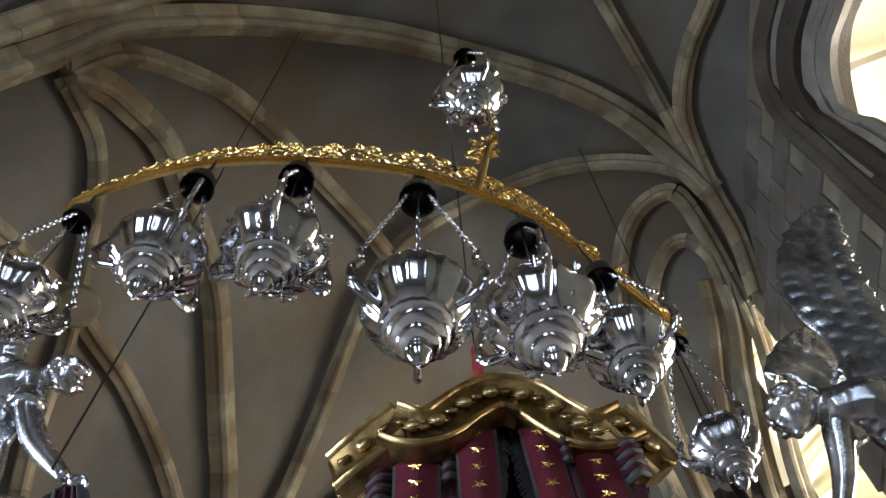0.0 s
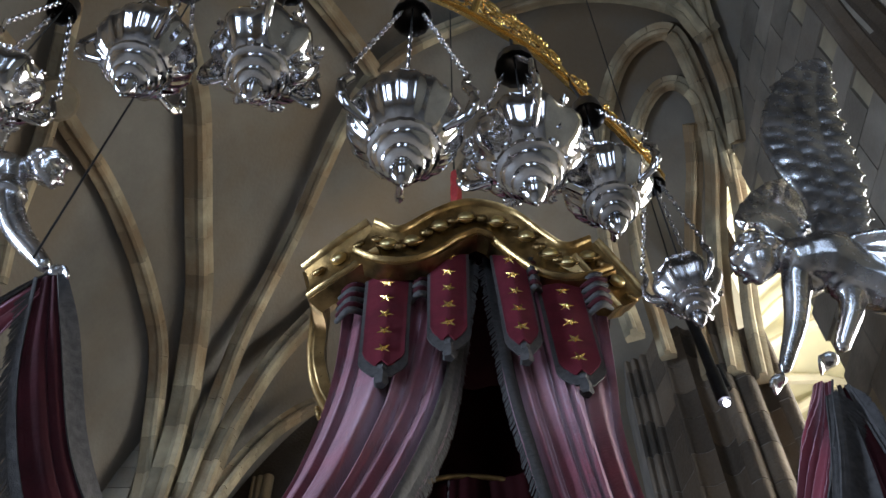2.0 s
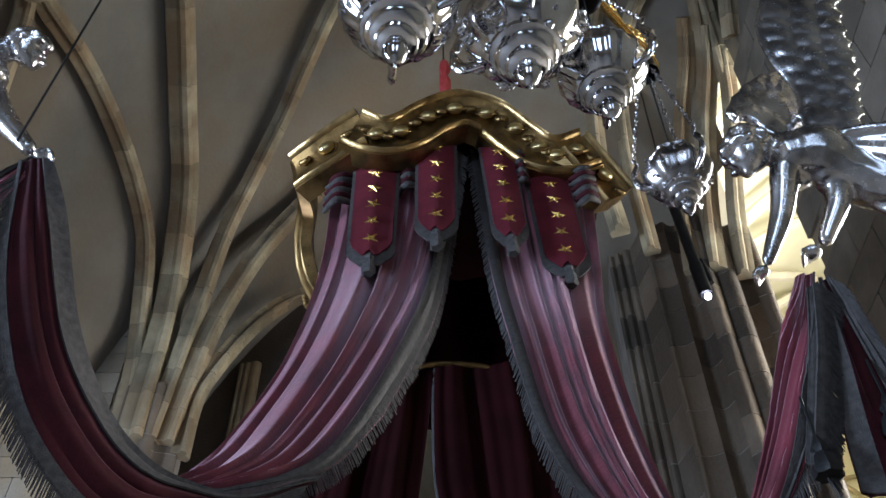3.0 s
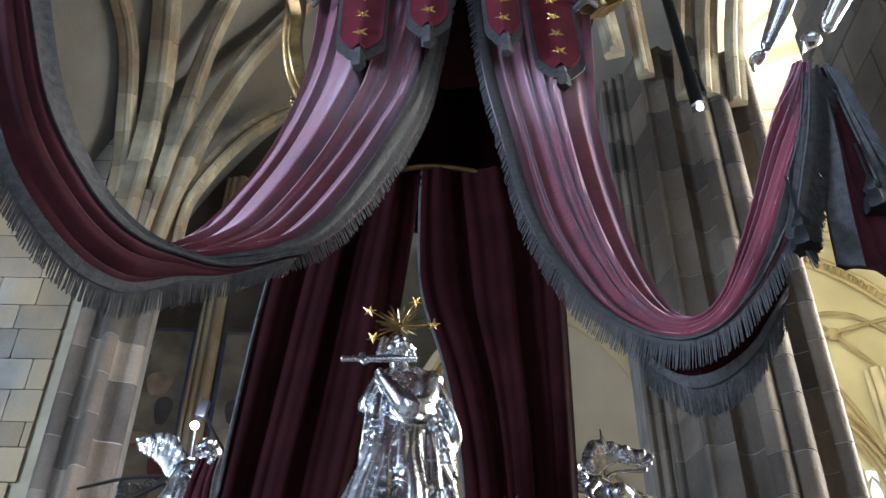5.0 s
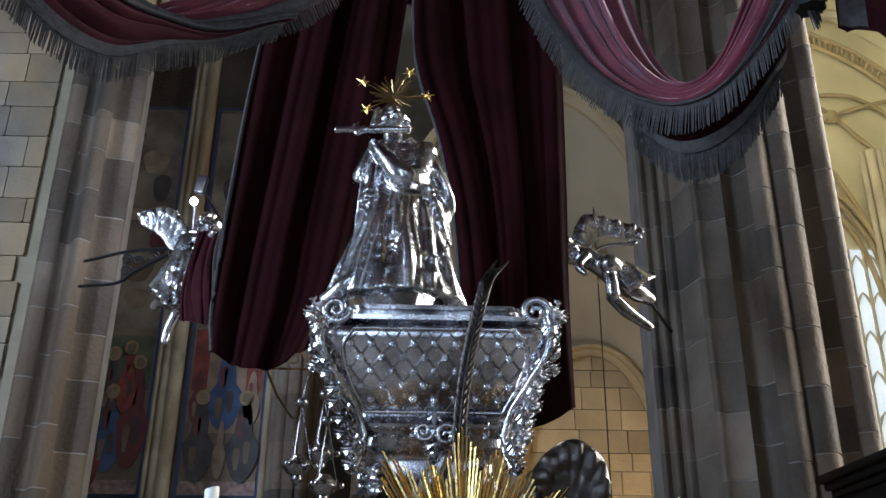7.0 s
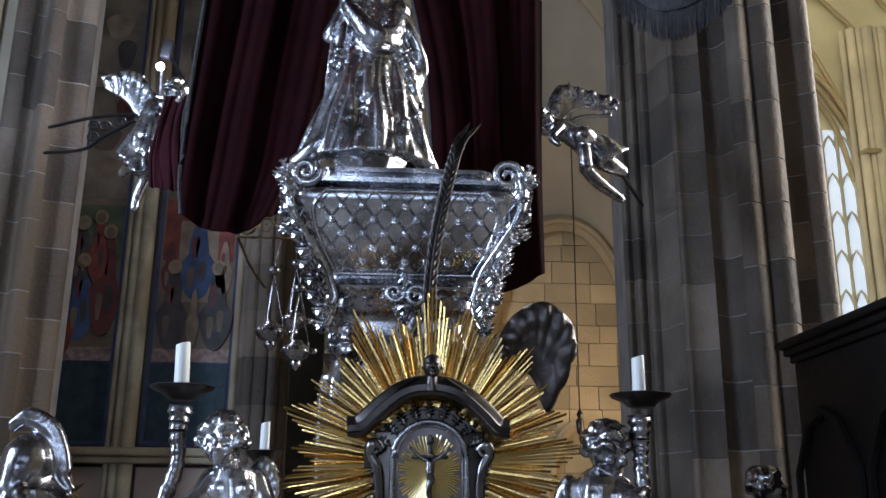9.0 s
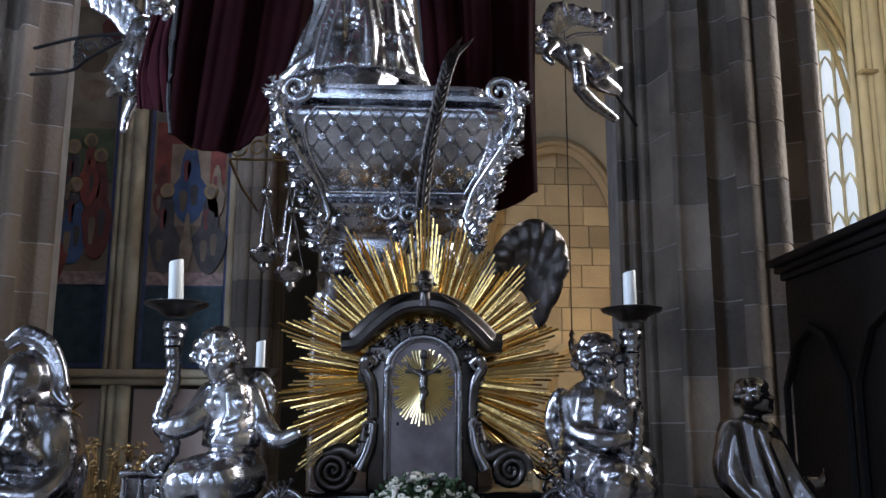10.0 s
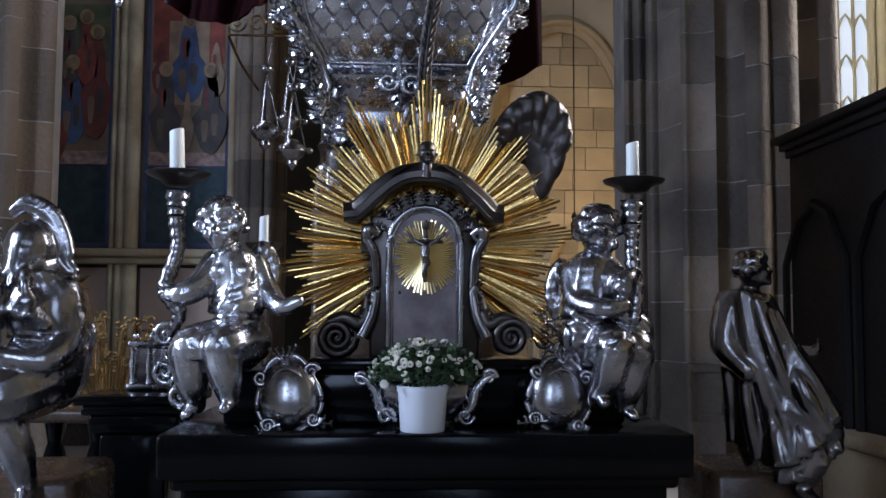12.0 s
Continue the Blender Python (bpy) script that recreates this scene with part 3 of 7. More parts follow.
# the frieze takes a darker gilt than the lips: shade of the hollow as colour
CORNICE = {
    "crown_moulding": ([(0.02, 0.03), (0.09, 0.03), (0.105, 0.015), (0.095, 0.0), (0.06, -0.012), (-0.14, -0.012), (-0.14, 0.03)], "GOLD"),
    "frieze": ([(0.055, -0.012), (0.02, -0.04), (-0.01, -0.09), (-0.035, -0.16), (-0.05, -0.255), (-0.2, -0.255), (-0.2, -0.012)], "GILT"),
    "bead_moulding": ([(-0.045, -0.255), (-0.015, -0.265), (-0.01, -0.285), (-0.025, -0.30), (-0.05, -0.305), (-0.045, -0.335), (-0.2, -0.335), (-0.2, -0.255)], "GOLD"),
}


def outward(s, t):
    return Vector((0.02, -1, 0.1))


def cornice(name, pts, n, out=outward, size=1.04):
    """One stretch of the carved cornice: crown moulding, hollow frieze and bead."""
    pts = smooth_path(pts, n) if n else pts
    for key, (prof, finish) in CORNICE.items():
        bm = bmesh.new()
        sweep(bm, pts, [(a * size, b * size) for a, b in prof], out)
        bmesh.ops.transform(bm, matrix=under(canopy), verts=bm.verts)
        part(name + key, bm, GILT_BRIGHT if finish == "GOLD" else GILT_WOOD, canopy, "burnished gilt moulding" if finish == "GOLD" else "carved gilt frieze with the hollow's shade in its colour")


def rising(pts):
    return list(reversed(pts))


front = smooth_path(CROWN[1:9], 49)
cornice("", rising(front), 0)
cornice("ear_", rising([(-1.44, 4.3, 8.10), (-1.26, 4.16, 8.12), (-1.06, 4.05, 8.2), CROWN[1]]), 12, lambda s, t: Vector((-0.35, -0.9, 0.1)))
cornice("ear_", rising([CROWN[8], (1.12, 4.33, 8.07), CROWN[9]]), 10, lambda s, t: Vector((0.5, -0.8, 0.1)))
cornice("side_", rising([(-1.30, 5.6, 7.65), (-1.46, 5.4, 7.86), (-1.50, 5.15, 8.08), (-1.44, 4.8, 8.2), (-1.44, 4.3, 8.10)]), 20, lambda s, t: Vector((-1, -0.2, 0.1)), 0.6)


def on_front(u):
    k = min(int(u * 48), 47)
    return Vector(front[k]).lerp(Vector(front[k + 1]), u * 48 - k)


# egg bosses and leaf scrolls along the frieze, eggs in brighter gold as if lit
bm = bmesh.new()
ball(bm, (0, 0, 0), (0.072, 0.05, 0.085), u=12, v=8)
egg = mesh_of(bm, GOLD_PALE)
bm = bmesh.new()
for k in range(6):
    q = k * math.pi / 3
    ball(bm, (0.036 * math.cos(q), 0, 0.052 * math.sin(q)), (0.022, 0.026, 0.032), (0, -math.degrees(q), 0), 8, 5)
ball(bm, (0, -0.012, 0), (0.014, 0.014, 0.014), u=8, v=5)
rosette = mesh_of(bm, GILT_BRIGHT)
bm = bmesh.new()
tube(bm, [(0.092 * math.cos(q), 0, 0.108 * math.sin(q)) for q in (k * math.pi / 12 for k in range(25))], 0.010, 6)
ring = mesh_of(bm, GILT_WOOD)
for k in range(18):
    p = on_front((k + 0.5) / 18) + Vector((0, -0.025, -0.145)) - canopy.location
    if k % 2:
        piece("egg", egg, Matrix.Translation(p) @ pose(0, 0, 0, -28), canopy)
        piece("egg_ring", ring, Matrix.Translation(p) @ pose(0, 0, 0, -28), canopy)
    else:
        piece("leaf_boss", rosette, Matrix.Translation(p) @ pose(0, 0, 0, -28), canopy)
for a, b, us in ((CROWN[0], CROWN[1], (0.2, 0.5, 0.8)), (CROWN[8], CROWN[9], (0.2, 0.5, 0.8))):
    for k, u in enumerate(us):
        p = Vector(a).lerp(Vector(b), u) + Vector((0, -0.03, -0.14)) - canopy.location
        piece("egg" if k == 1 else "leaf_boss", egg if k == 1 else rosette, Matrix.Translation(p) @ pose(0, 0, 0, -28, 0, -30 if a == CROWN[0] else 30), canopy)
for k in range(7):
    p = Vector((-1.44, 4.55 + 0.18 * k, 8.12 - 0.012 * k * k * k * 0.35)) - canopy.location
    piece("leaf_boss", rosette, Matrix.Translation(p) @ pose(0, 0, 0, -15, 0, 80), canopy)
# roof and lining, their colour darkened for the shade under the canopy
bm = bmesh.new()
sheet(bm, 16, 12, lambda u, v: (-1.15 + 2.25 * u, 4.25 + 2.0 * v, 7.9 + 0.75 * math.sin(math.pi * u) * (0.4 + 0.6 * math.sin(math.pi * (0.25 + 0.6 * v)))), 0.03)
bmesh.ops.transform(bm, matrix=under(canopy), verts=bm.verts)
part("canopy_roof", bm, VELVET_SHADED, canopy, "red cloth roof with its shade put into the colour")
bm = bmesh.new()


def lining(u, v):
    a = math.pi * (0.02 + 0.96 * u)
    return (-0.06 + 0.98 * math.cos(math.pi - a), 4.6 + 1.2 * math.sin(a), 6.45 + 1.75 * v + 0.015 * math.sin(60 * u))


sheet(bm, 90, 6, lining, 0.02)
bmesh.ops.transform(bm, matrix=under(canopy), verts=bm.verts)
part("lining", bm, VELVET_SHADED, canopy, "red inner hanging, coloured as it looks in shade")


def lambrequin(x0, x1, y, top, bottom, stars, lean=0.0):
    """A hanging tab with a braided edge, rounded foot, gold stars and a tassel."""
    def cloth(grow):
        bm = bmesh.new()
        w, cx = (x1 - x0) / 2 * grow, (x0 + x1) / 2
        h = top - bottom
        def f(u, v):
            s = 2 * u - 1
            foot = bottom - 0.02 * (grow - 1) * 30 + h * 0.13 * (abs(s) ** 3) + 0.03 * math.cos(s * 9) * (1 - abs(s))
            z = top + (foot - top) * v
            return (cx + s * w * (1 - 0.06 * v) + lean * v, y + 0.03 * math.cos(s * 2.2) * -1 - 0.19 * v + (0.004 if grow > 1 else -0.006), z)
        sheet(bm, 16, 14, f, 0.012)
        bmesh.ops.transform(bm, matrix=under(canopy), verts=bm.verts)
        return bm
    tab = part("lambrequin", cloth(1.0), VELVET_RED, canopy, "crimson velvet tab with gold stars")
    part("braid", cloth(1.17), BRAID, tab, "grey braided edging")
    for k in range(stars):
        v = 0.12 + 0.74 * k / (stars - 1)
        piece("star", star_mesh, Matrix.Translation(Vector(((x0 + x1) / 2 + lean * v, y - 0.05 - 0.19 * v, top + (bottom - top) * v)) - canopy.location) @ pose(0, 0, 0, 0, 12 * k, 0), tab)
    bm = bmesh.new()
    m = Matrix.Translation(Vector(((x0 + x1) / 2 + lean, y - 0.23, bottom - 0.07)) - canopy.location)
    lathe(bm, [(0.006, 0.06), (0.03, 0.04), (0.034, 0.02), (0.02, 0.0), (0.038, -0.02), (0.05, -0.12), (0.035, -0.14)], 10, m, 0.12, 5)
    part("tassel", bm, BRAID, tab, "dark grey tassel")


def star_bm(r, depth=0.012, points=5):
    bm = bmesh.new()
    top, low = bm.verts.new((0, -depth, 0)), bm.verts.new((0, depth, 0))
    ring = [bm.verts.new(((r if k % 2 == 0 else r * 0.36) * math.sin(k * math.pi / points), 0, (r if k % 2 == 0 else r * 0.36) * math.cos(k * math.pi / points))) for k in range(2 * points)]
    for k in range(2 * points):
        bm.faces.new((ring[k], ring[(k + 1) % (2 * points)], top))
        bm.faces.new((ring[(k + 1) % (2 * points)], ring[k], low))
    return bm


star_mesh = mesh_of(star_bm(0.064, 0.02), GOLD, False)
lambrequin(-0.91, -0.59, 4.18, 7.86, 6.62, 5, 0.02)
lambrequin(-0.41, -0.12, 4.18, 8.20, 6.87, 5, 0.0)
lambrequin(0.11, 0.36, 4.22, 8.20, 6.85, 5, 0.04)
lambrequin(0.48, 0.80, 4.27, 7.82, 6.58, 5, 0.02)
# gathered swags between the tabs
for x0, x1, z in ((-1.15, -0.92, 7.82), (-0.59, -0.40, 8.0), (0.36, 0.48, 8.05), (0.81, 1.02, 7.82)):
    for k in range(7):
        zz = z + 0.10 - 0.072 * k
        bm = bmesh.new()
        tube(bm, [(x0, 4.26, zz - 0.06), ((x0 + x1) / 2, 4.19 - 0.01 * k, zz - 0.07), (x1, 4.26, zz + 0.03)], [0.02, 0.03, 0.02], 8, 9)
        bmesh.ops.transform(bm, matrix=under(canopy), verts=bm.verts)
        part("pleat", bm, VELVET_DIM if k % 2 else BRAID, canopy, "pleat of a gathered velvet swag")
# cord with red tassel above
bm = bmesh.new()
tube(bm, [(-0.19, 4.0, 8.62), (-0.2, 4.02, 9.4), (-0.2, 4.1, 15.9)], 0.008, 6)
bmesh.ops.transform(bm, matrix=under(canopy), verts=bm.verts)
cord = part("cord", bm, IRON, canopy, "thin dark cord up to the vault")
bm = bmesh.new()
lathe(bm, [(0.01, 0.62), (0.04, 0.56), (0.05, 0.44), (0.025, 0.36), (0.05, 0.3), (0.05, 0.16), (0.02, 0.1), (0.05, 0.05), (0.055, -0.02)], 10, pose(-0.19, 4.0, 8.6), 0.1, 5)
bmesh.ops.transform(bm, matrix=under(canopy), verts=bm.verts)
part("tassel", bm, RED_SILK, cord, "red silk tassel")


def drape(name, upper, lower, folds, depth, label, mat=VELVET, seed=1, band=0.10, flip=False):
    """Cloth between an upper and a lower edge with folds that run along it; a braided band and a fringe on the lower edge."""
    n = 70
    up, lo = smooth_path(upper, n + 1), smooth_path(lower, n + 1)
    rnd = random.Random(seed)
    ph = [rnd.uniform(-0.5, 0.5) for _ in range(8)]
    owner = thing(name, tuple(upper[0]), label, "drapery")
    sh = under(owner)

    def f(u, v, lift=0.0):
        k = min(int(u * n), n - 1)
        w = u * n - k
        a, b = Vector(up[k]).lerp(Vector(up[k + 1]), w), Vector(lo[k]).lerp(Vector(lo[k + 1]), w)
        t = (Vector(up[k + 1]) - Vector(up[k])) + (Vector(lo[k + 1]) - Vector(lo[k]))
        nrm = t.cross(b - a)
        nrm.normalize()
        if nrm.y > 0:
            nrm = -nrm
        x = 2 * math.pi * folds * (v + 0.04 * math.sin(4 * u + ph[0]) + 0.05 * math.sin(7.5 * v + 2 * u + 4 * ph[1]) + 0.02 * math.sin(17 * v + 6 * ph[5]))
        wave = 1.7 * math.sqrt(abs(math.cos(x / 2 + ph[2]))) - 1.0 + 0.16 * math.cos(1.7 * x + 3 * ph[3] + 2 * u)
        amp = depth * min(1.0, (b - a).length / 0.55 + 0.25) * (0.75 + 0.25 * math.sin(7 * u + ph[4])) * (0.72 + 0.38 * math.sin(11 * v + 6 * ph[6] + 1.5 * u))
        bulge = 0.10 * math.sin(math.pi * v) * (b - a).length * min(1.0, u * 2.5)
        return sh @ (a.lerp(b, v) + nrm * (amp * wave + bulge + lift))

    bm = bmesh.new()
    sheet(bm, 120, folds * 16, f, 0.006)
    part("cloth", bm, mat, owner)
    if flip:
        bm = bmesh.new()
        sheet(bm, 70, 4, lambda u, v: Vector(f(u, 0.27 * v, 0.02)), 0.01)
        part("braid", bm, BRAID, owner, "grey braided border")
    for edge in (1.0,):
        bm = bmesh.new()
        sheet(bm, 110, 4, lambda u, v: Vector(f(u, 1 - band * (1 - v), 0.016)), 0.01)
        part("braid", bm, BRAID, owner, "grey braided border")
        bm = bmesh.new()
        m = 420
        for k in range(m):
            u = (k + 0.5) / m * 0.985
            p, q = Vector(f(u, 0.97, 0.012)), Vector(f(min(1, u + 0.9 / m), 0.97, 0.012))
            away = (p - Vector(f(u, 0.80, 0.012))).normalized()
            hang = (away * 0.45 + Vector((0, 0, -0.75))).normalized() * (0.115 + 0.02 * rnd.random())
            side = (q - p) * 0.5
            c = Vector((rnd.uniform(-1, 1), rnd.uniform(-1, 1), 0)) * 0.006
            v0 = [bm.verts.new(p + d) for d in (side, -side, Vector((0, 0.008, 0)))]
            v1 = [bm.verts.new(p + hang + c + d * 0.75) for d in (side, -side, Vector((0, 0.008, 0)))]
            for i in range(3):
                bm.faces.new((v0[i], v0[(i + 1) % 3], v1[(i + 1) % 3], v1[i]))
            bm.faces.new(v1)
        tagged(part("fringe", bm, BRAID, owner, "grey silk fringe", smooth=False), kind="stuff")
    return owner


LU = [(-1.12, 4.40, 7.98), (-1.10, 4.2, 6.76), (-1.14, 3.7, 5.48), (-1.31, 3.45, 4.75), (-1.40, 3.25, 4.40), (-1.46, 3.15, 4.26)]
LW = [(-0.03, 4.40, 8.30), (-0.21, 4.2, 6.64), (-0.36, 3.75, 5.61), (-0.67, 3.4, 4.62), (-0.95, 3.25, 4.30), (-1.42, 3.10, 4.14)]
BU = [(-0.80, 3.26, 4.36), (-1.10, 3.16, 4.20), (-1.36, 3.04, 4.20), (-1.54, 2.93, 4.27), (-1.71, 2.82, 4.45), (-1.86, 2.64, 4.76), (-2.05, 2.5, 5.36), (-2.19, 2.4, 5.70)]
BW = [(-0.86, 3.24, 4.30), (-1.10, 3.12, 4.10), (-1.28, 3.0, 3.98), (-1.48, 2.88, 3.84), (-1.72, 2.73, 3.93), (-2.0, 2.6, 4.30), (-2.22, 2.48, 4.9), (-2.34, 2.4, 5.65)]
RU = [(1.03, 4.50, 7.95), (0.94, 4.3, 6.80), (0.79, 3.8, 5.71), (0.79, 3.5, 4.77), (0.81, 3.2, 4.14), (0.88, 3.0, 3.86), (1.04, 2.85, 3.93), (1.22, 2.7, 4.39), (1.30, 2.55, 4.71), (1.36, 2.48, 4.87)]
RW = [(0.03, 4.50, 8.45), (0.116, 4.3, 6.87), (0.16, 3.7, 5.58), (0.27, 3.5, 4.74), (0.44, 3.3, 4.18), (0.60, 3.1, 3.86), (0.81, 2.95, 3.70), (0.99, 2.8, 3.72), (1.16, 2.65, 3.94), (1.29, 2.52, 4.28), (1.43, 2.48, 4.87)]
drape("front_drape", LU, LW, 6, 0.10, "mauve-red velvet drape swept aside to a silver angel, grey fringe", seed=3)
drape("drape_swag", BU, BW, 3, 0.035, "red velvet swag coloured as in shade, grey braid, hung from an angel's hand", VELVET_DIM, 14, 0.12, True)
drape("front_drape", RU, RW, 6, 0.09, "mauve-red velvet drape swept aside to a silver angel, grey fringe", seed=8)
drape("drape_tail", [(0.66, 3.06, 3.86), (0.84, 2.94, 3.76), (1.02, 2.80, 3.80), (1.18, 2.64, 4.02)], [(0.68, 3.12, 3.76), (0.85, 3.02, 3.55), (1.03, 2.90, 3.60), (1.19, 2.76, 3.83)], 2, 0.02, "underside fold of the red drape, shade in its colour, grey fringe", VELVET_SHADED, 5, 0.2)
drape("drape_end", [(1.45, 2.47, 4.84), (1.38, 2.47, 4.44), (1.30, 2.47, 4.05), (1.27, 2.47, 3.76)], [(1.49, 2.45, 4.83), (1.54, 2.45, 4.36), (1.58, 2.45, 3.98), (1.57, 2.45, 3.64)], 3, 0.035, "hanging end of the red drape below an angel's hand, black fringe", VELVET_DIM, 7, 0.22, True)
drape("drape_braid", [(1.37, 2.44, 4.77), (1.29, 2.44, 4.47), (1.19, 2.44, 4.16), (1.10, 2.44, 3.88)], [(1.42, 2.44, 4.79), (1.34, 2.44, 4.44), (1.24, 2.44, 4.13), (1.14, 2.44, 3.83)], 2, 0.012, "dark grey braided strip of the drape hanging beside its end", BRAID, 17, 0.5)
for x, y, z in ((1.16, 2.42, 3.88), (1.47, 2.40, 4.05)):
    ob = thing("tassel", (x, y, z), "black silk tassel hanging from the drape", "tassel", "tassels of the drape")
    bm = bmesh.new()
    lathe(bm, [(0.008, 0.10), (0.02, 0.07), (0.034, 0.04), (0.026, 0.02), (0.04, 0.0), (0.055, -0.06), (0.05, -0.075)], 14, Matrix(), 0.1, 7)
    tube(bm, [(0, 0, 0.09), (0.01, 0.03, 0.3)], 0.006, 6)
    part("skirt", bm, IRON, ob)
drape("drape_end", [(-2.24, 2.42, 5.72), (-2.36, 2.4, 5.2), (-2.46, 2.4, 4.7)], [(-2.3, 2.42, 5.72), (-2.62, 2.4, 5.2), (-2.8, 2.4, 4.7)], 4, 0.04, "hanging end of the red drape below an angel's hand", VELVET, 9, 0.18)


def curtain(name, left, right, folds, label, seed):
    """A long hanging curtain between a left and a right edge, from rod to hem."""
    n = 40
    a, b = smooth_path(left, n + 1), smooth_path(right, n + 1)
    ob = thing(name, tuple(left[0]), label, "curtain")
    sh = under(ob)
    rnd = random.Random(seed)
    ph = rnd.uniform(0, 3)

    def f(u, v):
        k = min(int(v * n), n - 1)
        w = v * n - k
        p, q = Vector(a[k]).lerp(Vector(a[k + 1]), w), Vector(b[k]).lerp(Vector(b[k + 1]), w)
        x = 2 * math.pi * folds * (u + 0.03 * math.sin(4 * v + 5 * u + ph))
        return sh @ (p.lerp(q, u) + Vector((0, 0.007 * math.cos(x) + 0.03 * math.cos(0.27 * x + ph) + 0.012 * math.cos(0.61 * x + 2 * ph), 0.12 * math.sin(math.pi * u) * -(v ** 6))))

    bm = bmesh.new()
    sheet(bm, folds * 10, 44, f, 0.012)
    part("cloth", bm, VELVET_SHADED, ob)
    bm = bmesh.new()
    tube(bm, [Vector(f(0, k / 40)) + Vector((0, -0.01, 0)) for k in range(41)], 0.014, 6)
    part("braid", bm, BRAID, ob, "pale braid along the edge")
    return ob


curtain("back_curtain", [(-1.22, 5.1, 6.55), (-1.36, 5.1, 5.38), (-1.43, 5.1, 4.45), (-1.47, 5.1, 3.62), (-1.42, 5.0, 3.28)],
        [(-0.31, 5.1, 6.55), (-0.33, 5.1, 6.1), (-0.39, 5.1, 5.5), (-0.46, 5.1, 4.9), (-0.58, 5.1, 4.2), (-0.68, 5.1, 3.8), (-0.86, 5.0, 3.32)], 9, "red velvet curtain gathered behind the kneeling statue, shade in its colour", 2)
curtain("back_curtain", [(-0.29, 5.1, 6.55), (-0.30, 5.1, 6.1), (-0.27, 5.1, 5.41), (-0.11, 5.1, 4.83), (0.0, 5.1, 4.2), (0.05, 5.1, 3.4), (0.05, 5.1, 3.0)],
        [(0.62, 5.1, 6.55), (0.72, 5.1, 5.6), (0.72, 5.1, 4.5), (0.70, 5.1, 3.7), (0.70, 5.1, 3.0)], 9, "red velvet curtain hanging straight behind the kneeling statue, shade in its colour", 4)
bm = bmesh.new()
tube(bm, [(-1.25, 5.12, 6.5), (-0.7, 5.08, 6.44), (-0.3, 5.06, 6.54), (0.07, 5.1, 6.55), (0.3, 5.15, 6.50), (0.8, 5.2, 6.5)], 0.022, 10, 40)
tagged(part("curtain_rod", bm, GILT_WOOD, None, "curved gilt curtain rod under the canopy"), category="curtain rod")

# ---- altar table ----
altar = thing("altar_table", (0, 3.9, 0), "black polished marble altar table", "altar")
bm = bmesh.new()
box(bm, (-0.01, 3.95 - 3.9, 1.015), (2.05, 1.1, 0.17), bevel=0.015)
part("table_top", bm, BLACK, altar)
bm = bmesh.new()
box(bm, (-0.01, 4.0 - 3.9, 0.91), (1.98, 1.04, 0.07), bevel=0.02)
part("moulding", bm, BLACK, altar)
bm = bmesh.new()
box(bm, (-0.01, 4.03 - 3.9, 0.50), (1.92, 0.98, 0.78), bevel=0.02)
part("body", bm, BLACK, altar)
bm = bmesh.new()
box(bm, (-0.01, 4.05 - 3.9, 0.055), (1.76, 1.0, 0.11), bevel=0.01)
part("plinth", bm, BLACK, altar)
bm = bmesh.new()
box(bm, (-0.01, 3.95, 1.21), (1.66, 0.52, 0.22), bevel=0.02)
box(bm, (-0.01, 3.93, 1.345), (0.98, 0.50, 0.05), bevel=0.012)
tagged(part("altar_step", bm, BLACK, None, "black marble step on the altar table"), category="altar step")

# ---- sarcophagus ----
coffin = thing("sarcophagus", (-0.13, 4.15, 2.5), "silver sarcophagus with lattice relief, volutes and moulded lid", "sarcophagus")
CF = Matrix.Translation((0, 0, 0))
DEPTH = 1.5


def ring_box(bm, rows):
    """A stack of rounded rectangles: rows of (half width, front y, z)."""
    rings = []
    for w, y, z in rows:
        pts, r = [], 0.09
        for cx, cy, a0 in ((w - r, y + r, -90), (w - r, DEPTH - y - r, 0), (-w + r, DEPTH - y - r, 90), (-w + r, y + r, 180)):
            for k in range(5):
                q = radians(a0 + 22.5 * k)
                pts.append(bm.verts.new((cx + r * math.cos(q), cy + r * math.sin(q), z)))
        rings.append(pts)
    for r0, r1 in zip(rings, rings[1:]):
        for k in range(20):
            bm.faces.new((r0[k], r0[(k + 1) % 20], r1[(k + 1) % 20], r1[k]))
    bm.faces.new(list(reversed(rings[0])))
    bm.faces.new(rings[-1])


bm = bmesh.new()
ring_box(bm, [(0.35, 0.20, 0.22), (0.40, 0.17, 0.26), (0.39, 0.18, 0.28), (0.47, 0.10, 0.38), (0.525, 0.04, 0.48), (0.545, 0.01, 0.56), (0.565, -0.02, 0.60), (0.57, -0.03, 0.635), (0.56, -0.02, 0.665), (0.53, 0.02, 0.69), (0.51, 0.03, 0.70)])
part("body", bm, SILVER, coffin)
bm = bmesh.new()
ring_box(bm, [(0.50, 0.03, 0.70), (0.54, -0.01, 0.71), (0.54, -0.01, 0.735), (0.47, 0.06, 0.75), (0.44, 0.09, 0.80), (0.45, 0.08, 0.82), (0.40, 0.14, 0.84)])
part("lid", bm, SILVER, coffin, "moulded silver lid")
bm = bmesh.new()
ring_box(bm, [(0.40, 0.14, -0.12), (0.36, 0.16, -0.07), (0.32, 0.20, -0.05), (0.30, 0.22, 0.04), (0.31, 0.21, 0.09), (0.36, 0.18, 0.12), (0.35, 0.18, 0.16), (0.39, 0.15, 0.19), (0.40, 0.14, 0.22)])
part("foot", bm, SILVER_DULL, coffin, "waisted moulded foot")
# lattice on the front
bm = bmesh.new()


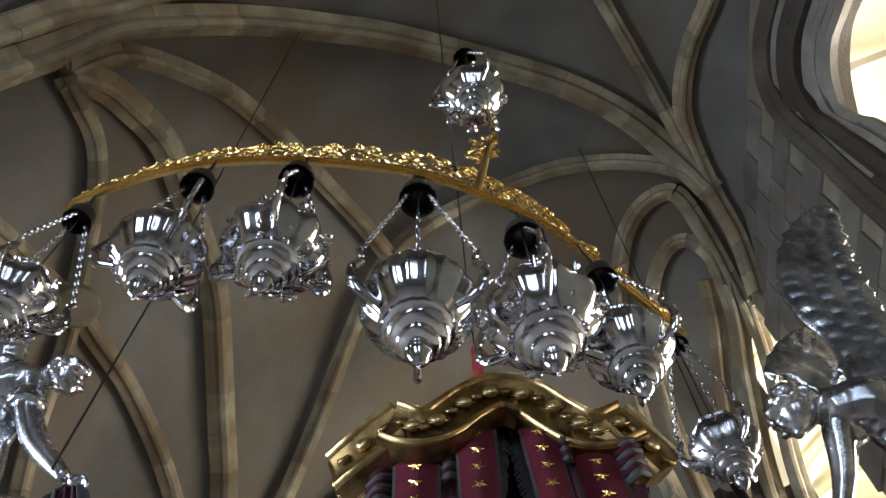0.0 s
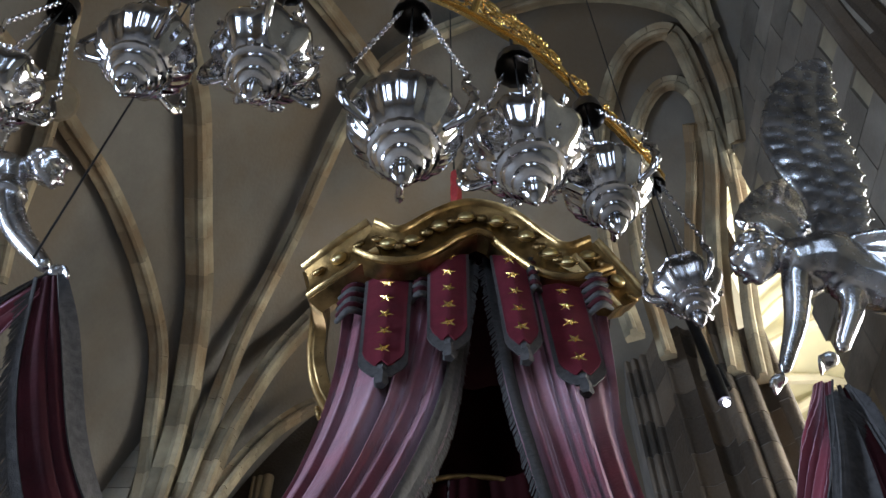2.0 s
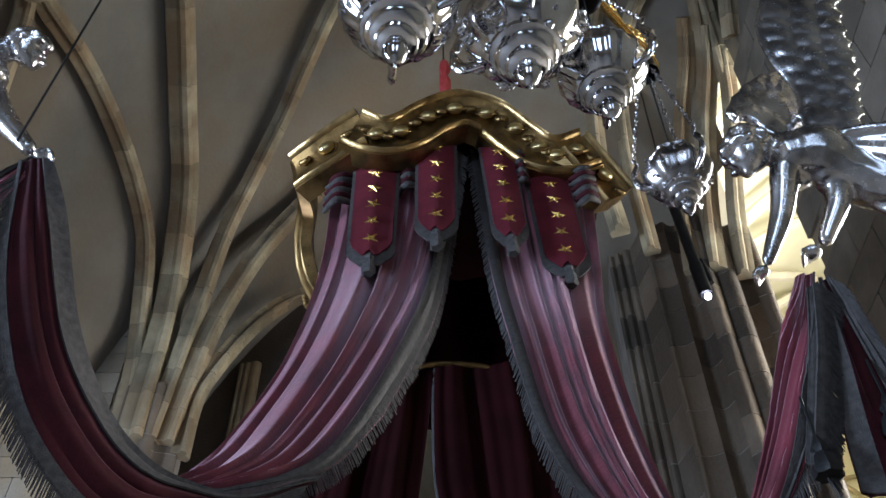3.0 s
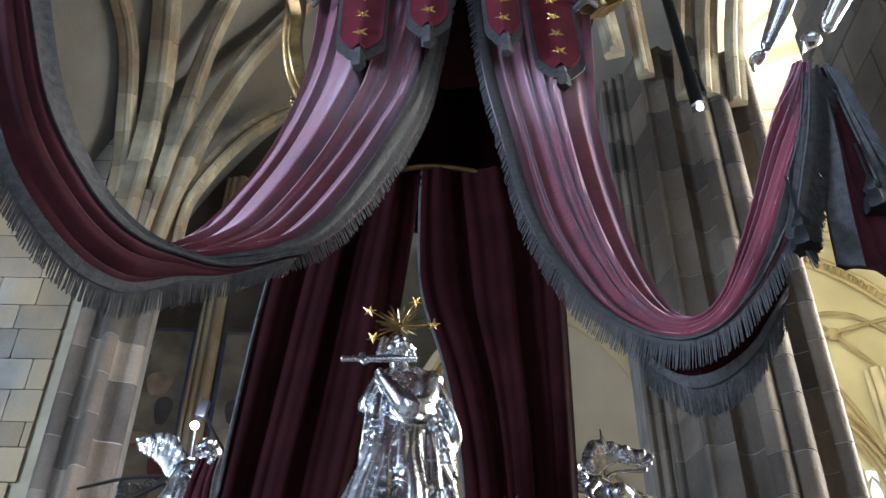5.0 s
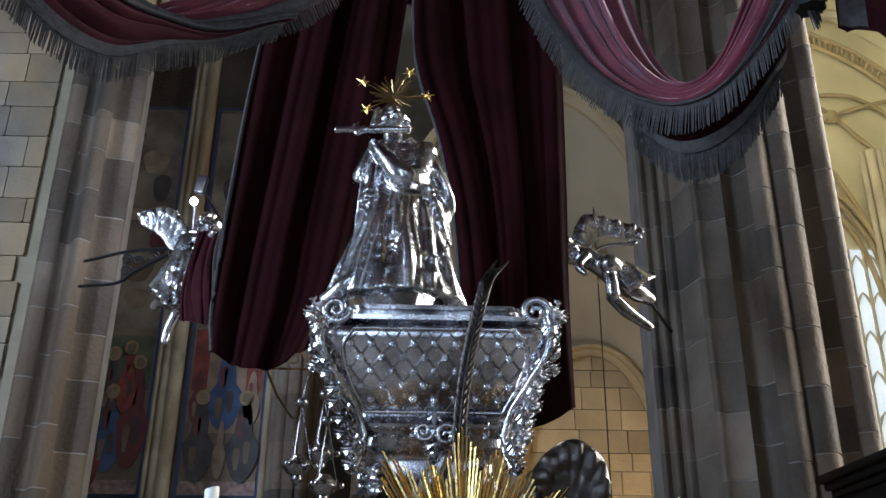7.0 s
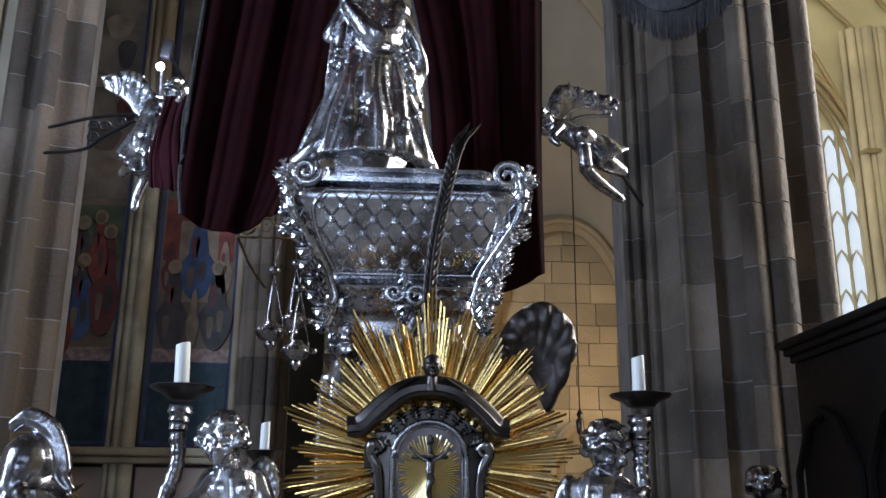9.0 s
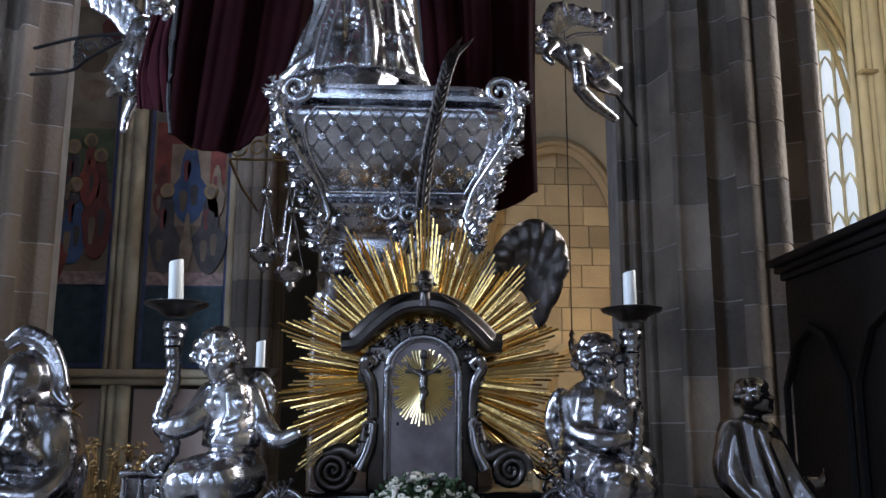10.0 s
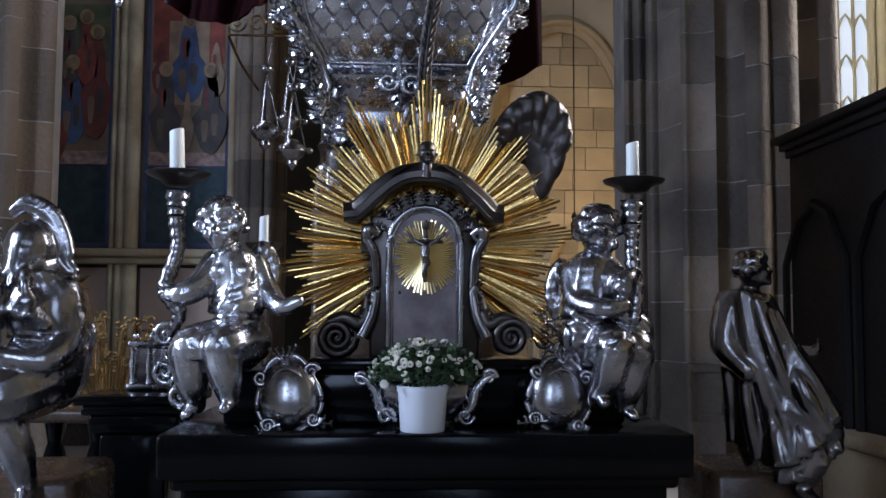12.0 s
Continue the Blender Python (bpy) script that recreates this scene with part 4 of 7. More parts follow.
def front_at(x, z):
    """A place on the sloping front."""
    rows = [(0.26, 0.17), (0.38, 0.10), (0.48, 0.04), (0.56, 0.01), (0.60, -0.02), (0.66, -0.022)]
    y = float(np.interp(z, [r[0] for r in rows], [r[1] for r in rows]))
    return Vector((x, y - 0.004, z))


def inside(x, z):
    return abs(x) < float(np.interp(z, [0.26, 0.38, 0.5, 0.66], [0.32, 0.38, 0.44, 0.43])) and 0.28 < z < 0.655


for d in (-1, 1):
    for k in range(-9, 10):
        run = []
        for i in range(60):
            z = 0.26 + 0.42 * i / 59
            x = k * 0.105 + d * (z - 0.47) * 0.85
            if inside(x, z):
                run.append(front_at(x, z))
        if len(run) > 4:
            tube(bm, run[::4] + [run[-1]], 0.0055, 6)
part("lattice", bm, SILVER_DULL, coffin, "crossed lattice ribbing")
bm = bmesh.new()
for k in range(8):
    q = k * math.pi / 4
    ball(bm, (0.012 * math.cos(q), 0, 0.012 * math.sin(q)), 0.009, u=8, v=5)
ball(bm, (0, -0.006, 0), 0.009, u=8, v=5)
flower = mesh_of(bm, SILVER)
for i in range(-8, 9):
    for j in range(5):
        x, z = i * 0.0525, 0.47 + (j - 2.2) * 0.0617 + (0.0617 if False else 0)
        if (i + j) % 2 == 0 and inside(x, z):
            piece("rosette", flower, Matrix.Translation(front_at(x, z) + Vector((0, -0.004, 0))), coffin)
# frame of the panel
bm = bmesh.new()
for sx in (-1, 1):
    tube(bm, [front_at(sx * 0.34, 0.28), front_at(sx * 0.41, 0.40), front_at(sx * 0.455, 0.54), front_at(sx * 0.44, 0.60), front_at(sx * 0.40, 0.655)], 0.011, 8, 16)
tube(bm, [front_at(-0.40, 0.655), front_at(0.40, 0.655)], 0.012, 8)
tube(bm, [front_at(-0.34, 0.28), front_at(0.34, 0.28)], 0.011, 8)
part("panel_frame", bm, SILVER, coffin)


def acanthus(bm, base, tip, wide, curl, lobes=5):
    """A leaf with a midrib, lobed edges and a curled tip."""
    base, tip = Vector(base), Vector(tip)
    along = tip - base
    side = along.cross(Vector((0, 1, 0.3)))
    side.normalize()
    out = side.cross(along).normalized()
    for k in range(lobes):
        u = (k + 0.6) / lobes
        c = base + along * u + out * (curl * math.sin(math.pi * u))
        for s in (-1, 1):
            e = c + side * s * wide * math.sin(math.pi * (0.15 + 0.8 * u)) + along * 0.10 + out * curl * 0.5
            tube(bm, [c, (c + e) / 2 + out * curl * 0.35, e], [wide * 0.28, wide * 0.34, wide * 0.06], 7, 6, 0.5)
    tube(bm, [base, base + along * 0.5 + out * curl, tip], [wide * 0.2, wide * 0.16, wide * 0.04], 7, 8)


def volute(bm, c, r, turns, width, flip=1, axis="x", tr=0.02):
    """A spiral scroll."""
    pts, n = [], int(14 * turns)
    for k in range(n + 1):
        u = k / n
        rr = r * (1 - 0.85 * u)
        q = 2 * math.pi * turns * u * flip
        a, b = rr * math.cos(q), rr * math.sin(q)
        pts.append(Vector(c) + (Vector((0, a, b)) if axis == "x" else Vector((a, 0, b))))
    tube(bm, pts, [tr * (1 - 0.5 * k / n) for k in range(n + 1)], 8, 0, width / tr / 2 if width else 1, up=(1, 0, 0) if axis == "x" else (0, 1, 0))


for sx in (-1, 1):
    bm = bmesh.new()
    # corner scroll with leaves wrapped over the shoulder
    volute(bm, (sx * 0.50, 0.0, 0.76), 0.075, 1.6, 0.0, sx, "y", 0.024)
    tube(bm, [(sx * 0.55, 0.02, 0.80), (sx * 0.58, 0.0, 0.68), (sx * 0.55, 0.0, 0.54), (sx * 0.46, 0.05, 0.40), (sx * 0.38, 0.12, 0.28), (sx * 0.34, 0.14, 0.12), (sx * 0.38, 0.10, 0.0)], [0.02, 0.026, 0.024, 0.02, 0.02, 0.02, 0.024], 8, 30)
    for k in range(11):
        u = k / 10
        b = Vector((sx * (0.565 - 0.22 * u), -0.02 + 0.12 * u, 0.80 - 0.72 * u))
        acanthus(bm, b, b + Vector((sx * (0.05 - 0.02 * (k % 2)), -0.05, -0.10)), 0.062, 0.035, 5)
    for k in range(5):
        b = Vector((sx * 0.58, 0.06 + 0.05 * k, 0.72 - 0.03 * k))
        acanthus(bm, b, b + Vector((sx * 0.05, -0.02, 0.12 - 0.05 * k)), 0.05, 0.03, 4)
    part("corner_scroll", bm, SILVER, coffin, "leafy silver corner scroll")
bm = bmesh.new()
for k in range(9):
    acanthus(bm, (-0.36 + 0.09 * k, 0.16, 0.24), (-0.36 + 0.09 * k, 0.20, 0.12), 0.035, -0.02, 3)
volute(bm, (0.06, 0.12, 0.16), 0.06, 1.5, 0, 1, "y", 0.02)
volute(bm, (-0.05, 0.12, 0.18), 0.05, 1.5, 0, -1, "y", 0.02)
acanthus(bm, (0, 0.12, 0.28), (0.01, 0.08, 0.02), 0.07, 0.04, 6)
part("foot_ornament", bm, SILVER, coffin, "silver shell and leaf ornament")
# palm branch leaning on the front
palm = thing("palm_branch", (-0.02, 3.92, 2.5), "dark tarnished silver palm branch leaning on the sarcophagus", "palm branch")
bm = bmesh.new()
stem = smooth_path([(-0.03, 3.94, 2.42), (-0.01, 3.93, 2.75), (0.04, 3.92, 3.05), (0.10, 3.94, 3.30), (0.16, 3.98, 3.42)], 30)
tube(bm, [p - np.array(palm.location) for p in stem], [0.016] * 20 + [0.012] * 10, 8)
for k in range(1, 29):
    c = Vector(stem[k]) - palm.location
    t = (Vector(stem[min(k + 1, 29)]) - Vector(stem[k - 1])).normalized()
    for s in (-1, 1):
        e = c + t * 0.10 + Vector((s * 0.028, -0.015, -0.01))
        tube(bm, [c, (c + e) / 2 + Vector((s * 0.012, -0.01, 0)), e], [0.012, 0.013, 0.003], 6, 0, 0.5)
part("leaves", bm, SILVER_DARK, palm)

# ---- sculpture ----


def limb(bm, pts, radii, n=14, flat=1.0):
    tube(bm, pts, radii, 10, n, flat)
    ball(bm, pts[0], radii[0] if not isinstance(radii, (int, float)) else radii, u=10, v=7)
    ball(bm, pts[-1], radii[-1] if not isinstance(radii, (int, float)) else radii, u=10, v=7)


def head(bm, c, r, face, curls=26, seed=1, hair=True):
    """A head of radius r that looks along face, with brow, nose, chin and curled hair."""
    c, f = Vector(c), Vector(face).normalized()
    s = f.cross(Vector((0, 0, 1))).normalized()
    w = s.cross(f)
    ball(bm, c, (r * 0.86, r * 0.95, r * 1.08))
    ball(bm, c + f * r * 0.45 - w * r * 0.35, r * 0.62)
    tube(bm, [c + f * r * 0.8 + w * r * 0.25, c + f * r * 1.22 - w * r * 0.15], [r * 0.13, r * 0.2], 8)
    ball(bm, c + f * r * 0.85 - w * r * 0.72, r * 0.26)
    ball(bm, c + f * r * 0.95 - w * r * 0.42, (r * 0.22, r * 0.16, r * 0.12))
    for k in (-1, 1):
        ball(bm, c + f * r * 0.75 + s * k * r * 0.42 - w * r * 0.22, r * 0.28)
        tube(bm, [c + f * r * 0.9 + s * k * r * 0.12 + w * r * 0.34, c + f * r * 0.72 + s * k * r * 0.6 + w * r * 0.30], r * 0.11, 6)
        ball(bm, c + s * k * r * 0.9 - w * r * 0.1, r * 0.2)
    rnd = random.Random(seed)
    if hair:
        for k in range(curls * 3):
            a, b = rnd.uniform(0, 2 * math.pi), rnd.uniform(-0.15, 1.45)
            d = Vector((math.cos(a) * math.cos(b), math.sin(a) * math.cos(b), math.sin(b)))
            if d.dot(f) > 0.62 and d.z < 0.72:
                continue
            p = c + Vector((d.x * r, d.y * r, d.z * r * 1.1))
            t = d.cross(Vector((rnd.uniform(-1, 1), rnd.uniform(-1, 1), rnd.uniform(-1, 1)))).normalized()
            g = r * rnd.uniform(0.13, 0.22)
            tube(bm, [p + t * g * 1.3, p + d * g, p - t * g * 1.2, p - t * g * 0.8 - d * g * 0.4], [g * 0.8, g, g * 0.9, g * 0.5], 6, 8)


def hand_shape(bm, c, along, r):
    c, a = Vector(c), Vector(along).normalized()
    s = a.cross(Vector((0.2, 0.3, 1))).normalized()
    ball(bm, c, (r, r, r * 0.8))
    for k in range(4):
        b = c + s * r * (k - 1.5) * 0.5
        tube(bm, [b, b + a * r * 1.1, b + a * r * 1.5 - Vector((0, 0, r * 0.7))], [r * 0.34, r * 0.3, r * 0.22], 6)
    tube(bm, [c + s * r * 0.7, c + s * r * 1.1 + a * r * 0.9], [r * 0.3, r * 0.22], 6)


def wing_shape(bm, lead, trail, rows, thick):
    """A feathered wing: feathers in overlapping rows from a leading to a trailing edge."""
    n = 40
    a, b = smooth_path(lead, n + 1), smooth_path(trail, n + 1)
    for i in range(n):
        tube(bm, [a[i], a[i + 1]], [thick * 1.1, thick * 1.1], 8)
        tube(bm, [a[i], b[i]], [thick * 0.6, thick * 0.42], 6)
    for row in range(rows):
        v0, v1 = row / rows * 0.85, min(1.0, (row + 1.7) / rows)
        count = int(8 + 3.0 * row)
        for k in range(count):
            u = (k + 0.5 * (row % 2) + 0.3) / (count + 0.3)
            i = min(int(u * n), n)
            p, q = Vector(a[i]), Vector(b[i])
            d = (Vector(a[min(i + 1, n)]) - Vector(a[max(i - 1, 0)])).length
            w = d / 2 * n / count * 0.62
            lift = (q - p).cross(Vector(a[min(i + 1, n)]) - Vector(a[max(i - 1, 0)])).normalized() * thick * (0.5 + 0.9 * (rows - row) / rows)
            for side in (lift, -lift):
                tube(bm, [p.lerp(q, v0) + side * 0.7, p.lerp(q, (v0 + v1) / 2) + side, p.lerp(q, v1) + side * 0.8], [w * 0.7, w * 0.9, w * 0.5], 8, 7, min(1.0, thick * 0.9 / w), up=side)


def banded_wing(bm, lead, trail, bands, thick):
    """A wing of broad overlapping feathers that arch from the leading to the trailing edge, each lying on the next."""
    n = 60
    a, b = smooth_path(lead, n + 1), smooth_path(trail, n + 1)
    for i in range(n):
        tube(bm, [a[i], a[i + 1]], thick * 1.2, 8)
        tube(bm, [a[i], b[i]], thick * 0.55, 6)
    for k in range(bands):
        i = min(n - 1, int((k + 0.5) / bands * n))
        p, q = Vector(a[i]), Vector(b[i])
        along = (Vector(a[i + 1]) + Vector(b[i + 1]) - p - q) * 0.5
        w = max(0.012, along.length * n / bands * 0.56)
        along.normalize()
        out = along.cross(q - p).normalized()
        for side in (out, -out):
            for c in range(3):
                v0, v1 = 0.30 * c, 0.30 * c + 0.42
                s0, s1 = p.lerp(q, v0), p.lerp(q, min(1.06, v1))
                mid = p.lerp(q, (v0 + v1) / 2) + along * w * 0.7
                tube(bm, [s0 + side * thick * 0.5, mid + side * thick * (1.1 + 0.2 * c), s1 + side * thick * (0.9 + 0.2 * c) - along * w * 0.2], [w * 0.75, w * 0.85, w * 0.55], 8, 8, min(1.0, thick * 0.6 / w), up=side)


def folds_between(bm, top, bottom, count, r0, r1, seed=1, sway=0.02):
    """Ridges of a robe from one line down to another."""
    rnd = random.Random(seed)
    a, b = smooth_path(top, count), smooth_path(bottom, count)
    for k in range(count):
        p, q = Vector(a[k]), Vector(b[k])
        m1 = p.lerp(q, 0.35) + Vector((rnd.uniform(-1, 1), rnd.uniform(-1, 1), 0)) * sway
        m2 = p.lerp(q, 0.7) + Vector((rnd.uniform(-1, 1), rnd.uniform(-1, 1), 0)) * sway
        f = rnd.uniform(0.7, 1.3)
        tube(bm, [p, m1, m2, q], [r0 * f, (r0 + r1) / 2 * f, r1 * f, r1 * f * 1.1], 8, 12)


def statue(name, bm, mat, label, voxel=0.012, smooth=3, group=""):
    """Melts the pieces of clay in bm into one skin."""
    me = bpy.data.meshes.new(name)
    bmesh.ops.recalc_face_normals(bm, faces=bm.faces)
    bm.to_mesh(me)
    bm.free()
    me.materials.append(mat)
    ob = new(name, me)
    rm = ob.modifiers.new("skin", "REMESH")
    rm.mode, rm.voxel_size, rm.use_smooth_shade = "VOXEL", voxel, True
    sm = ob.modifiers.new("polish", "SMOOTH")
    sm.factor, sm.iterations = 0.5, smooth
    return tagged(ob, label, "statue", group)


# kneeling saint on the sarcophagus
bm = bmesh.new()
S = Vector((-0.38, 4.55, 3.40))
limb(bm, [(-0.37, 4.58, 3.5), (-0.36, 4.57, 3.8), (-0.35, 4.55, 4.05), (-0.36, 4.54, 4.28)], [0.26, 0.235, 0.195, 0.165])
head(bm, (-0.40, 4.50, 4.55), 0.085, (-0.75, -0.6, 0.25), 20, 4)
box(bm, (-0.475, 4.46, 4.555), (0.075, 0.05, 0.14), (6, 10, 40))
limb(bm, [(-0.36, 4.54, 4.30), (-0.39, 4.51, 4.47)], [0.09, 0.06])
ball(bm, (-0.36, 4.54, 4.30), (0.19, 0.13, 0.11))
limb(bm, [(-0.22, 4.50, 4.33), (-0.25, 4.38, 4.13), (-0.33, 4.33, 4.12), (-0.46, 4.36, 4.30)], [0.085, 0.08, 0.075, 0.045])
limb(bm, [(-0.50, 4.54, 4.33), (-0.55, 4.45, 4.16), (-0.50, 4.40, 4.30)], [0.075, 0.065, 0.04])
hand_shape(bm, (-0.48, 4.36, 4.33), (-0.5, -0.2, 0.4), 0.03)
# crucifix bar held across
tube(bm, [(-0.72, 4.36, 4.42), (-0.28, 4.34, 4.42)], 0.022, 8)
tube(bm, [(-0.60, 4.35, 4.46), (-0.58, 4.35, 4.38)], 0.018, 8)
limb(bm, [(-0.19, 4.50, 4.36), (-0.11, 4.48, 4.18), (-0.09, 4.49, 3.98), (-0.11, 4.50, 3.82)], [0.07, 0.075, 0.075, 0.05], 16, 0.6)
# long palm at his side
tube(bm, [(-0.53, 4.40, 4.28), (-0.55, 4.42, 4.0), (-0.58, 4.44, 3.70)], [0.02, 0.032, 0.024], 8, 0, 0.6)
# shoulder cape
folds_between(bm, [(-0.30, 4.46, 4.42), (-0.20, 4.52, 4.40), (-0.18, 4.62, 4.36)], [(-0.16, 4.42, 4.05), (-0.08, 4.50, 3.80), (-0.08, 4.66, 3.84)], 9, 0.03, 0.035, 2)
folds_between(bm, [(-0.44, 4.44, 4.40), (-0.52, 4.52, 4.36), (-0.52, 4.60, 4.34)], [(-0.50, 4.36, 4.02), (-0.56, 4.46, 3.90), (-0.54, 4.6, 3.90)], 7, 0.028, 0.03, 3)
# robe
folds_between(bm, [(-0.48, 4.42, 4.12), (-0.38, 4.38, 4.05), (-0.26, 4.42, 4.08), (-0.18, 4.5, 4.05)], [(-0.66, 4.40, 3.42), (-0.45, 4.30, 3.42), (-0.2, 4.30, 3.42), (0.0, 4.44, 3.42)], 17, 0.022, 0.034, 5)
folds_between(bm, [(-0.5, 4.5, 4.1), (-0.36, 4.7, 4.2), (-0.2, 4.6, 4.1)], [(-0.72, 4.56, 3.42), (-0.4, 4.86, 3.42), (0.02, 4.62, 3.42)], 14, 0.03, 0.05, 6)
for k in range(8):
    z = 3.62 + 0.03 * (k % 2)
    ball(bm, (-0.50 + 0.06 * k, 4.33, z), 0.018)
box(bm, (-0.27, 4.33, 3.50), (0.26, 0.10, 0.10), (0, 5, 8))
tube(bm, [(-0.72, 4.44, 3.40), (-0.62, 4.36, 3.46), (-0.56, 4.34, 3.52)], [0.05, 0.045, 0.03], 8, 8)
statue("saint_statue", bm, SILVER, "polished silver statue of a kneeling robed saint on the sarcophagus lid", 0.0095, 2)

# halo of gilt stars
halo = thing("star_halo", (-0.39, 4.5, 4.70), "gilt halo of rays with five stars behind the statue's head", "halo")
for k in range(22):
    q = 2 * math.pi * k / 22
    r = 0.15 if k % 2 else 0.12
    bm = bmesh.new()
    tube(bm, [(0.02 * math.cos(q), 0.02, 0.05 + 0.02 * math.sin(q)), (r * math.cos(q), 0.0, 0.07 + r * 0.8 * math.sin(q))], [0.012, 0.005], 6)
    part("ray", bm, GILT_BRIGHT, halo)
five = mesh_of(star_bm(0.048, 0.014), GOLD, False)
for p, a in (((-0.58, 4.48, 4.83), 10), ((-0.55, 4.48, 4.64), 30), ((-0.19, 4.48, 4.74), 5), ((-0.31, 4.55, 4.56), 20), ((-0.30, 4.50, 4.92), 40)):
    piece("star", five, Matrix.Translation(Vector(p) - halo.location) @ pose(0, 0, 0, 0, a, 0), halo)
bm = bmesh.new()
for p in ((-0.58, 4.48, 4.83), (-0.55, 4.48, 4.64), (-0.19, 4.48, 4.74), (-0.30, 4.50, 4.92)):
    tube(bm, [Vector((0, 0.02, 0.05)), Vector(p) - halo.location], 0.004, 6)
part("wire", bm, GOLD, halo)

# angel above the right-hand drape
bm = bmesh.new()
head(bm, (1.22, 2.20, 5.42), 0.105, (-0.55, 0.55, -0.55), 30, 7)
limb(bm, [(1.32, 2.20, 5.45), (1.40, 2.21, 5.44)], [0.06, 0.075])
limb(bm, [(1.43, 2.21, 5.42), (1.55, 2.22, 5.42), (1.66, 2.25, 5.35), (1.78, 2.27, 5.30)], [0.12, 0.15, 0.125, 0.14])
ball(bm, (1.44, 2.28, 5.36), (0.10, 0.08, 0.09))
limb(bm, [(1.38, 2.24, 5.34), (1.34, 2.34, 5.15), (1.25, 2.44, 4.95)], [0.07, 0.055, 0.032])
hand_shape(bm, (1.21, 2.46, 4.89), (-0.7, 0.2, -0.6), 0.036)
limb(bm, [(1.58, 2.20, 5.40), (1.61, 2.30, 5.22), (1.52, 2.39, 5.03)], [0.085, 0.062, 0.038])
for k in range(3):
    tube(bm, [(1.60 + 0.075 * math.cos(q), 2.26 + 0.075 * math.sin(q), 5.27 + 0.025 * k) for q in (i * math.pi / 5 for i in range(11))], 0.013, 6)
hand_shape(bm, (1.45, 2.42, 4.97), (-0.8, 0.1, -0.3), 0.042)
limb(bm, [(1.78, 2.27, 5.30), (1.98, 2.25, 5.15), (2.15, 2.4, 4.9)], [0.14, 0.12, 0.08])
folds_between(bm, [(1.62, 2.12, 5.46), (1.72, 2.16, 5.36), (1.72, 2.30, 5.24)], [(1.98, 2.02, 5.36), (2.1, 2.1, 5.10), (2.0, 2.3, 4.98)], 10, 0.025, 0.05, 4)
banded_wing(bm, [(1.52, 2.16, 5.51), (1.55, 2.13, 5.84), (1.49, 2.10, 6.05), (1.46, 2.06, 6.26), (1.49, 2.03, 6.40), (1.55, 2.00, 6.55), (1.69, 1.96, 6.78), (1.86, 1.93, 6.94), (1.95, 1.90, 6.91)],
            [(1.71, 2.14, 5.41), (1.78, 2.11, 5.63), (1.83, 2.08, 5.83), (1.86, 2.05, 6.02), (1.87, 2.02, 6.20), (1.89, 1.99, 6.43), (1.93, 1.96, 6.67), (1.96, 1.93, 6.81), (1.96, 1.90, 6.88)], 15, 0.016)
banded_wing(bm, [(1.55, 2.22, 5.65), (1.62, 2.21, 5.89), (1.61, 2.20, 6.06), (1.50, 2.19, 6.08), (1.34, 2.18, 5.95), (1.22, 2.17, 5.77), (1.18, 2.16, 5.68)],
            [(1.41, 2.20, 5.51), (1.37, 2.19, 5.54), (1.34, 2.19, 5.57), (1.31, 2.18, 5.62), (1.27, 2.17, 5.66), (1.24, 2.17, 5.67), (1.21, 2.16, 5.64)], 10, 0.014)
statue("angel_statue", bm, SILVER, "silver angel with raised feathered wings holding the red drape", 0.0115, 2, "angels round the canopy")

# angel above the left-hand drape
bm = bmesh.new()
head(bm, (-2.50, 2.22, 6.44), 0.10, (0.7, 0.5, -0.4), 30, 9)
limb(bm, [(-2.62, 2.22, 6.45), (-2.76, 2.22, 6.42), (-2.98, 2.24, 6.34), (-3.2, 2.3, 6.2)], [0.07, 0.14, 0.16, 0.15])
limb(bm, [(-2.70, 2.20, 6.42), (-2.64, 2.27, 6.20), (-2.54, 2.33, 6.0), (-2.33, 2.38, 5.76)], [0.10, 0.078, 0.072, 0.045])
for k in range(3):
    tube(bm, [(-2.66 + 0.095 * math.cos(q), 2.25 + 0.095 * math.sin(q), 6.22 + 0.025 * k) for q in (i * math.pi / 5 for i in range(11))], 0.013, 6)
hand_shape(bm, (-2.24, 2.39, 5.70), (0.7, 0.1, -0.3), 0.05)
limb(bm, [(-2.85, 2.3, 6.25), (-2.78, 2.4, 5.95), (-2.72, 2.44, 5.6)], [0.09, 0.07, 0.05])
wing_shape(bm, [(-2.8, 2.14, 6.5), (-2.78, 2.02, 6.8), (-2.9, 1.9, 7.1)], [(-3.1, 2.12, 6.5), (-3.15, 2.0, 6.8), (-3.1, 1.9, 7.1)], 4, 0.035)
folds_between(bm, [(-2.7, 2.3, 6.35), (-2.9, 2.15, 6.45), (-3.1, 2.1, 6.4)], [(-2.8, 2.36, 6.0), (-3.0, 2.3, 5.9), (-3.2, 2.25, 5.9)], 9, 0.025, 0.04, 5)
statue("angel_statue", bm, SILVER, "silver angel with an armlet holding up the red drape", 0.012, 2, "angels round the canopy")

# the two angels behind
bm = bmesh.new()
head(bm, (-2.15, 7.4, 5.19), 0.095, (0.7, -0.6, -0.1), 24, 2)
limb(bm, [(-2.22, 7.4, 5.08), (-2.29, 7.4, 5.02), (-2.33, 7.38, 4.85), (-2.33, 7.4, 4.70)], [0.06, 0.12, 0.11, 0.12])
limb(bm, [(-2.27, 7.36, 5.05), (-2.12, 7.28, 5.0), (-2.04, 7.2, 5.04)], [0.06, 0.05, 0.035])
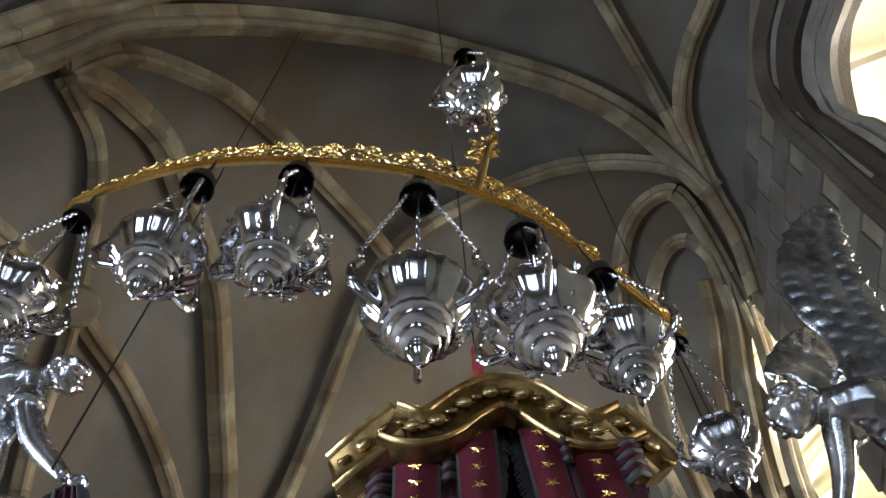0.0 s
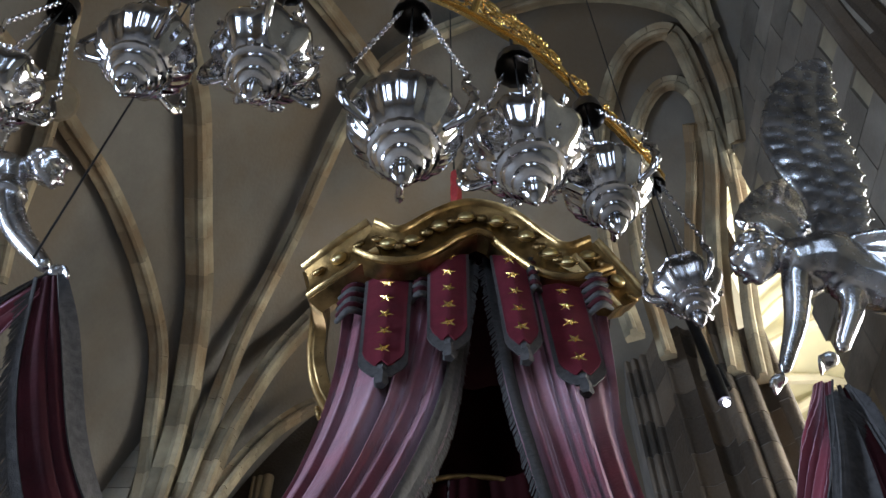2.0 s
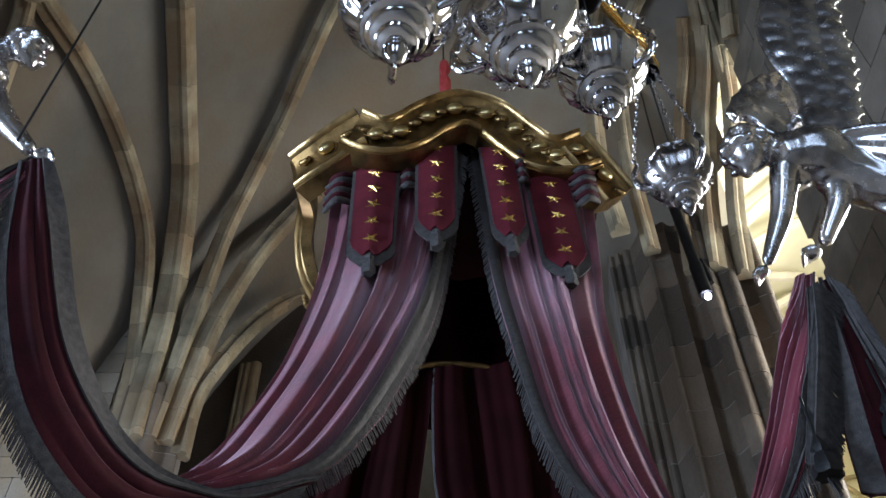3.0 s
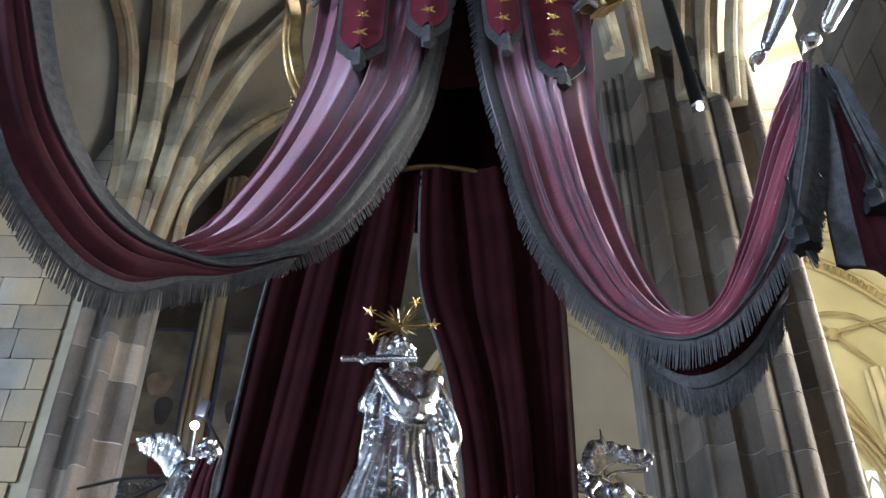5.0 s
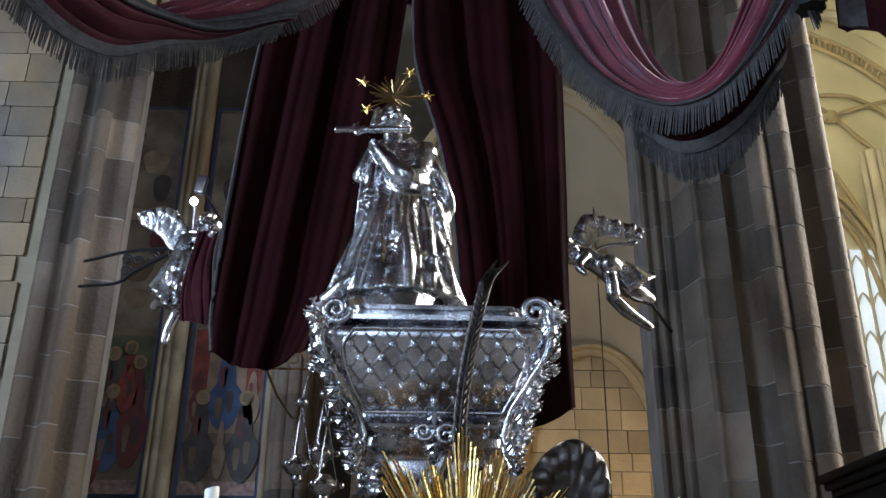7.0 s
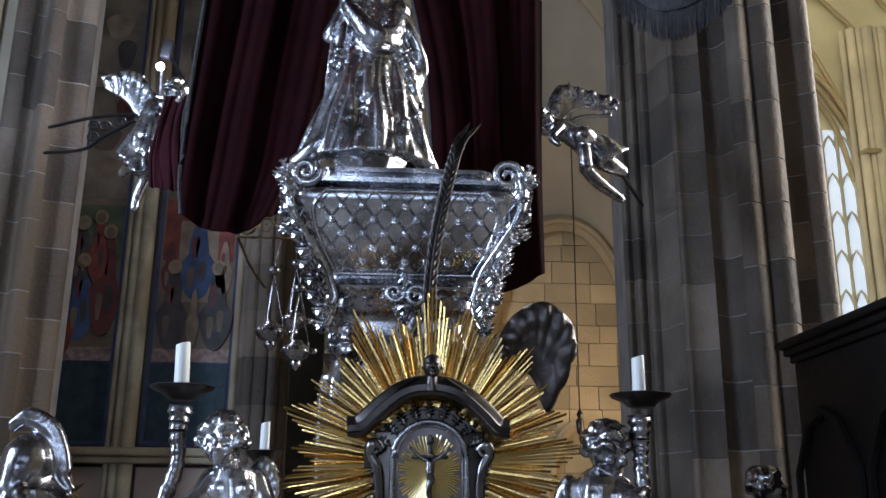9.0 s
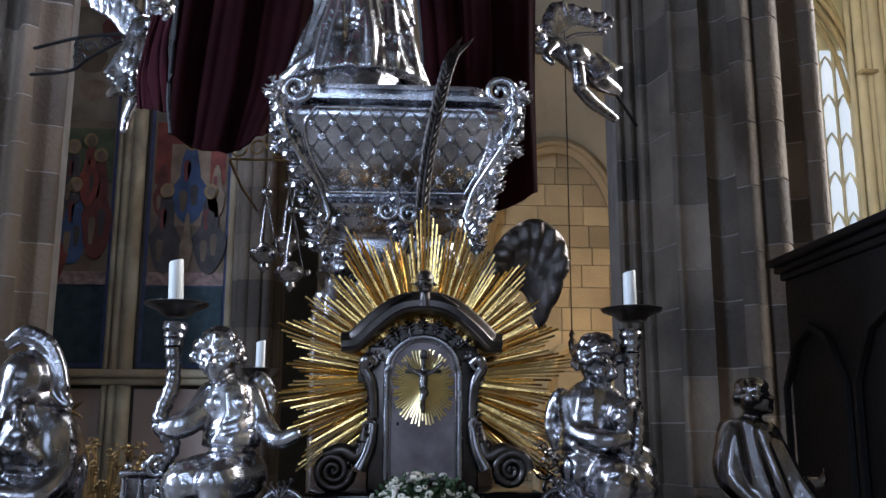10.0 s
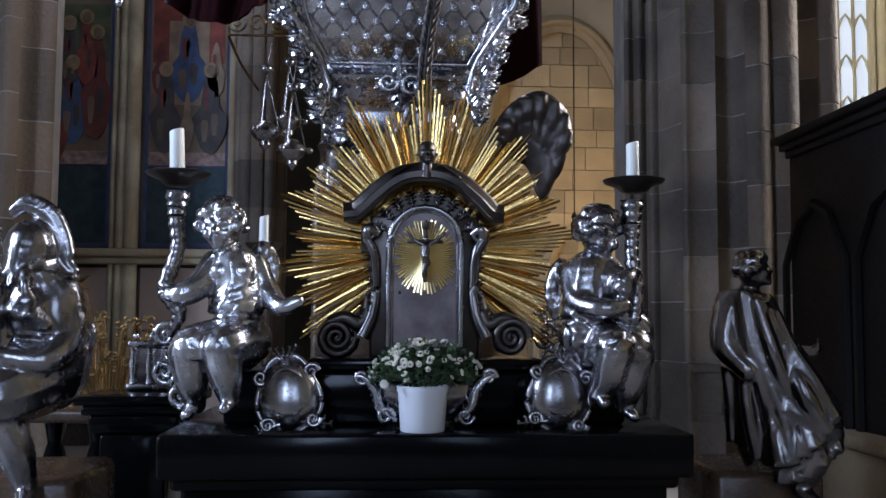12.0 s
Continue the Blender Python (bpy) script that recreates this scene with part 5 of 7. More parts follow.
limb(bm, [(-2.33, 7.4, 4.68), (-2.28, 7.34, 4.46), (-2.38, 7.4, 4.22), (-2.40, 7.4, 4.10)], [0.09, 0.075, 0.05, 0.04])
limb(bm, [(-2.36, 7.4, 4.66), (-2.42, 7.34, 4.50), (-2.54, 7.42, 4.42)], [0.085, 0.06, 0.04])
folds_between(bm, [(-2.24, 7.3, 4.9), (-2.34, 7.3, 4.86), (-2.42, 7.35, 4.86)], [(-2.22, 7.28, 4.42), (-2.38, 7.26, 4.36), (-2.56, 7.34, 4.56)], 9, 0.025, 0.04, 4)
wing_shape(bm, [(-2.26, 7.45, 5.10), (-2.36, 7.46, 5.20), (-2.48, 7.46, 5.36), (-2.62, 7.46, 5.40), (-2.83, 7.46, 5.33)], [(-2.28, 7.48, 4.96), (-2.38, 7.48, 4.94), (-2.50, 7.48, 5.0), (-2.60, 7.48, 5.12), (-2.80, 7.48, 5.24)], 4, 0.013)
statue("angel_statue", bm, SILVER, "bright silver angel with one spread wing on an iron bracket", 0.013, 2, "angels round the canopy")
bm = bmesh.new()
head(bm, (1.10, 7.36, 5.0), 0.09, (-0.8, -0.5, -0.3), 24, 5)
limb(bm, [(1.14, 7.4, 4.95), (1.28, 7.38, 4.94), (1.42, 7.36, 4.84), (1.54, 7.38, 4.74)], [0.07, 0.10, 0.10, 0.11])
limb(bm, [(1.26, 7.3, 4.92), (1.18, 7.24, 4.80), (1.22, 7.2, 4.72)], [0.05, 0.045, 0.03])
limb(bm, [(1.44, 7.32, 4.82), (1.46, 7.26, 4.70), (1.47, 7.26, 4.56)], [0.05, 0.06, 0.065])
tube(bm, [(1.38, 7.26, 4.80), (1.45, 7.24, 4.83), (1.54, 7.26, 4.80)], [0.05, 0.09, 0.05], 10, 8)
limb(bm, [(1.54, 7.38, 4.74), (1.68, 7.36, 4.62), (1.82, 7.4, 4.56)], [0.11, 0.09, 0.06])
limb(bm, [(1.47, 7.30, 4.54), (1.60, 7.34, 4.42), (1.80, 7.4, 4.30)], [0.06, 0.06, 0.04])
folds_between(bm, [(1.40, 7.28, 4.90), (1.52, 7.26, 4.88), (1.62, 7.3, 4.86)], [(1.62, 7.26, 4.60), (1.76, 7.24, 4.66), (1.86, 7.3, 4.72)], 9, 0.02, 0.03, 6)
wing_shape(bm, [(1.14, 7.45, 5.04), (1.20, 7.46, 5.24), (1.28, 7.46, 5.39), (1.42, 7.46, 5.39), (1.60, 7.46, 5.34), (1.84, 7.46, 5.27)], [(1.28, 7.48, 4.98), (1.34, 7.48, 5.08), (1.42, 7.48, 5.16), (1.52, 7.48, 5.20), (1.64, 7.48, 5.18), (1.84, 7.48, 5.17)], 4, 0.014)
tube(bm, [(1.36, 7.5, 5.04), (1.5, 7.5, 5.12), (1.78, 7.5, 5.14)], 0.02, 8, 10)
statue("angel_statue", bm, SILVER_DULL, "silver angel with a raised wing beside the pier holding a drape", 0.013, 2, "angels round the canopy")

# wing of an angel that supports the sarcophagus
bm = bmesh.new()
wing_shape(bm, [(0.30, 4.30, 2.38), (0.42, 4.28, 2.56), (0.56, 4.27, 2.63), (0.68, 4.28, 2.54), (0.70, 4.28, 2.38)], [(0.34, 4.33, 2.28), (0.44, 4.32, 2.34), (0.52, 4.32, 2.26), (0.55, 4.32, 2.16), (0.58, 4.32, 2.10)], 4, 0.022)
limb(bm, [(0.36, 4.36, 2.36), (0.24, 4.5, 2.2), (0.2, 4.6, 1.9)], [0.05, 0.10, 0.14])
ball(bm, (0.50, 4.31, 2.44), (0.16, 0.02, 0.15))
head(bm, (0.08, 4.36, 2.42), 0.08, (-0.2, -0.9, 0.2), 18, 12)
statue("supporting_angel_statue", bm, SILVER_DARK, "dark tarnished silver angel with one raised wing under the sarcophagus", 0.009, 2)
bm = bmesh.new()
head(bm, (-0.40, 4.32, 2.42), 0.085, (0.2, -0.8, -0.3), 26, 3)
limb(bm, [(-0.42, 4.42, 2.34), (-0.42, 4.55, 2.1), (-0.4, 4.6, 1.8)], [0.07, 0.11, 0.12])
limb(bm, [(-0.30, 4.34, 2.3), (-0.15, 4.3, 2.42), (-0.08, 4.28, 2.55)], [0.07, 0.06, 0.045])
folds_between(bm, [(-0.52, 4.45, 2.3), (-0.4, 4.4, 2.3)], [(-0.5, 4.5, 1.9), (-0.36, 4.45, 1.9)], 7, 0.025, 0.035, 8)
statue("supporting_angel_statue", bm, SILVER_DULL, "dull silver angel bowed under the sarcophagus", 0.011, 2)
# inner block that carries the sarcophagus
pedestal = tagged(new("pedestal"), "dark marble pedestal between altar and sarcophagus", "pedestal")
pedestal.location = (-0.1, 4.9, 0)
bm = bmesh.new()
box(bm, (0, 0, 1.1), (0.9, 1.0, 2.2), bevel=0.03)
part("core", bm, BROWN_MARBLE, pedestal)
bm = bmesh.new()
box(bm, (0, 0, 2.28), (0.66, 0.9, 0.22), bevel=0.03)
part("cap", bm, SILVER_DULL, pedestal)

# seated putti with horns that carry the candles
G = 0.00225


def grid(cx, base, y):
    """Sculptor's grid: steps of 2.25 mm from a foot point."""
    return lambda a, b, d=0.0: Vector((cx + a * G, y + d, base + b * G))


def horn(bm, pts, radii):
    fine = smooth_path([(*p, r) for p, r in zip(pts, radii)], 60)
    tube(bm, [f[:3] for f in fine], [float(f[3]) * (1 + 0.10 * math.sin(2 * math.pi * 15 * k / 59)) for k, f in enumerate(fine)], 12)


g = grid(-0.84, 1.13, 3.65)
bm = bmesh.new()
head(bm, g(-3, 345, -0.02), 0.088, (-0.15, -0.95, -0.25), 34, 3)
limb(bm, [g(12, 305), g(18, 288)], [0.045, 0.05])
limb(bm, [g(18, 270, 0.0), g(24, 220, -0.01), g(24, 170, -0.02), g(28, 138, 0.0)], [0.10, 0.112, 0.122, 0.125])
ball(bm, g(0, 262, -0.06), (0.05, 0.04, 0.04))
ball(bm, g(38, 262, -0.06), (0.05, 0.04, 0.04))
ball(bm, g(22, 178, -0.07), (0.075, 0.05, 0.06))
limb(bm, [g(-16, 275, 0.0), g(-36, 240, -0.06), g(-62, 222, -0.10), g(-86, 220, -0.09)], [0.064, 0.058, 0.052, 0.034])
hand_shape(bm, g(-90, 222, -0.09), (-0.8, -0.2, 0.3), 0.026)
limb(bm, [g(56, 275, 0.02), g(82, 225, -0.02), g(110, 200, -0.10), g(140, 210, -0.12)], [0.055, 0.048, 0.04, 0.028])
limb(bm, [g(48, 140, 0.0), g(22, 135, -0.15), g(10, 128, -0.18)], [0.098, 0.09, 0.076])
limb(bm, [g(12, 128, -0.18), g(20, 80, -0.17), g(26, 40, -0.15)], [0.074, 0.066, 0.04])
limb(bm, [g(26, 38, -0.15), g(22, 28, -0.21)], [0.032, 0.024])
limb(bm, [g(8, 140, 0.0), g(-35, 132, -0.13), g(-48, 122, -0.14)], [0.098, 0.088, 0.074])
limb(bm, [g(-50, 122, -0.14), g(-42, 70, -0.12), g(-36, 30, -0.08)], [0.072, 0.065, 0.04])
limb(bm, [g(-36, 28, -0.08), g(-48, 14, -0.14)], [0.032, 0.024])
folds_between(bm, [g(-20, 170, -0.11), g(20, 155, -0.12), g(66, 165, -0.06)], [g(-30, 148, -0.14), g(24, 120, -0.13), g(72, 118, -0.03)], 11, 0.016, 0.018, 3)
wing_shape(bm, [g(46, 300, 0.07), g(62, 318, 0.08), g(84, 300, 0.09), g(92, 262, 0.09), g(80, 220, 0.09)], [g(40, 268, 0.08), g(50, 262, 0.09), g(58, 246, 0.1), g(62, 228, 0.1), g(66, 215, 0.1)], 3, 0.014)
statue("putto_statue", bm, SILVER, "polished silver seated putto hugging a horn on the black step", 0.0078, 2, "putti on the altar")
g2 = grid(0.70, 1.13, 3.65)
bm = bmesh.new()
head(bm, g2(-2, 340, -0.02), 0.088, (0.55, -0.75, -0.5), 34, 6)
limb(bm, [g2(-8, 300), g2(-14, 284)], [0.045, 0.05])
limb(bm, [g2(-18, 265, 0.0), g2(-24, 215, -0.01), g2(-24, 170, -0.02), g2(-16, 138, 0.0)], [0.10, 0.112, 0.122, 0.125])
ball(bm, g2(-30, 255, -0.06), (0.05, 0.04, 0.04))
ball(bm, g2(2, 255, -0.06), (0.05, 0.04, 0.04))
limb(bm, [g2(16, 270, -0.02), g2(34, 235, -0.10), g2(30, 245, -0.14), g2(48, 262, -0.12)], [0.064, 0.058, 0.052, 0.034])
hand_shape(bm, g2(50, 264, -0.12), (0.5, -0.2, 0.5), 0.026)
limb(bm, [g2(-50, 268, 0.02), g2(-48, 215, -0.06), g2(-8, 200, -0.16), g2(30, 205, -0.16)], [0.056, 0.05, 0.045, 0.03])
limb(bm, [g2(-10, 140, 0.0), g2(8, 132, -0.16), g2(8, 122, -0.18)], [0.098, 0.09, 0.076])
limb(bm, [g2(8, 122, -0.18), g2(-2, 78, -0.16), g2(-18, 50, -0.14)], [0.074, 0.066, 0.04])
limb(bm, [g2(-18, 50, -0.14), g2(-10, 36, -0.19)], [0.032, 0.024])
limb(bm, [g2(20, 140, 0.0), g2(48, 128, -0.12), g2(54, 115, -0.13)], [0.098, 0.088, 0.074])
limb(bm, [g2(54, 115, -0.13), g2(44, 65, -0.10), g2(38, 25, -0.08)], [0.072, 0.065, 0.04])
limb(bm, [g2(38, 24, -0.08), g2(50, 10, -0.13)], [0.032, 0.024])
folds_between(bm, [g2(-62, 176, -0.06), g2(-20, 172, -0.12), g2(30, 165, -0.11)], [g2(-66, 120, -0.04), g2(-20, 138, -0.14), g2(56, 150, -0.14)], 12, 0.016, 0.02, 4)
limb(bm, [g2(30, 190, -0.10), g2(70, 160, -0.08), g2(60, 110, -0.06)], [0.04, 0.055, 0.04])
wing_shape(bm, [g2(-48, 280, 0.06), g2(-66, 290, 0.07), g2(-84, 262, 0.08), g2(-88, 220, 0.08), g2(-74, 180, 0.08)], [g2(-44, 258, 0.07), g2(-52, 246, 0.08), g2(-60, 232, 0.09), g2(-62, 210, 0.09), g2(-60, 185, 0.09)], 3, 0.014)
statue("putto_statue", bm, SILVER_DULL, "darkened silver seated putto looking down, holding a horn", 0.0078, 2, "putti on the altar")


def candlestick(name, pts, top, label):
    ob = thing(name, tuple(pts[0]), label, "candlestick", "horn candlesticks")
    sh = under(ob)
    bm = bmesh.new()
    horn(bm, [sh @ Vector(p) for p in pts], [0.018, 0.030, 0.034, 0.03, 0.034, 0.05])
    part("horn", bm, SILVER_DULL, ob, "twisted silver horn")
    bm = bmesh.new()
    m = sh @ Matrix.Translation(top)
    lathe(bm, [(0.04, -0.055), (0.055, -0.05), (0.075, -0.03), (0.12, -0.012), (0.128, 0.0), (0.118, 0.004), (0.06, -0.006), (0.03, -0.004)], 28, m, 0.02, 9)
    part("drip_pan", bm, SILVER_DARK, ob, "dark lobed drip pan")
    return ob


candlestick("candlestick", [g(-90, 150, -0.04), g(-70, 190, -0.08), g(-94, 232, -0.08), g(-78, 300, -0.06), g(-82, 360, -0.05), g(-80, 405, -0.05)], (-1.02, 3.60, 2.118), "twisted silver horn with a wide dark drip pan")
candlestick("candlestick", [g2(46, 150, -0.06), g2(50, 180, -0.12), g2(58, 232, -0.10), g2(54, 300, -0.07), g2(58, 350, -0.05), g2(58, 400, -0.05)], (0.84, 3.60, 2.115), "twisted silver horn with a wide dark drip pan")


def candle(at, r, h, lean=0.0):
    ob = thing("candle", at, "thick white wax candle with a slanted burnt top", "candle", "candles")
    bm = bmesh.new()
    lathe(bm, [(r, 0), (r * 1.01, 0.004), (r * 0.98, h * 0.5), (r * 0.97, h - 0.004), (r * 0.9, h), (r * 0.5, h - 0.006)], 20)
    for v in bm.verts:
        v.co.z += max(0, (v.co.z - h * 0.6)) * v.co.x / r * 0.12
        v.co.x += lean * v.co.z
    part("wax", bm, WAX, ob)
    bm = bmesh.new()
    tube(bm, [(lean * h, 0, h - 0.005), (lean * h + 0.003, 0, h + 0.012)], 0.002, 6)
    part("wick", bm, IRON, ob, "black wick")


candle((-1.025, 3.60, 2.127), 0.030, 0.165, -0.04)
candle((0.835, 3.60, 2.117), 0.027, 0.155, 0.0)
candle((-0.925, 5.46, 1.99), 0.028, 0.155, 0.0)
bm = bmesh.new()
lathe(bm, [(0.06, -1.12), (0.05, -0.4), (0.05, 0), (0.03, 0.05), (0.018, 0.1), (0.03, 0.3), (0.018, 0.5), (0.02, 0.75), (0.1, 0.84), (0.115, 0.86), (0.03, 0.87)], 20, pose(-0.925, 5.46, 1.12))
tagged(part("candlestick", bm, SILVER_DARK, None, "dark turned candlestick behind the altar"), category="candlestick")

# helmeted statue on the left pedestal
bm = bmesh.new()
gl = grid(-1.58, 0.82, 3.7)
ball(bm, gl(-18, 440, 0), (0.11, 0.13, 0.125))
tube(bm, [gl(-58, 500), gl(-30, 520), gl(12, 500), (gl(34, 460)), gl(44, 420), gl(60, 395), gl(50, 385)], [0.02, 0.035, 0.035, 0.03, 0.028, 0.024, 0.01], 8, 30)
for k in range(16):
    u = k / 15
    p = Vector(smooth_path([gl(-58, 505), gl(-30, 526), gl(12, 506), gl(36, 465), gl(46, 425)], 16)[k])
    ball(bm, p + Vector((0.01, 0, 0.015)), (0.022, 0.03, 0.022))
limb(bm, [gl(-20, 430, -0.06), gl(-28, 400, -0.08)], [0.08, 0.06])
limb(bm, [gl(-10, 385), gl(10, 340), gl(20, 290), gl(10, 230)], [0.12, 0.16, 0.17, 0.18])
limb(bm, [gl(45, 360, -0.04), gl(62, 290, -0.06), gl(40, 245, -0.16), gl(-20, 250, -0.2)], [0.08, 0.07, 0.055, 0.04])
hand_shape(bm, gl(-24, 252, -0.2), (-0.9, -0.2, 0.1), 0.035)
limb(bm, [gl(-60, 360, -0.04), gl(-80, 300, -0.12), gl(-50, 260, -0.2)], [0.08, 0.07, 0.05])
tube(bm, [gl(-50, 480, -0.16), gl(-36, 250, -0.2)], 0.014, 8)
limb(bm, [gl(20, 215, 0), gl(-30, 185, -0.16), gl(-60, 170, -0.2)], [0.15, 0.13, 0.1])
limb(bm, [gl(-40, 170, -0.16), gl(-10, 90, -0.14), gl(4, 20, -0.1)], [0.08, 0.07, 0.045])
limb(bm, [gl(4, 18, -0.1), gl(14, 2, -0.2)], [0.045, 0.032])
folds_between(bm, [gl(-50, 400, -0.08), gl(10, 400, -0.12), gl(60, 380, -0.02)], [gl(-60, 330, -0.14), gl(20, 310, -0.18), gl(80, 260, 0.0)], 12, 0.022, 0.03, 3, 0.03)
folds_between(bm, [gl(-40, 250, -0.14), gl(20, 240, -0.16), gl(70, 260, 0.0)], [gl(-70, 120, -0.2), gl(0, 150, -0.16), gl(60, 190, 0.05)], 12, 0.026, 0.04, 9, 0.03)
statue("helmeted_statue", bm, SILVER_DULL, "polished silver seated figure in a crested helmet", 0.0098, 2)
# robed statue on the right pedestal
bm = bmesh.new()
gr = grid(1.49, 0.78, 3.88)
head(bm, gr(-22, 432, -0.02), 0.072, (0.75, -0.4, 0.1), 26, 8)
ball(bm, gr(-30, 455, 0.03), (0.05, 0.05, 0.05))
limb(bm, [gr(-26, 400), gr(-24, 380)], [0.04, 0.05])
limb(bm, [gr(-30, 360), gr(-20, 300), gr(-10, 240), gr(10, 190)], [0.10, 0.115, 0.12, 0.15])
limb(bm, [gr(-4, 365, -0.04), gr(22, 300, -0.08), gr(44, 276, -0.1), gr(78, 278, -0.12)], [0.06, 0.05, 0.04, 0.025])
hand_shape(bm, gr(84, 282, -0.12), (0.5, -0.2, 0.8), 0.022)
tube(bm, [gr(84, 284, -0.12), gr(88, 304, -0.12)], 0.008, 6)
limb(bm, [gr(-62, 365, 0.0), gr(-78, 290, -0.02), gr(-50, 240, -0.1)], [0.075, 0.07, 0.05])
limb(bm, [gr(10, 190, -0.02), gr(70, 150, -0.14), gr(90, 120, -0.14)], [0.14, 0.11, 0.085])
limb(bm, [gr(90, 118, -0.12), gr(72, 60, -0.1), gr(50, 16, -0.08)], [0.075, 0.065, 0.04])
limb(bm, [gr(50, 14, -0.08), gr(72, -8, -0.16)], [0.04, 0.028])
folds_between(bm, [gr(-80, 390, 0.02), gr(-60, 395, -0.08), gr(-20, 370, -0.12), gr(10, 350, -0.1)], [gr(-60, 100, 0.02), gr(0, 60, -0.14), gr(60, 100, -0.2), gr(100, 170, -0.2)], 12, 0.024, 0.04, 4, 0.03)
folds_between(bm, [gr(0, 220, -0.12), gr(40, 210, -0.14), gr(80, 190, -0.16)], [gr(10, 30, -0.1), gr(40, 40, -0.16), gr(100, 90, -0.2)], 10, 0.026, 0.036, 7, 0.03)
folds_between(bm, [gr(-84, 380, 0.02), gr(-88, 300, 0.02)], [gr(-40, 100, -0.02), gr(-20, 60, -0.02)], 6, 0.03, 0.04, 12, 0.02)
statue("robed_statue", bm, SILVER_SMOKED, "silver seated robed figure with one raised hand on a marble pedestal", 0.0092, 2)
for nm, at, s in (("statue_pedestal", (-1.66, 3.95, 0.45), (0.50, 0.6, 0.9)), ("statue_pedestal", (1.50, 4.12, 0.44), (0.50, 0.55, 0.88))):
    bm = bmesh.new()
    box(bm, (0, 0, 0), s, bevel=0.04)
    box(bm, (0, 0, -s[2] / 2 + 0.08), (s[0] + 0.12, s[1] + 0.12, 0.16), bevel=0.02)
    ob = tagged(part(nm, bm, BROWN_MARBLE, None, "veined brown marble pedestal under a silver statue"), category="pedestal", group="statue pedestals")
    ob.location = at

# ---- tabernacle and sunburst ----
tab = thing("tabernacle", (-0.02, 3.75, 1.37), "dark silver tabernacle with arched door, scrolled sides and curved pediment", "tabernacle")
bm = bmesh.new()
box(bm, (0, 0.10, 0.30), (0.46, 0.22, 0.60), bevel=0.012)
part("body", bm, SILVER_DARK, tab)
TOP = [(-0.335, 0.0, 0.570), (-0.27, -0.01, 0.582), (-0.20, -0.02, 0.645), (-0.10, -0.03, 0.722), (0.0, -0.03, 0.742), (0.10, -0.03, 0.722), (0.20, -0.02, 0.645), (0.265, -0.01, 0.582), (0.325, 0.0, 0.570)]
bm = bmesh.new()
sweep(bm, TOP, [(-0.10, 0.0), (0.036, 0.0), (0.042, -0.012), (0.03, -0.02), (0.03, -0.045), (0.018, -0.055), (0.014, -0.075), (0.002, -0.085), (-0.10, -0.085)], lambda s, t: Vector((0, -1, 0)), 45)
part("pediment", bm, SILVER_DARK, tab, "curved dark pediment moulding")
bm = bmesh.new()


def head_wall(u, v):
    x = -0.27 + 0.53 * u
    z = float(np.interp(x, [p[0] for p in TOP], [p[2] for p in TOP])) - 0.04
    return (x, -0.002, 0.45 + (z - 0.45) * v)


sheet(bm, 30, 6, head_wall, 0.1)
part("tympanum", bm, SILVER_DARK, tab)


def door_line(w, top, z0=0.05, n=14):
    out = [(-w, z0)]
    for k in range(n + 1):
        q = math.pi - math.pi * k / n
        out.append((w * math.cos(q), top - w + w * math.sin(q)))
    return out + [(w, z0)]


bm = bmesh.new()
sheet(bm, 24, 10, lambda u, v: (-0.134 + 0.268 * u, -0.022, 0.05 + (0.43 + math.sqrt(max(0.0, 0.134 ** 2 - (0.268 * u - 0.134) ** 2))) * v), 0.004)
door = part("door", bm, PEWTER, tab, "arched silver door")
bm = bmesh.new()
tube(bm, [(x, -0.022, z) for x, z in door_line(0.152, 0.635)], 0.014, 8)
tube(bm, [(x, -0.024, z) for x, z in door_line(0.136, 0.618)], 0.006, 6)
part("door_frame", bm, SILVER_DULL, tab, "raised silver door frame")
bm = bmesh.new()
tube(bm, [(-0.105, -0.026, 0.28), (-0.105, -0.03, 0.27)], 0.006, 8)
part("keyhole", bm, IRON, door, "small dark keyhole")
rnd = random.Random(4)
bm = bmesh.new()
tube(bm, [(0.012, 0, 0), (1, 0, 0)], [0.028, 0.05], 5)
door_ray = mesh_of(bm, GOLD_PALE)
for k in range(64):
    q = 2 * math.pi * k / 64
    r = (0.124 - 0.018 * (k % 4 == 0) - 0.008 * rnd.random()) * (1 + 0.3 * abs(math.sin(q)))
    piece("door_ray", door_ray, Matrix.Translation((0, -0.027, 0.425)) @ Matrix.Rotation(-q, 4, "Y") @ Matrix.Diagonal((r, 0.1, 0.1, 1)), door)
bm = bmesh.new()
box(bm, (0, -0.036, 0.45), (0.018, 0.012, 0.26), bevel=0.002)
box(bm, (0, -0.036, 0.49), (0.15, 0.012, 0.016), bevel=0.002)
box(bm, (0, -0.044, 0.555), (0.03, 0.008, 0.03), bevel=0.002)
part("cross", bm, SILVER_DARK, door, "dark cross")
bm = bmesh.new()
limb(bm, [(0, -0.052, 0.462), (0, -0.056, 0.42), (0.006, -0.052, 0.40)], [0.020, 0.018, 0.018], 8)
ball(bm, (0.002, -0.058, 0.496), 0.015)
limb(bm, [(0, -0.052, 0.47), (0.04, -0.048, 0.49), (0.078, -0.048, 0.525)], [0.011, 0.009, 0.007], 6)
limb(bm, [(0, -0.052, 0.47), (-0.04, -0.048, 0.49), (-0.078, -0.048, 0.525)], [0.011, 0.009, 0.007], 6)
limb(bm, [(0.004, -0.052, 0.40), (-0.006, -0.056, 0.36), (0.0, -0.05, 0.325)], [0.016, 0.011, 0.008], 8)
part("cross_figure", bm, SILVER_SMOKED, door)
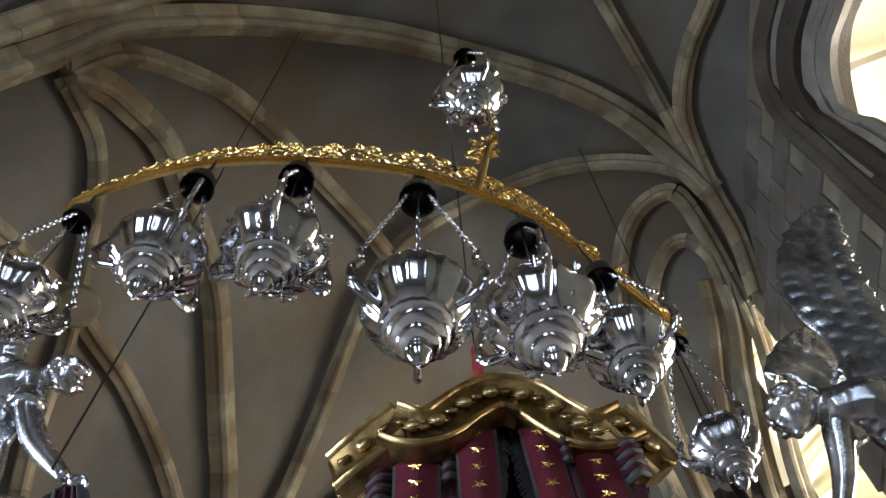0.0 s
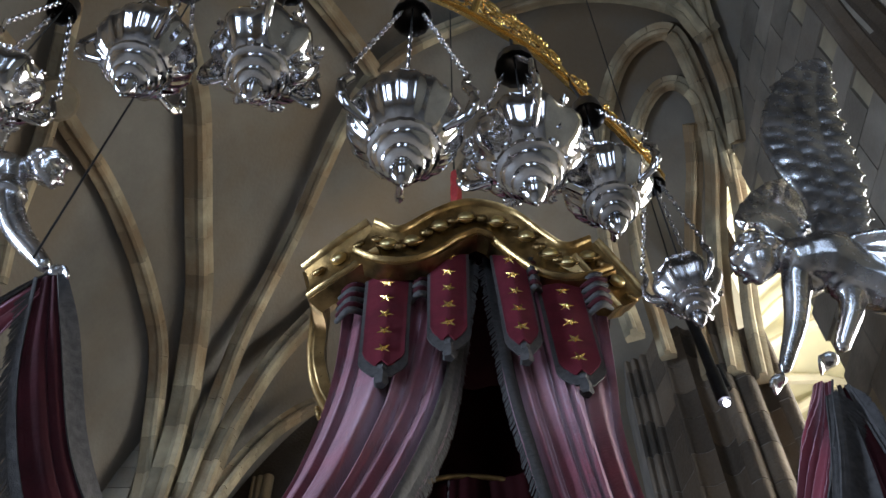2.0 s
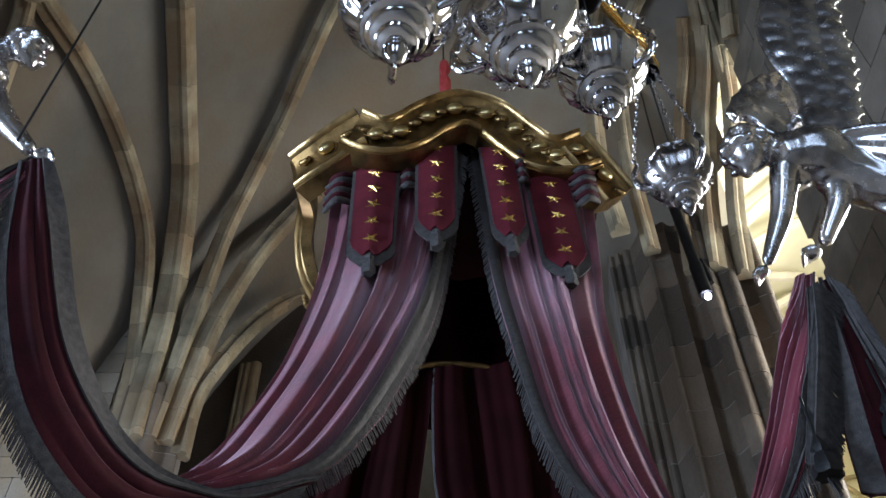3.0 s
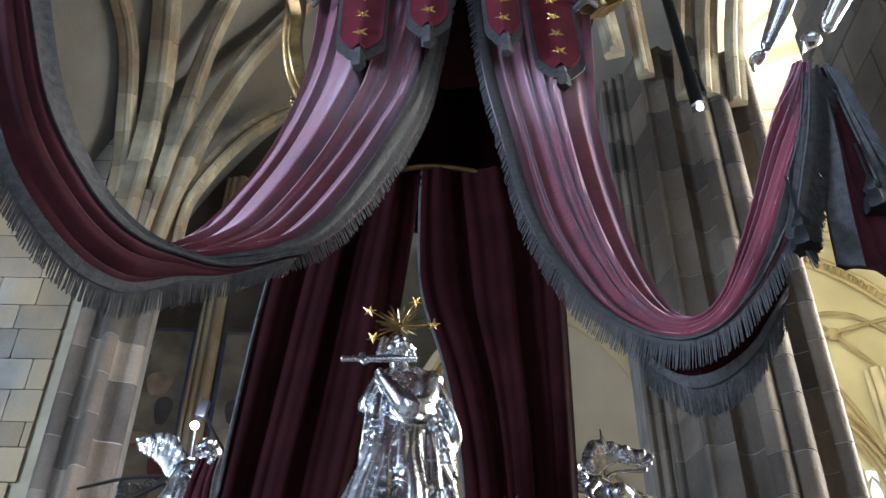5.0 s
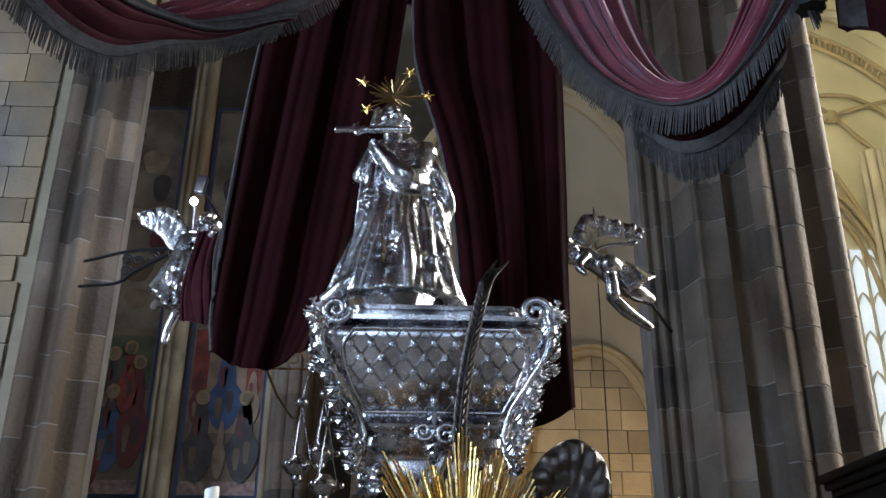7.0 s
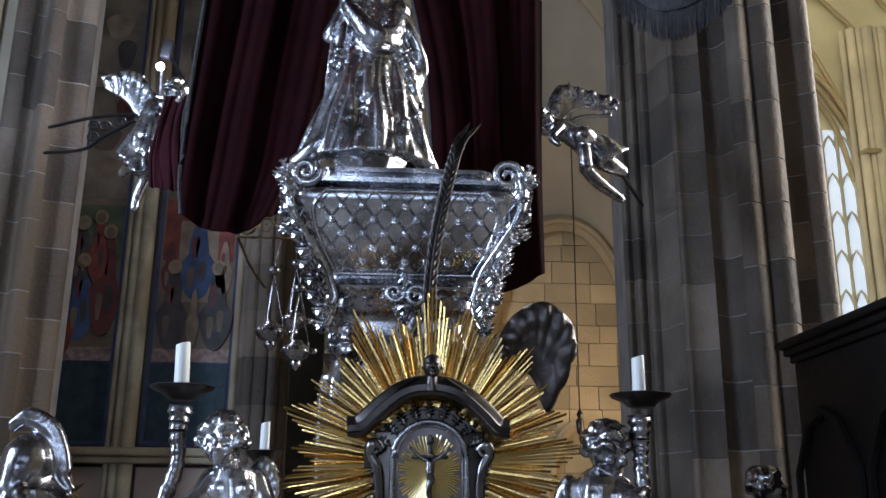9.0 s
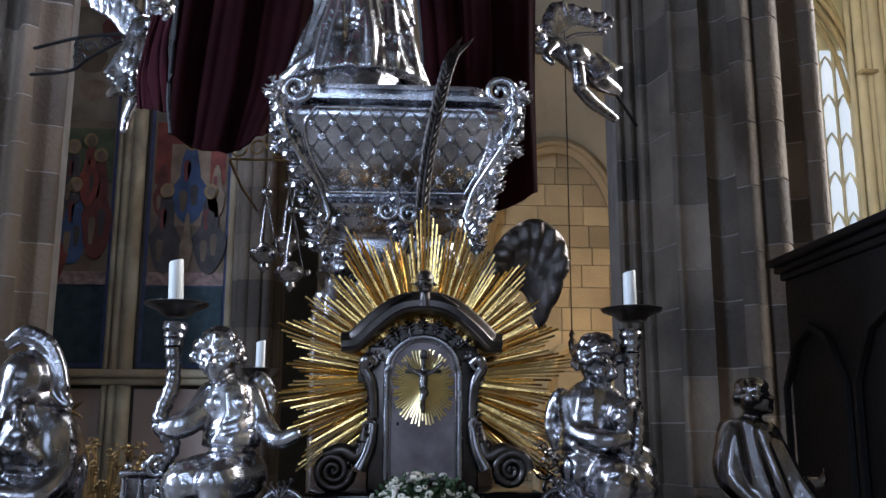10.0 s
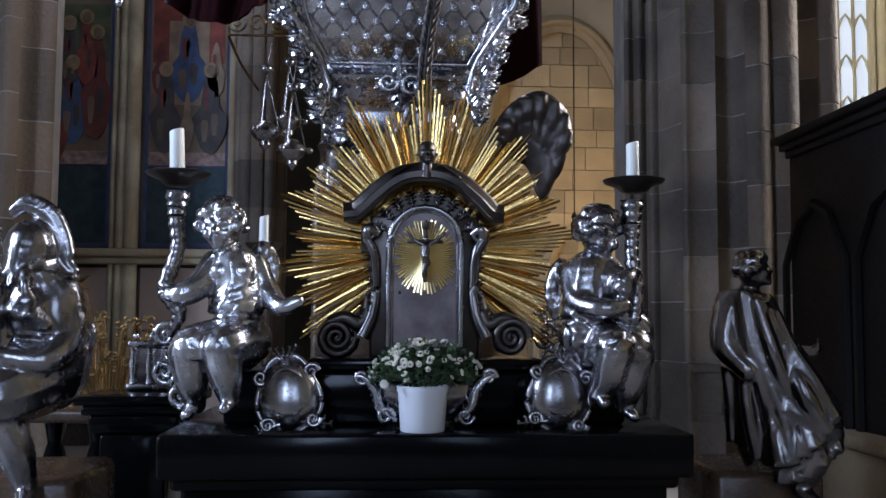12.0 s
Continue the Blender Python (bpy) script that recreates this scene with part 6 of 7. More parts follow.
for sx in (-1, 1):
    bm = bmesh.new()
    tube(bm, [(sx * 0.20, -0.02, 0.52), (sx * 0.235, -0.035, 0.54), (sx * 0.245, -0.03, 0.50), (sx * 0.215, -0.03, 0.44), (sx * 0.205, -0.02, 0.30), (sx * 0.22, -0.025, 0.18), (sx * 0.26, -0.03, 0.09)], [0.02, 0.026, 0.024, 0.024, 0.022, 0.026, 0.03], 8, 34)
    volute(bm, (sx * 0.228, -0.035, 0.525), 0.036, 1.5, 0, -sx, "y", 0.012)
    for k in range(6):
        acanthus(bm, (sx * 0.215, -0.03, 0.46 - 0.055 * k), (sx * 0.235, -0.05, 0.42 - 0.055 * k), 0.022, 0.012, 3)
    part("side_scroll", bm, SILVER_SMOKED, tab, "scrolled pilaster with leaves")
    bm = bmesh.new()
    volute(bm, (sx * 0.365, -0.03, 0.088), 0.078, 2.2, 0, sx, "y", 0.022)
    tube(bm, [(sx * 0.40, -0.02, 0.15), (sx * 0.33, -0.02, 0.17), (sx * 0.27, -0.02, 0.14), (sx * 0.24, -0.01, 0.20), (sx * 0.23, 0.0, 0.28)], [0.024, 0.03, 0.032, 0.03, 0.016], 8, 24)
    box(bm, (sx * 0.36, 0.06, 0.085), (0.13, 0.12, 0.14), bevel=0.05)
    for k in range(3):
        acanthus(bm, (sx * (0.25 + 0.03 * k), -0.03, 0.10), (sx * (0.23 + 0.03 * k), -0.05, 0.24 - 0.03 * k), 0.03, 0.015, 4)
    part("base_volute", bm, SILVER_DARK, tab, "large dark spiral volute")
for k in range(9):
    q = radians(18 + 18 * k)
    c, d = math.cos(q), math.sin(q)
    bm = bmesh.new()
    acanthus(bm, (0.168 * c, -0.02, 0.483 + 0.168 * d), (0.228 * c, -0.04, 0.483 + 0.222 * d), 0.030, 0.016, 4)
    part("leaf", bm, SILVER_SMOKED, tab, "chased leaf over the door arch")
bm = bmesh.new()
head(bm, (0.005, -0.05, 0.90), 0.042, (0, -1, -0.1), 8, 2, hair=False)
ball(bm, (0.005, -0.04, 0.915), (0.04, 0.042, 0.042))
tube(bm, [(0.005, -0.04, 0.87), (0.005, -0.035, 0.80)], [0.02, 0.034], 8)
for sx in (-1, 1):
    for k in range(6):
        tube(bm, [(sx * 0.03, -0.03, 0.835), (sx * (0.07 + 0.012 * k), -0.04, 0.85 - 0.008 * k), (sx * (0.10 + 0.01 * k), -0.04, 0.815 - 0.005 * k)], [0.012, 0.014, 0.004], 6, 8, 0.6)
bmesh.ops.translate(bm, verts=bm.verts, vec=(0, 0, -0.04))
part("finial", bm, SILVER_DARK, tab, "dark winged finial")

sunburst = thing("sunburst", (-0.01, 3.86, 1.84), "large gilt sunburst of slender rays behind the tabernacle", "sunburst")
bm = bmesh.new()
box(bm, (0.5, 0, 0), (1, 1, 1))
for v in bm.verts:
    if v.co.x > 0.5:
        v.co.y *= 0.7
        v.co.z *= 0.55
ray_mesh = mesh_of(bm, GOLD, False)
rnd = random.Random(11)
CL = 19
for c in range(CL):
    mid = -36 + 252 * c / (CL - 1)
    longest = 0.645 + 0.05 * math.sin(c * 2.4) + (0.06 if c in (9, 0, 18) else 0)
    if 60 < mid < 120:
        longest += 0.06
    for k in range(-4, 5):
        a = radians(mid + 1.6 * k + rnd.uniform(-0.35, 0.35))
        ln = longest * (1 - 0.042 * abs(k) - 0.02 * rnd.random())
        m = pose(0.12 * math.cos(a), -0.012 * (k % 2) + rnd.uniform(-0.012, 0.012), 0.12 * math.sin(a), rnd.uniform(-30, 30), -math.degrees(a), 0)
        m = Matrix.Translation((0.12 * math.cos(a), 0.008 * (k % 2) + rnd.uniform(-0.014, 0.014), 0.12 * math.sin(a))) @ Matrix.Rotation(-a, 4, "Y") @ Matrix.Rotation(rnd.uniform(-0.6, 0.6), 4, "X")
        piece("ray", ray_mesh, m @ Matrix.Diagonal((ln - 0.12, 0.012, 0.013, 1)), sunburst)
bm = bmesh.new()
lathe(bm, [(0.30, -0.01), (0.31, 0.0), (0.25, 0.02), (0.1, 0.025)], 36, pose(0, 0.03, 0, 90))
part("backing", bm, GILT_WOOD, sunburst, "gilt backing disc")

# ---- flowers in a white pot ----
pot = thing("flower_pot", (-0.035, 3.50, 1.10), "white glazed flower pot with cream chrysanthemums on the altar", "flower pot")
bm = bmesh.new()
lathe(bm, [(0.082, 0), (0.086, 0.003), (0.097, 0.15), (0.101, 0.155), (0.102, 0.175), (0.097, 0.178), (0.09, 0.165), (0.0, 0.15)], 40)
part("pot", bm, POT_WHITE, pot)
rnd = random.Random(5)
bm = bmesh.new()
flowers = []
for k in range(1100):
    a, b, r = rnd.uniform(0, 2 * math.pi), math.acos(rnd.uniform(-0.15, 1)), rnd.uniform(0.55, 1.0)
    bumpy = 1 + 0.16 * math.sin(3 * a + 1) * math.sin(2 * b)
    p = Vector((0.215 * r * bumpy * math.sin(b) * math.cos(a), 0.13 * r * bumpy * math.sin(b) * math.sin(a), 0.21 + 0.135 * r * bumpy * math.cos(b)))
    if p.z < 0.15:
        continue
    d = (p - Vector((0, 0, 0.17))).normalized()
    d = (d + Vector((rnd.uniform(-1, 1), rnd.uniform(-1, 1), rnd.uniform(-1, 1))) * 0.8).normalized()
    s = d.cross(Vector((rnd.uniform(-1, 1), rnd.uniform(-1, 1), 1))).normalized()
    ln, w = rnd.uniform(0.018, 0.034), rnd.uniform(0.006, 0.011)
    n = d.cross(s) * 0.006
    vs = [bm.verts.new(q) for q in (p, p + d * ln * 0.35 + s * w + n, p + d * ln * 0.7 + s * w * 0.7, p + d * ln, p + d * ln * 0.7 - s * w * 0.7, p + d * ln * 0.35 - s * w + n)]
    bm.faces.new(vs)
    if r > 0.86 and len(flowers) < 75 and (p.z > 0.25 or rnd.random() < 0.35) and p.y < 0.05:
        flowers.append((p + d * 0.008, d))
tagged(part("foliage", bm, LEAF, pot, "dense dark green leaves", False), kind="stuff")
bm = bmesh.new()
for k in range(11):
    q = 2 * math.pi * k / 11
    for ring_, (rr, up) in enumerate(((0.016, 0.002), (0.010, 0.006))):
        ball(bm, (rr * 0.6 * math.cos(q + ring_), rr * 0.6 * math.sin(q + ring_), up), (0.008, 0.0035, 0.003), (0, -30, math.degrees(q + ring_)), 6, 4)
ball(bm, (0, 0, 0.005), 0.005, u=6, v=4)
bloom = mesh_of(bm, PETAL)
for p, d in flowers:
    s = rnd.uniform(0.65, 1.15)
    piece("flower", bloom, Matrix.Translation(p) @ Vector((d.x, d.y, d.z + 0.4)).to_track_quat("Z", "Y").to_matrix().to_4x4() @ Matrix.Diagonal((s, s, s, 1)), pot)
bm = bmesh.new()
for k in range(14):
    a = 2 * math.pi * k / 14
    tube(bm, [(0.03 * math.cos(a), 0.03 * math.sin(a), 0.15), (0.11 * math.cos(a), 0.08 * math.sin(a), 0.24)], 0.003, 5)
part("stems", bm, LEAF, pot)

# silver jardiniere behind the pot
jar = thing("jardiniere", (-0.02, 3.61, 1.10), "low silver jardiniere with two scrolled handles on the altar", "jardiniere")
bm = bmesh.new()
lathe(bm, [(0.14, 0), (0.15, 0.012), (0.10, 0.03), (0.13, 0.06), (0.19, 0.12), (0.20, 0.17), (0.185, 0.18)], 30, Matrix.Diagonal((1, 0.35, 1, 1)), 0.04, 12)
part("bowl", bm, SILVER_DULL, jar)
for sx in (-1, 1):
    bm = bmesh.new()
    tube(bm, [(sx * 0.12, -0.03, 0.03), (sx * 0.18, -0.04, 0.08), (sx * 0.20, -0.04, 0.15), (sx * 0.245, -0.04, 0.20), (sx * 0.285, -0.04, 0.21)], [0.018, 0.022, 0.02, 0.018, 0.012], 8, 20)
    volute(bm, (sx * 0.255, -0.045, 0.205), 0.032, 1.5, 0, sx, "y", 0.011)
    volute(bm, (sx * 0.16, -0.05, 0.05), 0.035, 1.4, 0, -sx, "y", 0.012)
    acanthus(bm, (sx * 0.15, -0.045, 0.06), (sx * 0.22, -0.06, 0.17), 0.035, 0.015, 4)
    part("handle", bm, SILVER, jar, "bright silver scroll handle")
# shell-edged shields
for x, turn, mat in ((-0.545, -8, SILVER_DULL), (0.50, 8, SILVER_DULL)):
    ob = thing("cartouche", (x, 3.53, 1.10), "dull silver rococo shield with scrolled rim leaning on the step", "cartouche", "cartouches")
    ob.rotation_euler = (radians(-12), radians(turn), 0)
    bm = bmesh.new()
    ball(bm, (0, 0.035, 0.145), (0.125, 0.075, 0.15), u=24, v=16)
    part("shield", bm, mat, ob)
    bm = bmesh.new()
    rim = [(0.122 * math.sin(q) * (1 + 0.12 * math.cos(3 * q)), 0.02, 0.145 + 0.155 * math.cos(q)) for q in (2 * math.pi * k / 36 for k in range(37))]
    tube(bm, rim, 0.012, 8)
    for sx in (-1, 1):
        volute(bm, (sx * 0.10, 0.0, 0.22), 0.032, 1.5, 0, sx, "y", 0.012)
        volute(bm, (sx * 0.09, 0.0, 0.03), 0.03, 1.5, 0, -sx, "y", 0.012)
        acanthus(bm, (sx * 0.04, 0.0, 0.03), (sx * 0.16, -0.02, 0.0), 0.035, 0.01, 4)
    for k in range(5):
        acanthus(bm, (0, -0.005, 0.26), (-0.06 + 0.03 * k, -0.02, 0.33), 0.02, 0.01, 3)
    part("rim", bm, mat, ob, "scrolled silver rim")
    bm = bmesh.new()
    tube(bm, [(0.075 * math.sin(q), -0.034 + 0.02 * abs(math.sin(q)), 0.145 + 0.095 * math.cos(q)) for q in (2 * math.pi * k / 28 for k in range(29))], 0.006, 6)
    part("inner_rim", bm, mat, ob)

# ---- lamps on a gilt hoop ----
HOOP = [(-1.50, 0.64, 4.88), (-1.42, 0.61, 4.9), (-1.11, 0.55, 4.9), (-0.76, 0.56, 4.9), (-0.32, 0.66, 4.9), (-0.02, 0.82, 4.9), (0.16, 0.96, 4.9), (0.53, 1.35, 4.9), (0.58, 1.42, 4.89)]
hoop = thing("lamp_hoop", (-0.32, 0.66, 4.9), "gilt openwork hoop with scrolls that carries the hanging silver lamps", "lamp hoop")
hp = [Vector(p) - hoop.location for p in smooth_path(HOOP, 81)]
bm = bmesh.new()
sweep(bm, hp, [(0.012, -0.006), (0.012, 0.006), (-0.012, 0.006), (-0.012, -0.006)], lambda s, t: Vector((0, 0, 1)))
sweep(bm, [p + Vector((0, 0, 0.018)) for p in hp], [(0.004, -0.014), (0.004, 0.014), (-0.004, 0.014), (-0.004, -0.014)], lambda s, t: Vector((0, 0, 1)))
part("band", bm, GOLD, hoop)
for k in range(3, 77, 3):
    bm = bmesh.new()
    p, t = hp[k], (hp[k + 1] - hp[k - 1]).normalized()
    near = 1 - min(1.0, abs(k - 46) / 44)
    hgt = 0.06 + 0.19 * near
    f = 1 if (k // 3) % 2 else -1
    for r, cx, cz, turn in ((0.34, -0.2, 0.5, f), (0.26, 0.35, 0.35, -f), (0.2, 0.25, 0.8, f)):
        pts, n = [], 22
        for i in range(n + 1):
            u = i / n
            q = 2 * math.pi * 1.35 * u * turn + (0.5 if turn > 0 else 2.6)
            rr = r * (1 - 0.8 * u) * hgt
            pts.append(p + t * (cx * 0.09 + rr * math.cos(q)) + Vector((0, 0, cz * hgt + rr * math.sin(q))))
        tube(bm, pts, [0.0055 * (1 - 0.4 * i / n) for i in range(n + 1)], 6)
        if i % 2 == 0:
            ball(bm, pts[-1], 0.009, u=8, v=5)
    tube(bm, [p, p + Vector((0, 0, hgt * 0.9)) + t * 0.02 * f], [0.006, 0.003], 6)
    ball(bm, p + Vector((0, 0, hgt)) + t * 0.03 * f, (0.012, 0.012, 0.016), u=8, v=5)
    part("scroll", bm, GOLD, hoop)
bm = bmesh.new()
tube(bm, [hp[46] + Vector((0, 0, 0.02)), hp[46] + Vector((0.06, -0.06, 0.28)), hp[46] + Vector((0.10, -0.03, 0.62)), Vector((-0.085, 0.70, 6.70)) - hoop.location], [0.016, 0.014, 0.012, 0.010], 8, 24)
volute(bm, hp[46] + Vector((0.02, -0.05, 0.26)), 0.06, 1.5, 0, 1, "y", 0.008)
volute(bm, hp[46] + Vector((-0.07, -0.02, 0.22)), 0.05, 1.5, 0, -1, "y", 0.008)
for k in range(6):
    acanthus(bm, hp[46] + Vector((0.05, -0.05, 0.18 + 0.05 * k)), hp[46] + Vector((0.10 if k % 2 else 0.0, -0.06, 0.22 + 0.05 * k)), 0.02, 0.008, 3)
part("strut", bm, GOLD, hoop, "gilt strut with leaf scrolls")
bm = bmesh.new()
tube(bm, [hp[44] + Vector((0, 0, 0.2)), hp[44] + Vector((-0.01, 0.05, 1.0)), hp[44] + Vector((-0.02, 1.4, 11.1))], 0.006, 6, 20)
part("suspension_cord", bm, IRON, hoop, "thin cord up to the vault")


def chain(bm, a, b, link=0.022):
    a, b = Vector(a), Vector(b)
    n = max(4, int((b - a).length / link))
    d = (b - a).normalized()
    s = d.cross(Vector((0.3, 0.5, 0.8))).normalized()
    w = d.cross(s)
    for k in range(n):
        c = a.lerp(b, (k + 0.5) / n)
        o = s if k % 2 else w
        pts = [c + d * link * 0.62 * math.cos(q) + o * link * 0.28 * math.sin(q) for q in (i * math.pi / 4 for i in range(9))]
        tube(bm, pts, link * 0.13, 4)


def lamp(at, tip, cup, r, label, fancy=0.0, lobes=8, turn=0.0, mat=None):
    """A hanging sanctuary lamp: lobed bowl, stepped foot with a drop, three scroll arms and chains, and a cup above."""
    mat = mat or SILVER_LAMP
    ob = thing("hanging_lamp", (*at, cup), label, "hanging lamp", "lamps on the hoop")
    k = (cup - tip) * 0.5
    k = min(k, r * 2.7)
    z0 = tip - cup
    prof = [(0.004, 0.0), (0.03, 0.008), (0.045, 0.03), (0.03, 0.05), (0.14, 0.07), (0.24, 0.12), (0.27, 0.17), (0.20, 0.21), (0.22, 0.225), (0.40, 0.235), (0.45, 0.26), (0.39, 0.28), (0.41, 0.30), (0.58, 0.315), (0.64, 0.345), (0.58, 0.37), (0.60, 0.385), (0.74, 0.40), (0.76, 0.43), (0.5, 0.45)]
    bm = bmesh.new()
    lathe(bm, [(a * r * 0.80, z0 + b * k * 1.0) for a, b in prof], 40, Matrix.Rotation(turn, 4, "Z"), 0.015, lobes * 2)
    part("foot", bm, mat, ob, "stepped silver foot with a drop finial")
    bm = bmesh.new()
    body = [(0.50, 0.42), (0.66, 0.46), (0.84, 0.54), (0.97, 0.64), (1.0, 0.72), (0.93, 0.82), (0.78, 0.90), (0.70, 0.94), (0.74, 0.97), (0.66, 1.0), (0.5, 0.98)]
    lathe(bm, [(a * r, z0 + b * k) for a, b in body], 84, Matrix.Rotation(turn, 4, "Z"), 0.02 + fancy * 0.035, lobes * (1 if fancy else 2))
    bowl = part("bowl", bm, mat, ob, "lobed polished silver bowl")
    if fancy:
        for j in range(lobes):
            q = turn + 2 * math.pi * (j + 0.5) / lobes
            c, s = math.cos(q), math.sin(q)
            bm = bmesh.new()
            acanthus(bm, (0.8 * r * c, 0.8 * r * s, z0 + 0.52 * k), (1.05 * r * c, 1.05 * r * s, z0 + 0.82 * k), r * 0.17, r * 0.1, 4)
            part("relief_leaf", bm, mat, bowl, "chased silver leaf")
            bm = bmesh.new()
            ball(bm, (0.6 * r * c, 0.6 * r * s, z0 + 0.44 * k), r * 0.09, u=8, v=6)
            part("bead", bm, mat, bowl)
    for j in range(3):
        q = turn + 2 * math.pi * j / 3 + 0.5
        c, s = math.cos(q), math.sin(q)
        bm = bmesh.new()
        tube(bm, [(0.72 * r * c, 0.72 * r * s, z0 + 0.5 * k), (1.15 * r * c, 1.15 * r * s, z0 + 0.56 * k), (1.28 * r * c, 1.28 * r * s, z0 + 0.76 * k), (1.12 * r * c, 1.12 * r * s, z0 + 0.95 * k), (1.22 * r * c, 1.22 * r * s, z0 + 1.06 * k)], [r * 0.06, r * 0.08, r * 0.07, r * 0.06, r * 0.04], 8, 18, 1.5)
        ball(bm, (1.26 * r * c, 1.26 * r * s, z0 + 0.62 * k), (r * 0.09, r * 0.09, r * 0.12), u=10, v=7)
        part("arm", bm, mat, ob, "scrolled silver arm")
        bm = bmesh.new()
        chain(bm, (1.18 * r * c, 1.18 * r * s, z0 + 1.05 * k), (0.25 * r * c, 0.25 * r * s, -0.02))
        part("chain", bm, SILVER_DULL, ob, "thin silver chain")
    bm = bmesh.new()
    cr = r * 0.40
    lathe(bm, [(cr * 0.2, 0.07), (cr * 0.5, 0.065), (cr * 0.9, 0.03), (cr * 1.0, -0.02), (cr * 1.05, -0.03), (cr * 0.95, -0.025), (cr * 0.8, 0.02), (cr * 0.3, 0.05), (0.002, 0.052)], 28, Matrix(), 0.02, 14)
    part("cup", bm, SILVER_DARK, ob, "dark smoke cup")
    bm = bmesh.new()
    near = min(smooth_path(HOOP, 161), key=lambda p: (p[0] - at[0]) ** 2 + (p[1] - at[1]) ** 2)
    tube(bm, [(0, 0, 0.05), (near[0] - at[0], near[1] - at[1], near[2] - cup + 0.03) if cup < 5 else (0, 0, 0.14)], 0.006, 6)
    tube(bm, [(0, 0, z0 + 0.95 * k), (0, 0, 0.05)], 0.003, 5)
    part("hook", bm, IRON, ob)
    return ob


PLAIN, RICH = "polished silver hanging lamp with lobed bowl and chains", "richly chased silver hanging lamp with leaf relief and chains"
lamp((-1.40, 0.62), 3.98, 4.74, 0.115, RICH, 1, 7, 0.2)
lamp((-0.98, 0.53), 3.94, 4.68, 0.128, PLAIN, 0, 9, 0.7)
lamp((-0.68, 0.55), 3.93, 4.70, 0.135, RICH, 1, 8, 0.3)
lamp((-0.32, 0.69), 3.76, 4.78, 0.150, PLAIN, 0, 10, 1.2)
lamp((0.005, 0.835), 3.89, 4.70, 0.160, RICH, 0.6, 9, 0.1)
lamp((0.24, 0.99), 3.97, 4.66, 0.130, PLAIN, 0, 9, 0.9)
lamp((0.49, 1.29), 3.93, 4.70, 0.100, RICH, 1, 7, 0.4, SILVER_DULL)
lamp((-0.085, 0.70), 5.62, 6.58, 0.140, PLAIN, 0.4, 8, 0.5)

# spotlights
spot = thing("spotlight", (1.75, 4.7, 8.24), "slim black spotlight hung on a thin cord, lit bluish lamp", "spotlight")
bm = bmesh.new()
tube(bm, [(0, 0, 0.05), (0.055, 0, -1.0)], 0.045, 12)
tube(bm, [(0.055, 0, -1.0), (0.068, 0, -1.33)], 0.055, 12)
tube(bm, [(0.1, 0.0, -0.95), (0.13, 0, -1.2)], 0.03, 8)
tube(bm, [(0.0, 0.0, 0.0), (0.05, 0.05, 2.0), (0.15, 0.2, 8.3)], 0.007, 6)
part("housing", bm, IRON, spot)
bm = bmesh.new()
ball(bm, (0.075, -0.015, -1.36), 0.026, u=14, v=9)
part("bulb", bm, LAMP_ON, spot, "bright bulb")
spot2 = thing("spotlight", (-2.62, 8.6, 6.0), "small spotlight on a rod shining beside the chapel", "spotlight")
bm = bmesh.new()
tube(bm, [(0, 0, 0.0), (0.02, 0, -0.9)], 0.018, 8)
box(bm, (0.04, 0, 0.22), (0.1, 0.1, 0.2), (0, 10, 0), 0.01)
tube(bm, [(0.04, 0, 0.2), (0.06, 1.5, 0.3), (0.5, 2.6, 0.4)], 0.018, 8)
part("rod", bm, IRON, spot2)
bm = bmesh.new()
ball(bm, (0.0, -0.06, 0.0), 0.042, u=14, v=9)
part("bulb", bm, LAMP_ON, spot2, "bright bulb")
bulb = bpy.data.lights.new("spot_bulb", "POINT")
bulb.energy, bulb.color, bulb.shadow_soft_size = 55, (0.85, 0.88, 1.0), 0.06
ob = new("spot_bulb", bulb)
ob.location = (-2.55, 8.35, 5.95)
# iron bracket of the rear angel
bracket = thing("iron_bracket", (-3.4, 8.8, 4.9), "black wrought-iron bracket with curls that carries an angel", "bracket")
bm = bmesh.new()
sh = under(bracket)
for a in ([(-3.71, 8.7, 5.36), (-3.09, 8.2, 5.27), (-2.59, 7.8, 5.14), (-2.25, 7.5, 5.07)], [(-3.72, 8.7, 5.08), (-3.21, 8.3, 4.97), (-2.97, 8.1, 5.02), (-2.55, 7.7, 5.04)]):
    tube(bm, [sh @ Vector(p) for p in a], 0.018, 8, 16)
for p in [(-3.1, 8.2, 5.06), (-2.96, 8.1, 5.13), (-2.76, 7.9, 5.09), (-3.1, 8.2, 5.18)]:
    volute(bm, sh @ Vector(p), 0.06, 1.4, 0, 1, "y", 0.012)
tube(bm, [sh @ Vector(p) for p in [(-3.16, 8.3, 4.98), (-3.13, 8.2, 5.27)]], 0.014, 8)
part("frame", bm, IRON, bracket)

arm = thing("iron_bracket", (1.9, 8.0, 4.75), "short black iron bracket that carries an angel on the pier", "bracket")
bm = bmesh.new()
tube(bm, [(-0.3, -0.6, 0.02), (0.1, 0.1, 0.05), (0.55, 1.0, 0.05)], 0.02, 8, 12)
part("rod", bm, IRON, arm)
drape("curtain_fall", [(-2.18, 7.22, 5.06), (-2.22, 7.22, 4.8), (-2.26, 7.2, 4.5), (-2.24, 7.2, 4.22)], [(-1.98, 7.2, 5.06), (-1.99, 7.18, 4.8), (-1.96, 7.18, 4.5), (-1.92, 7.18, 4.16)], 4, 0.035, "mauve-red gathered fall of cloth held by the rear angel", VELVET_DIM, 31, 0.06)
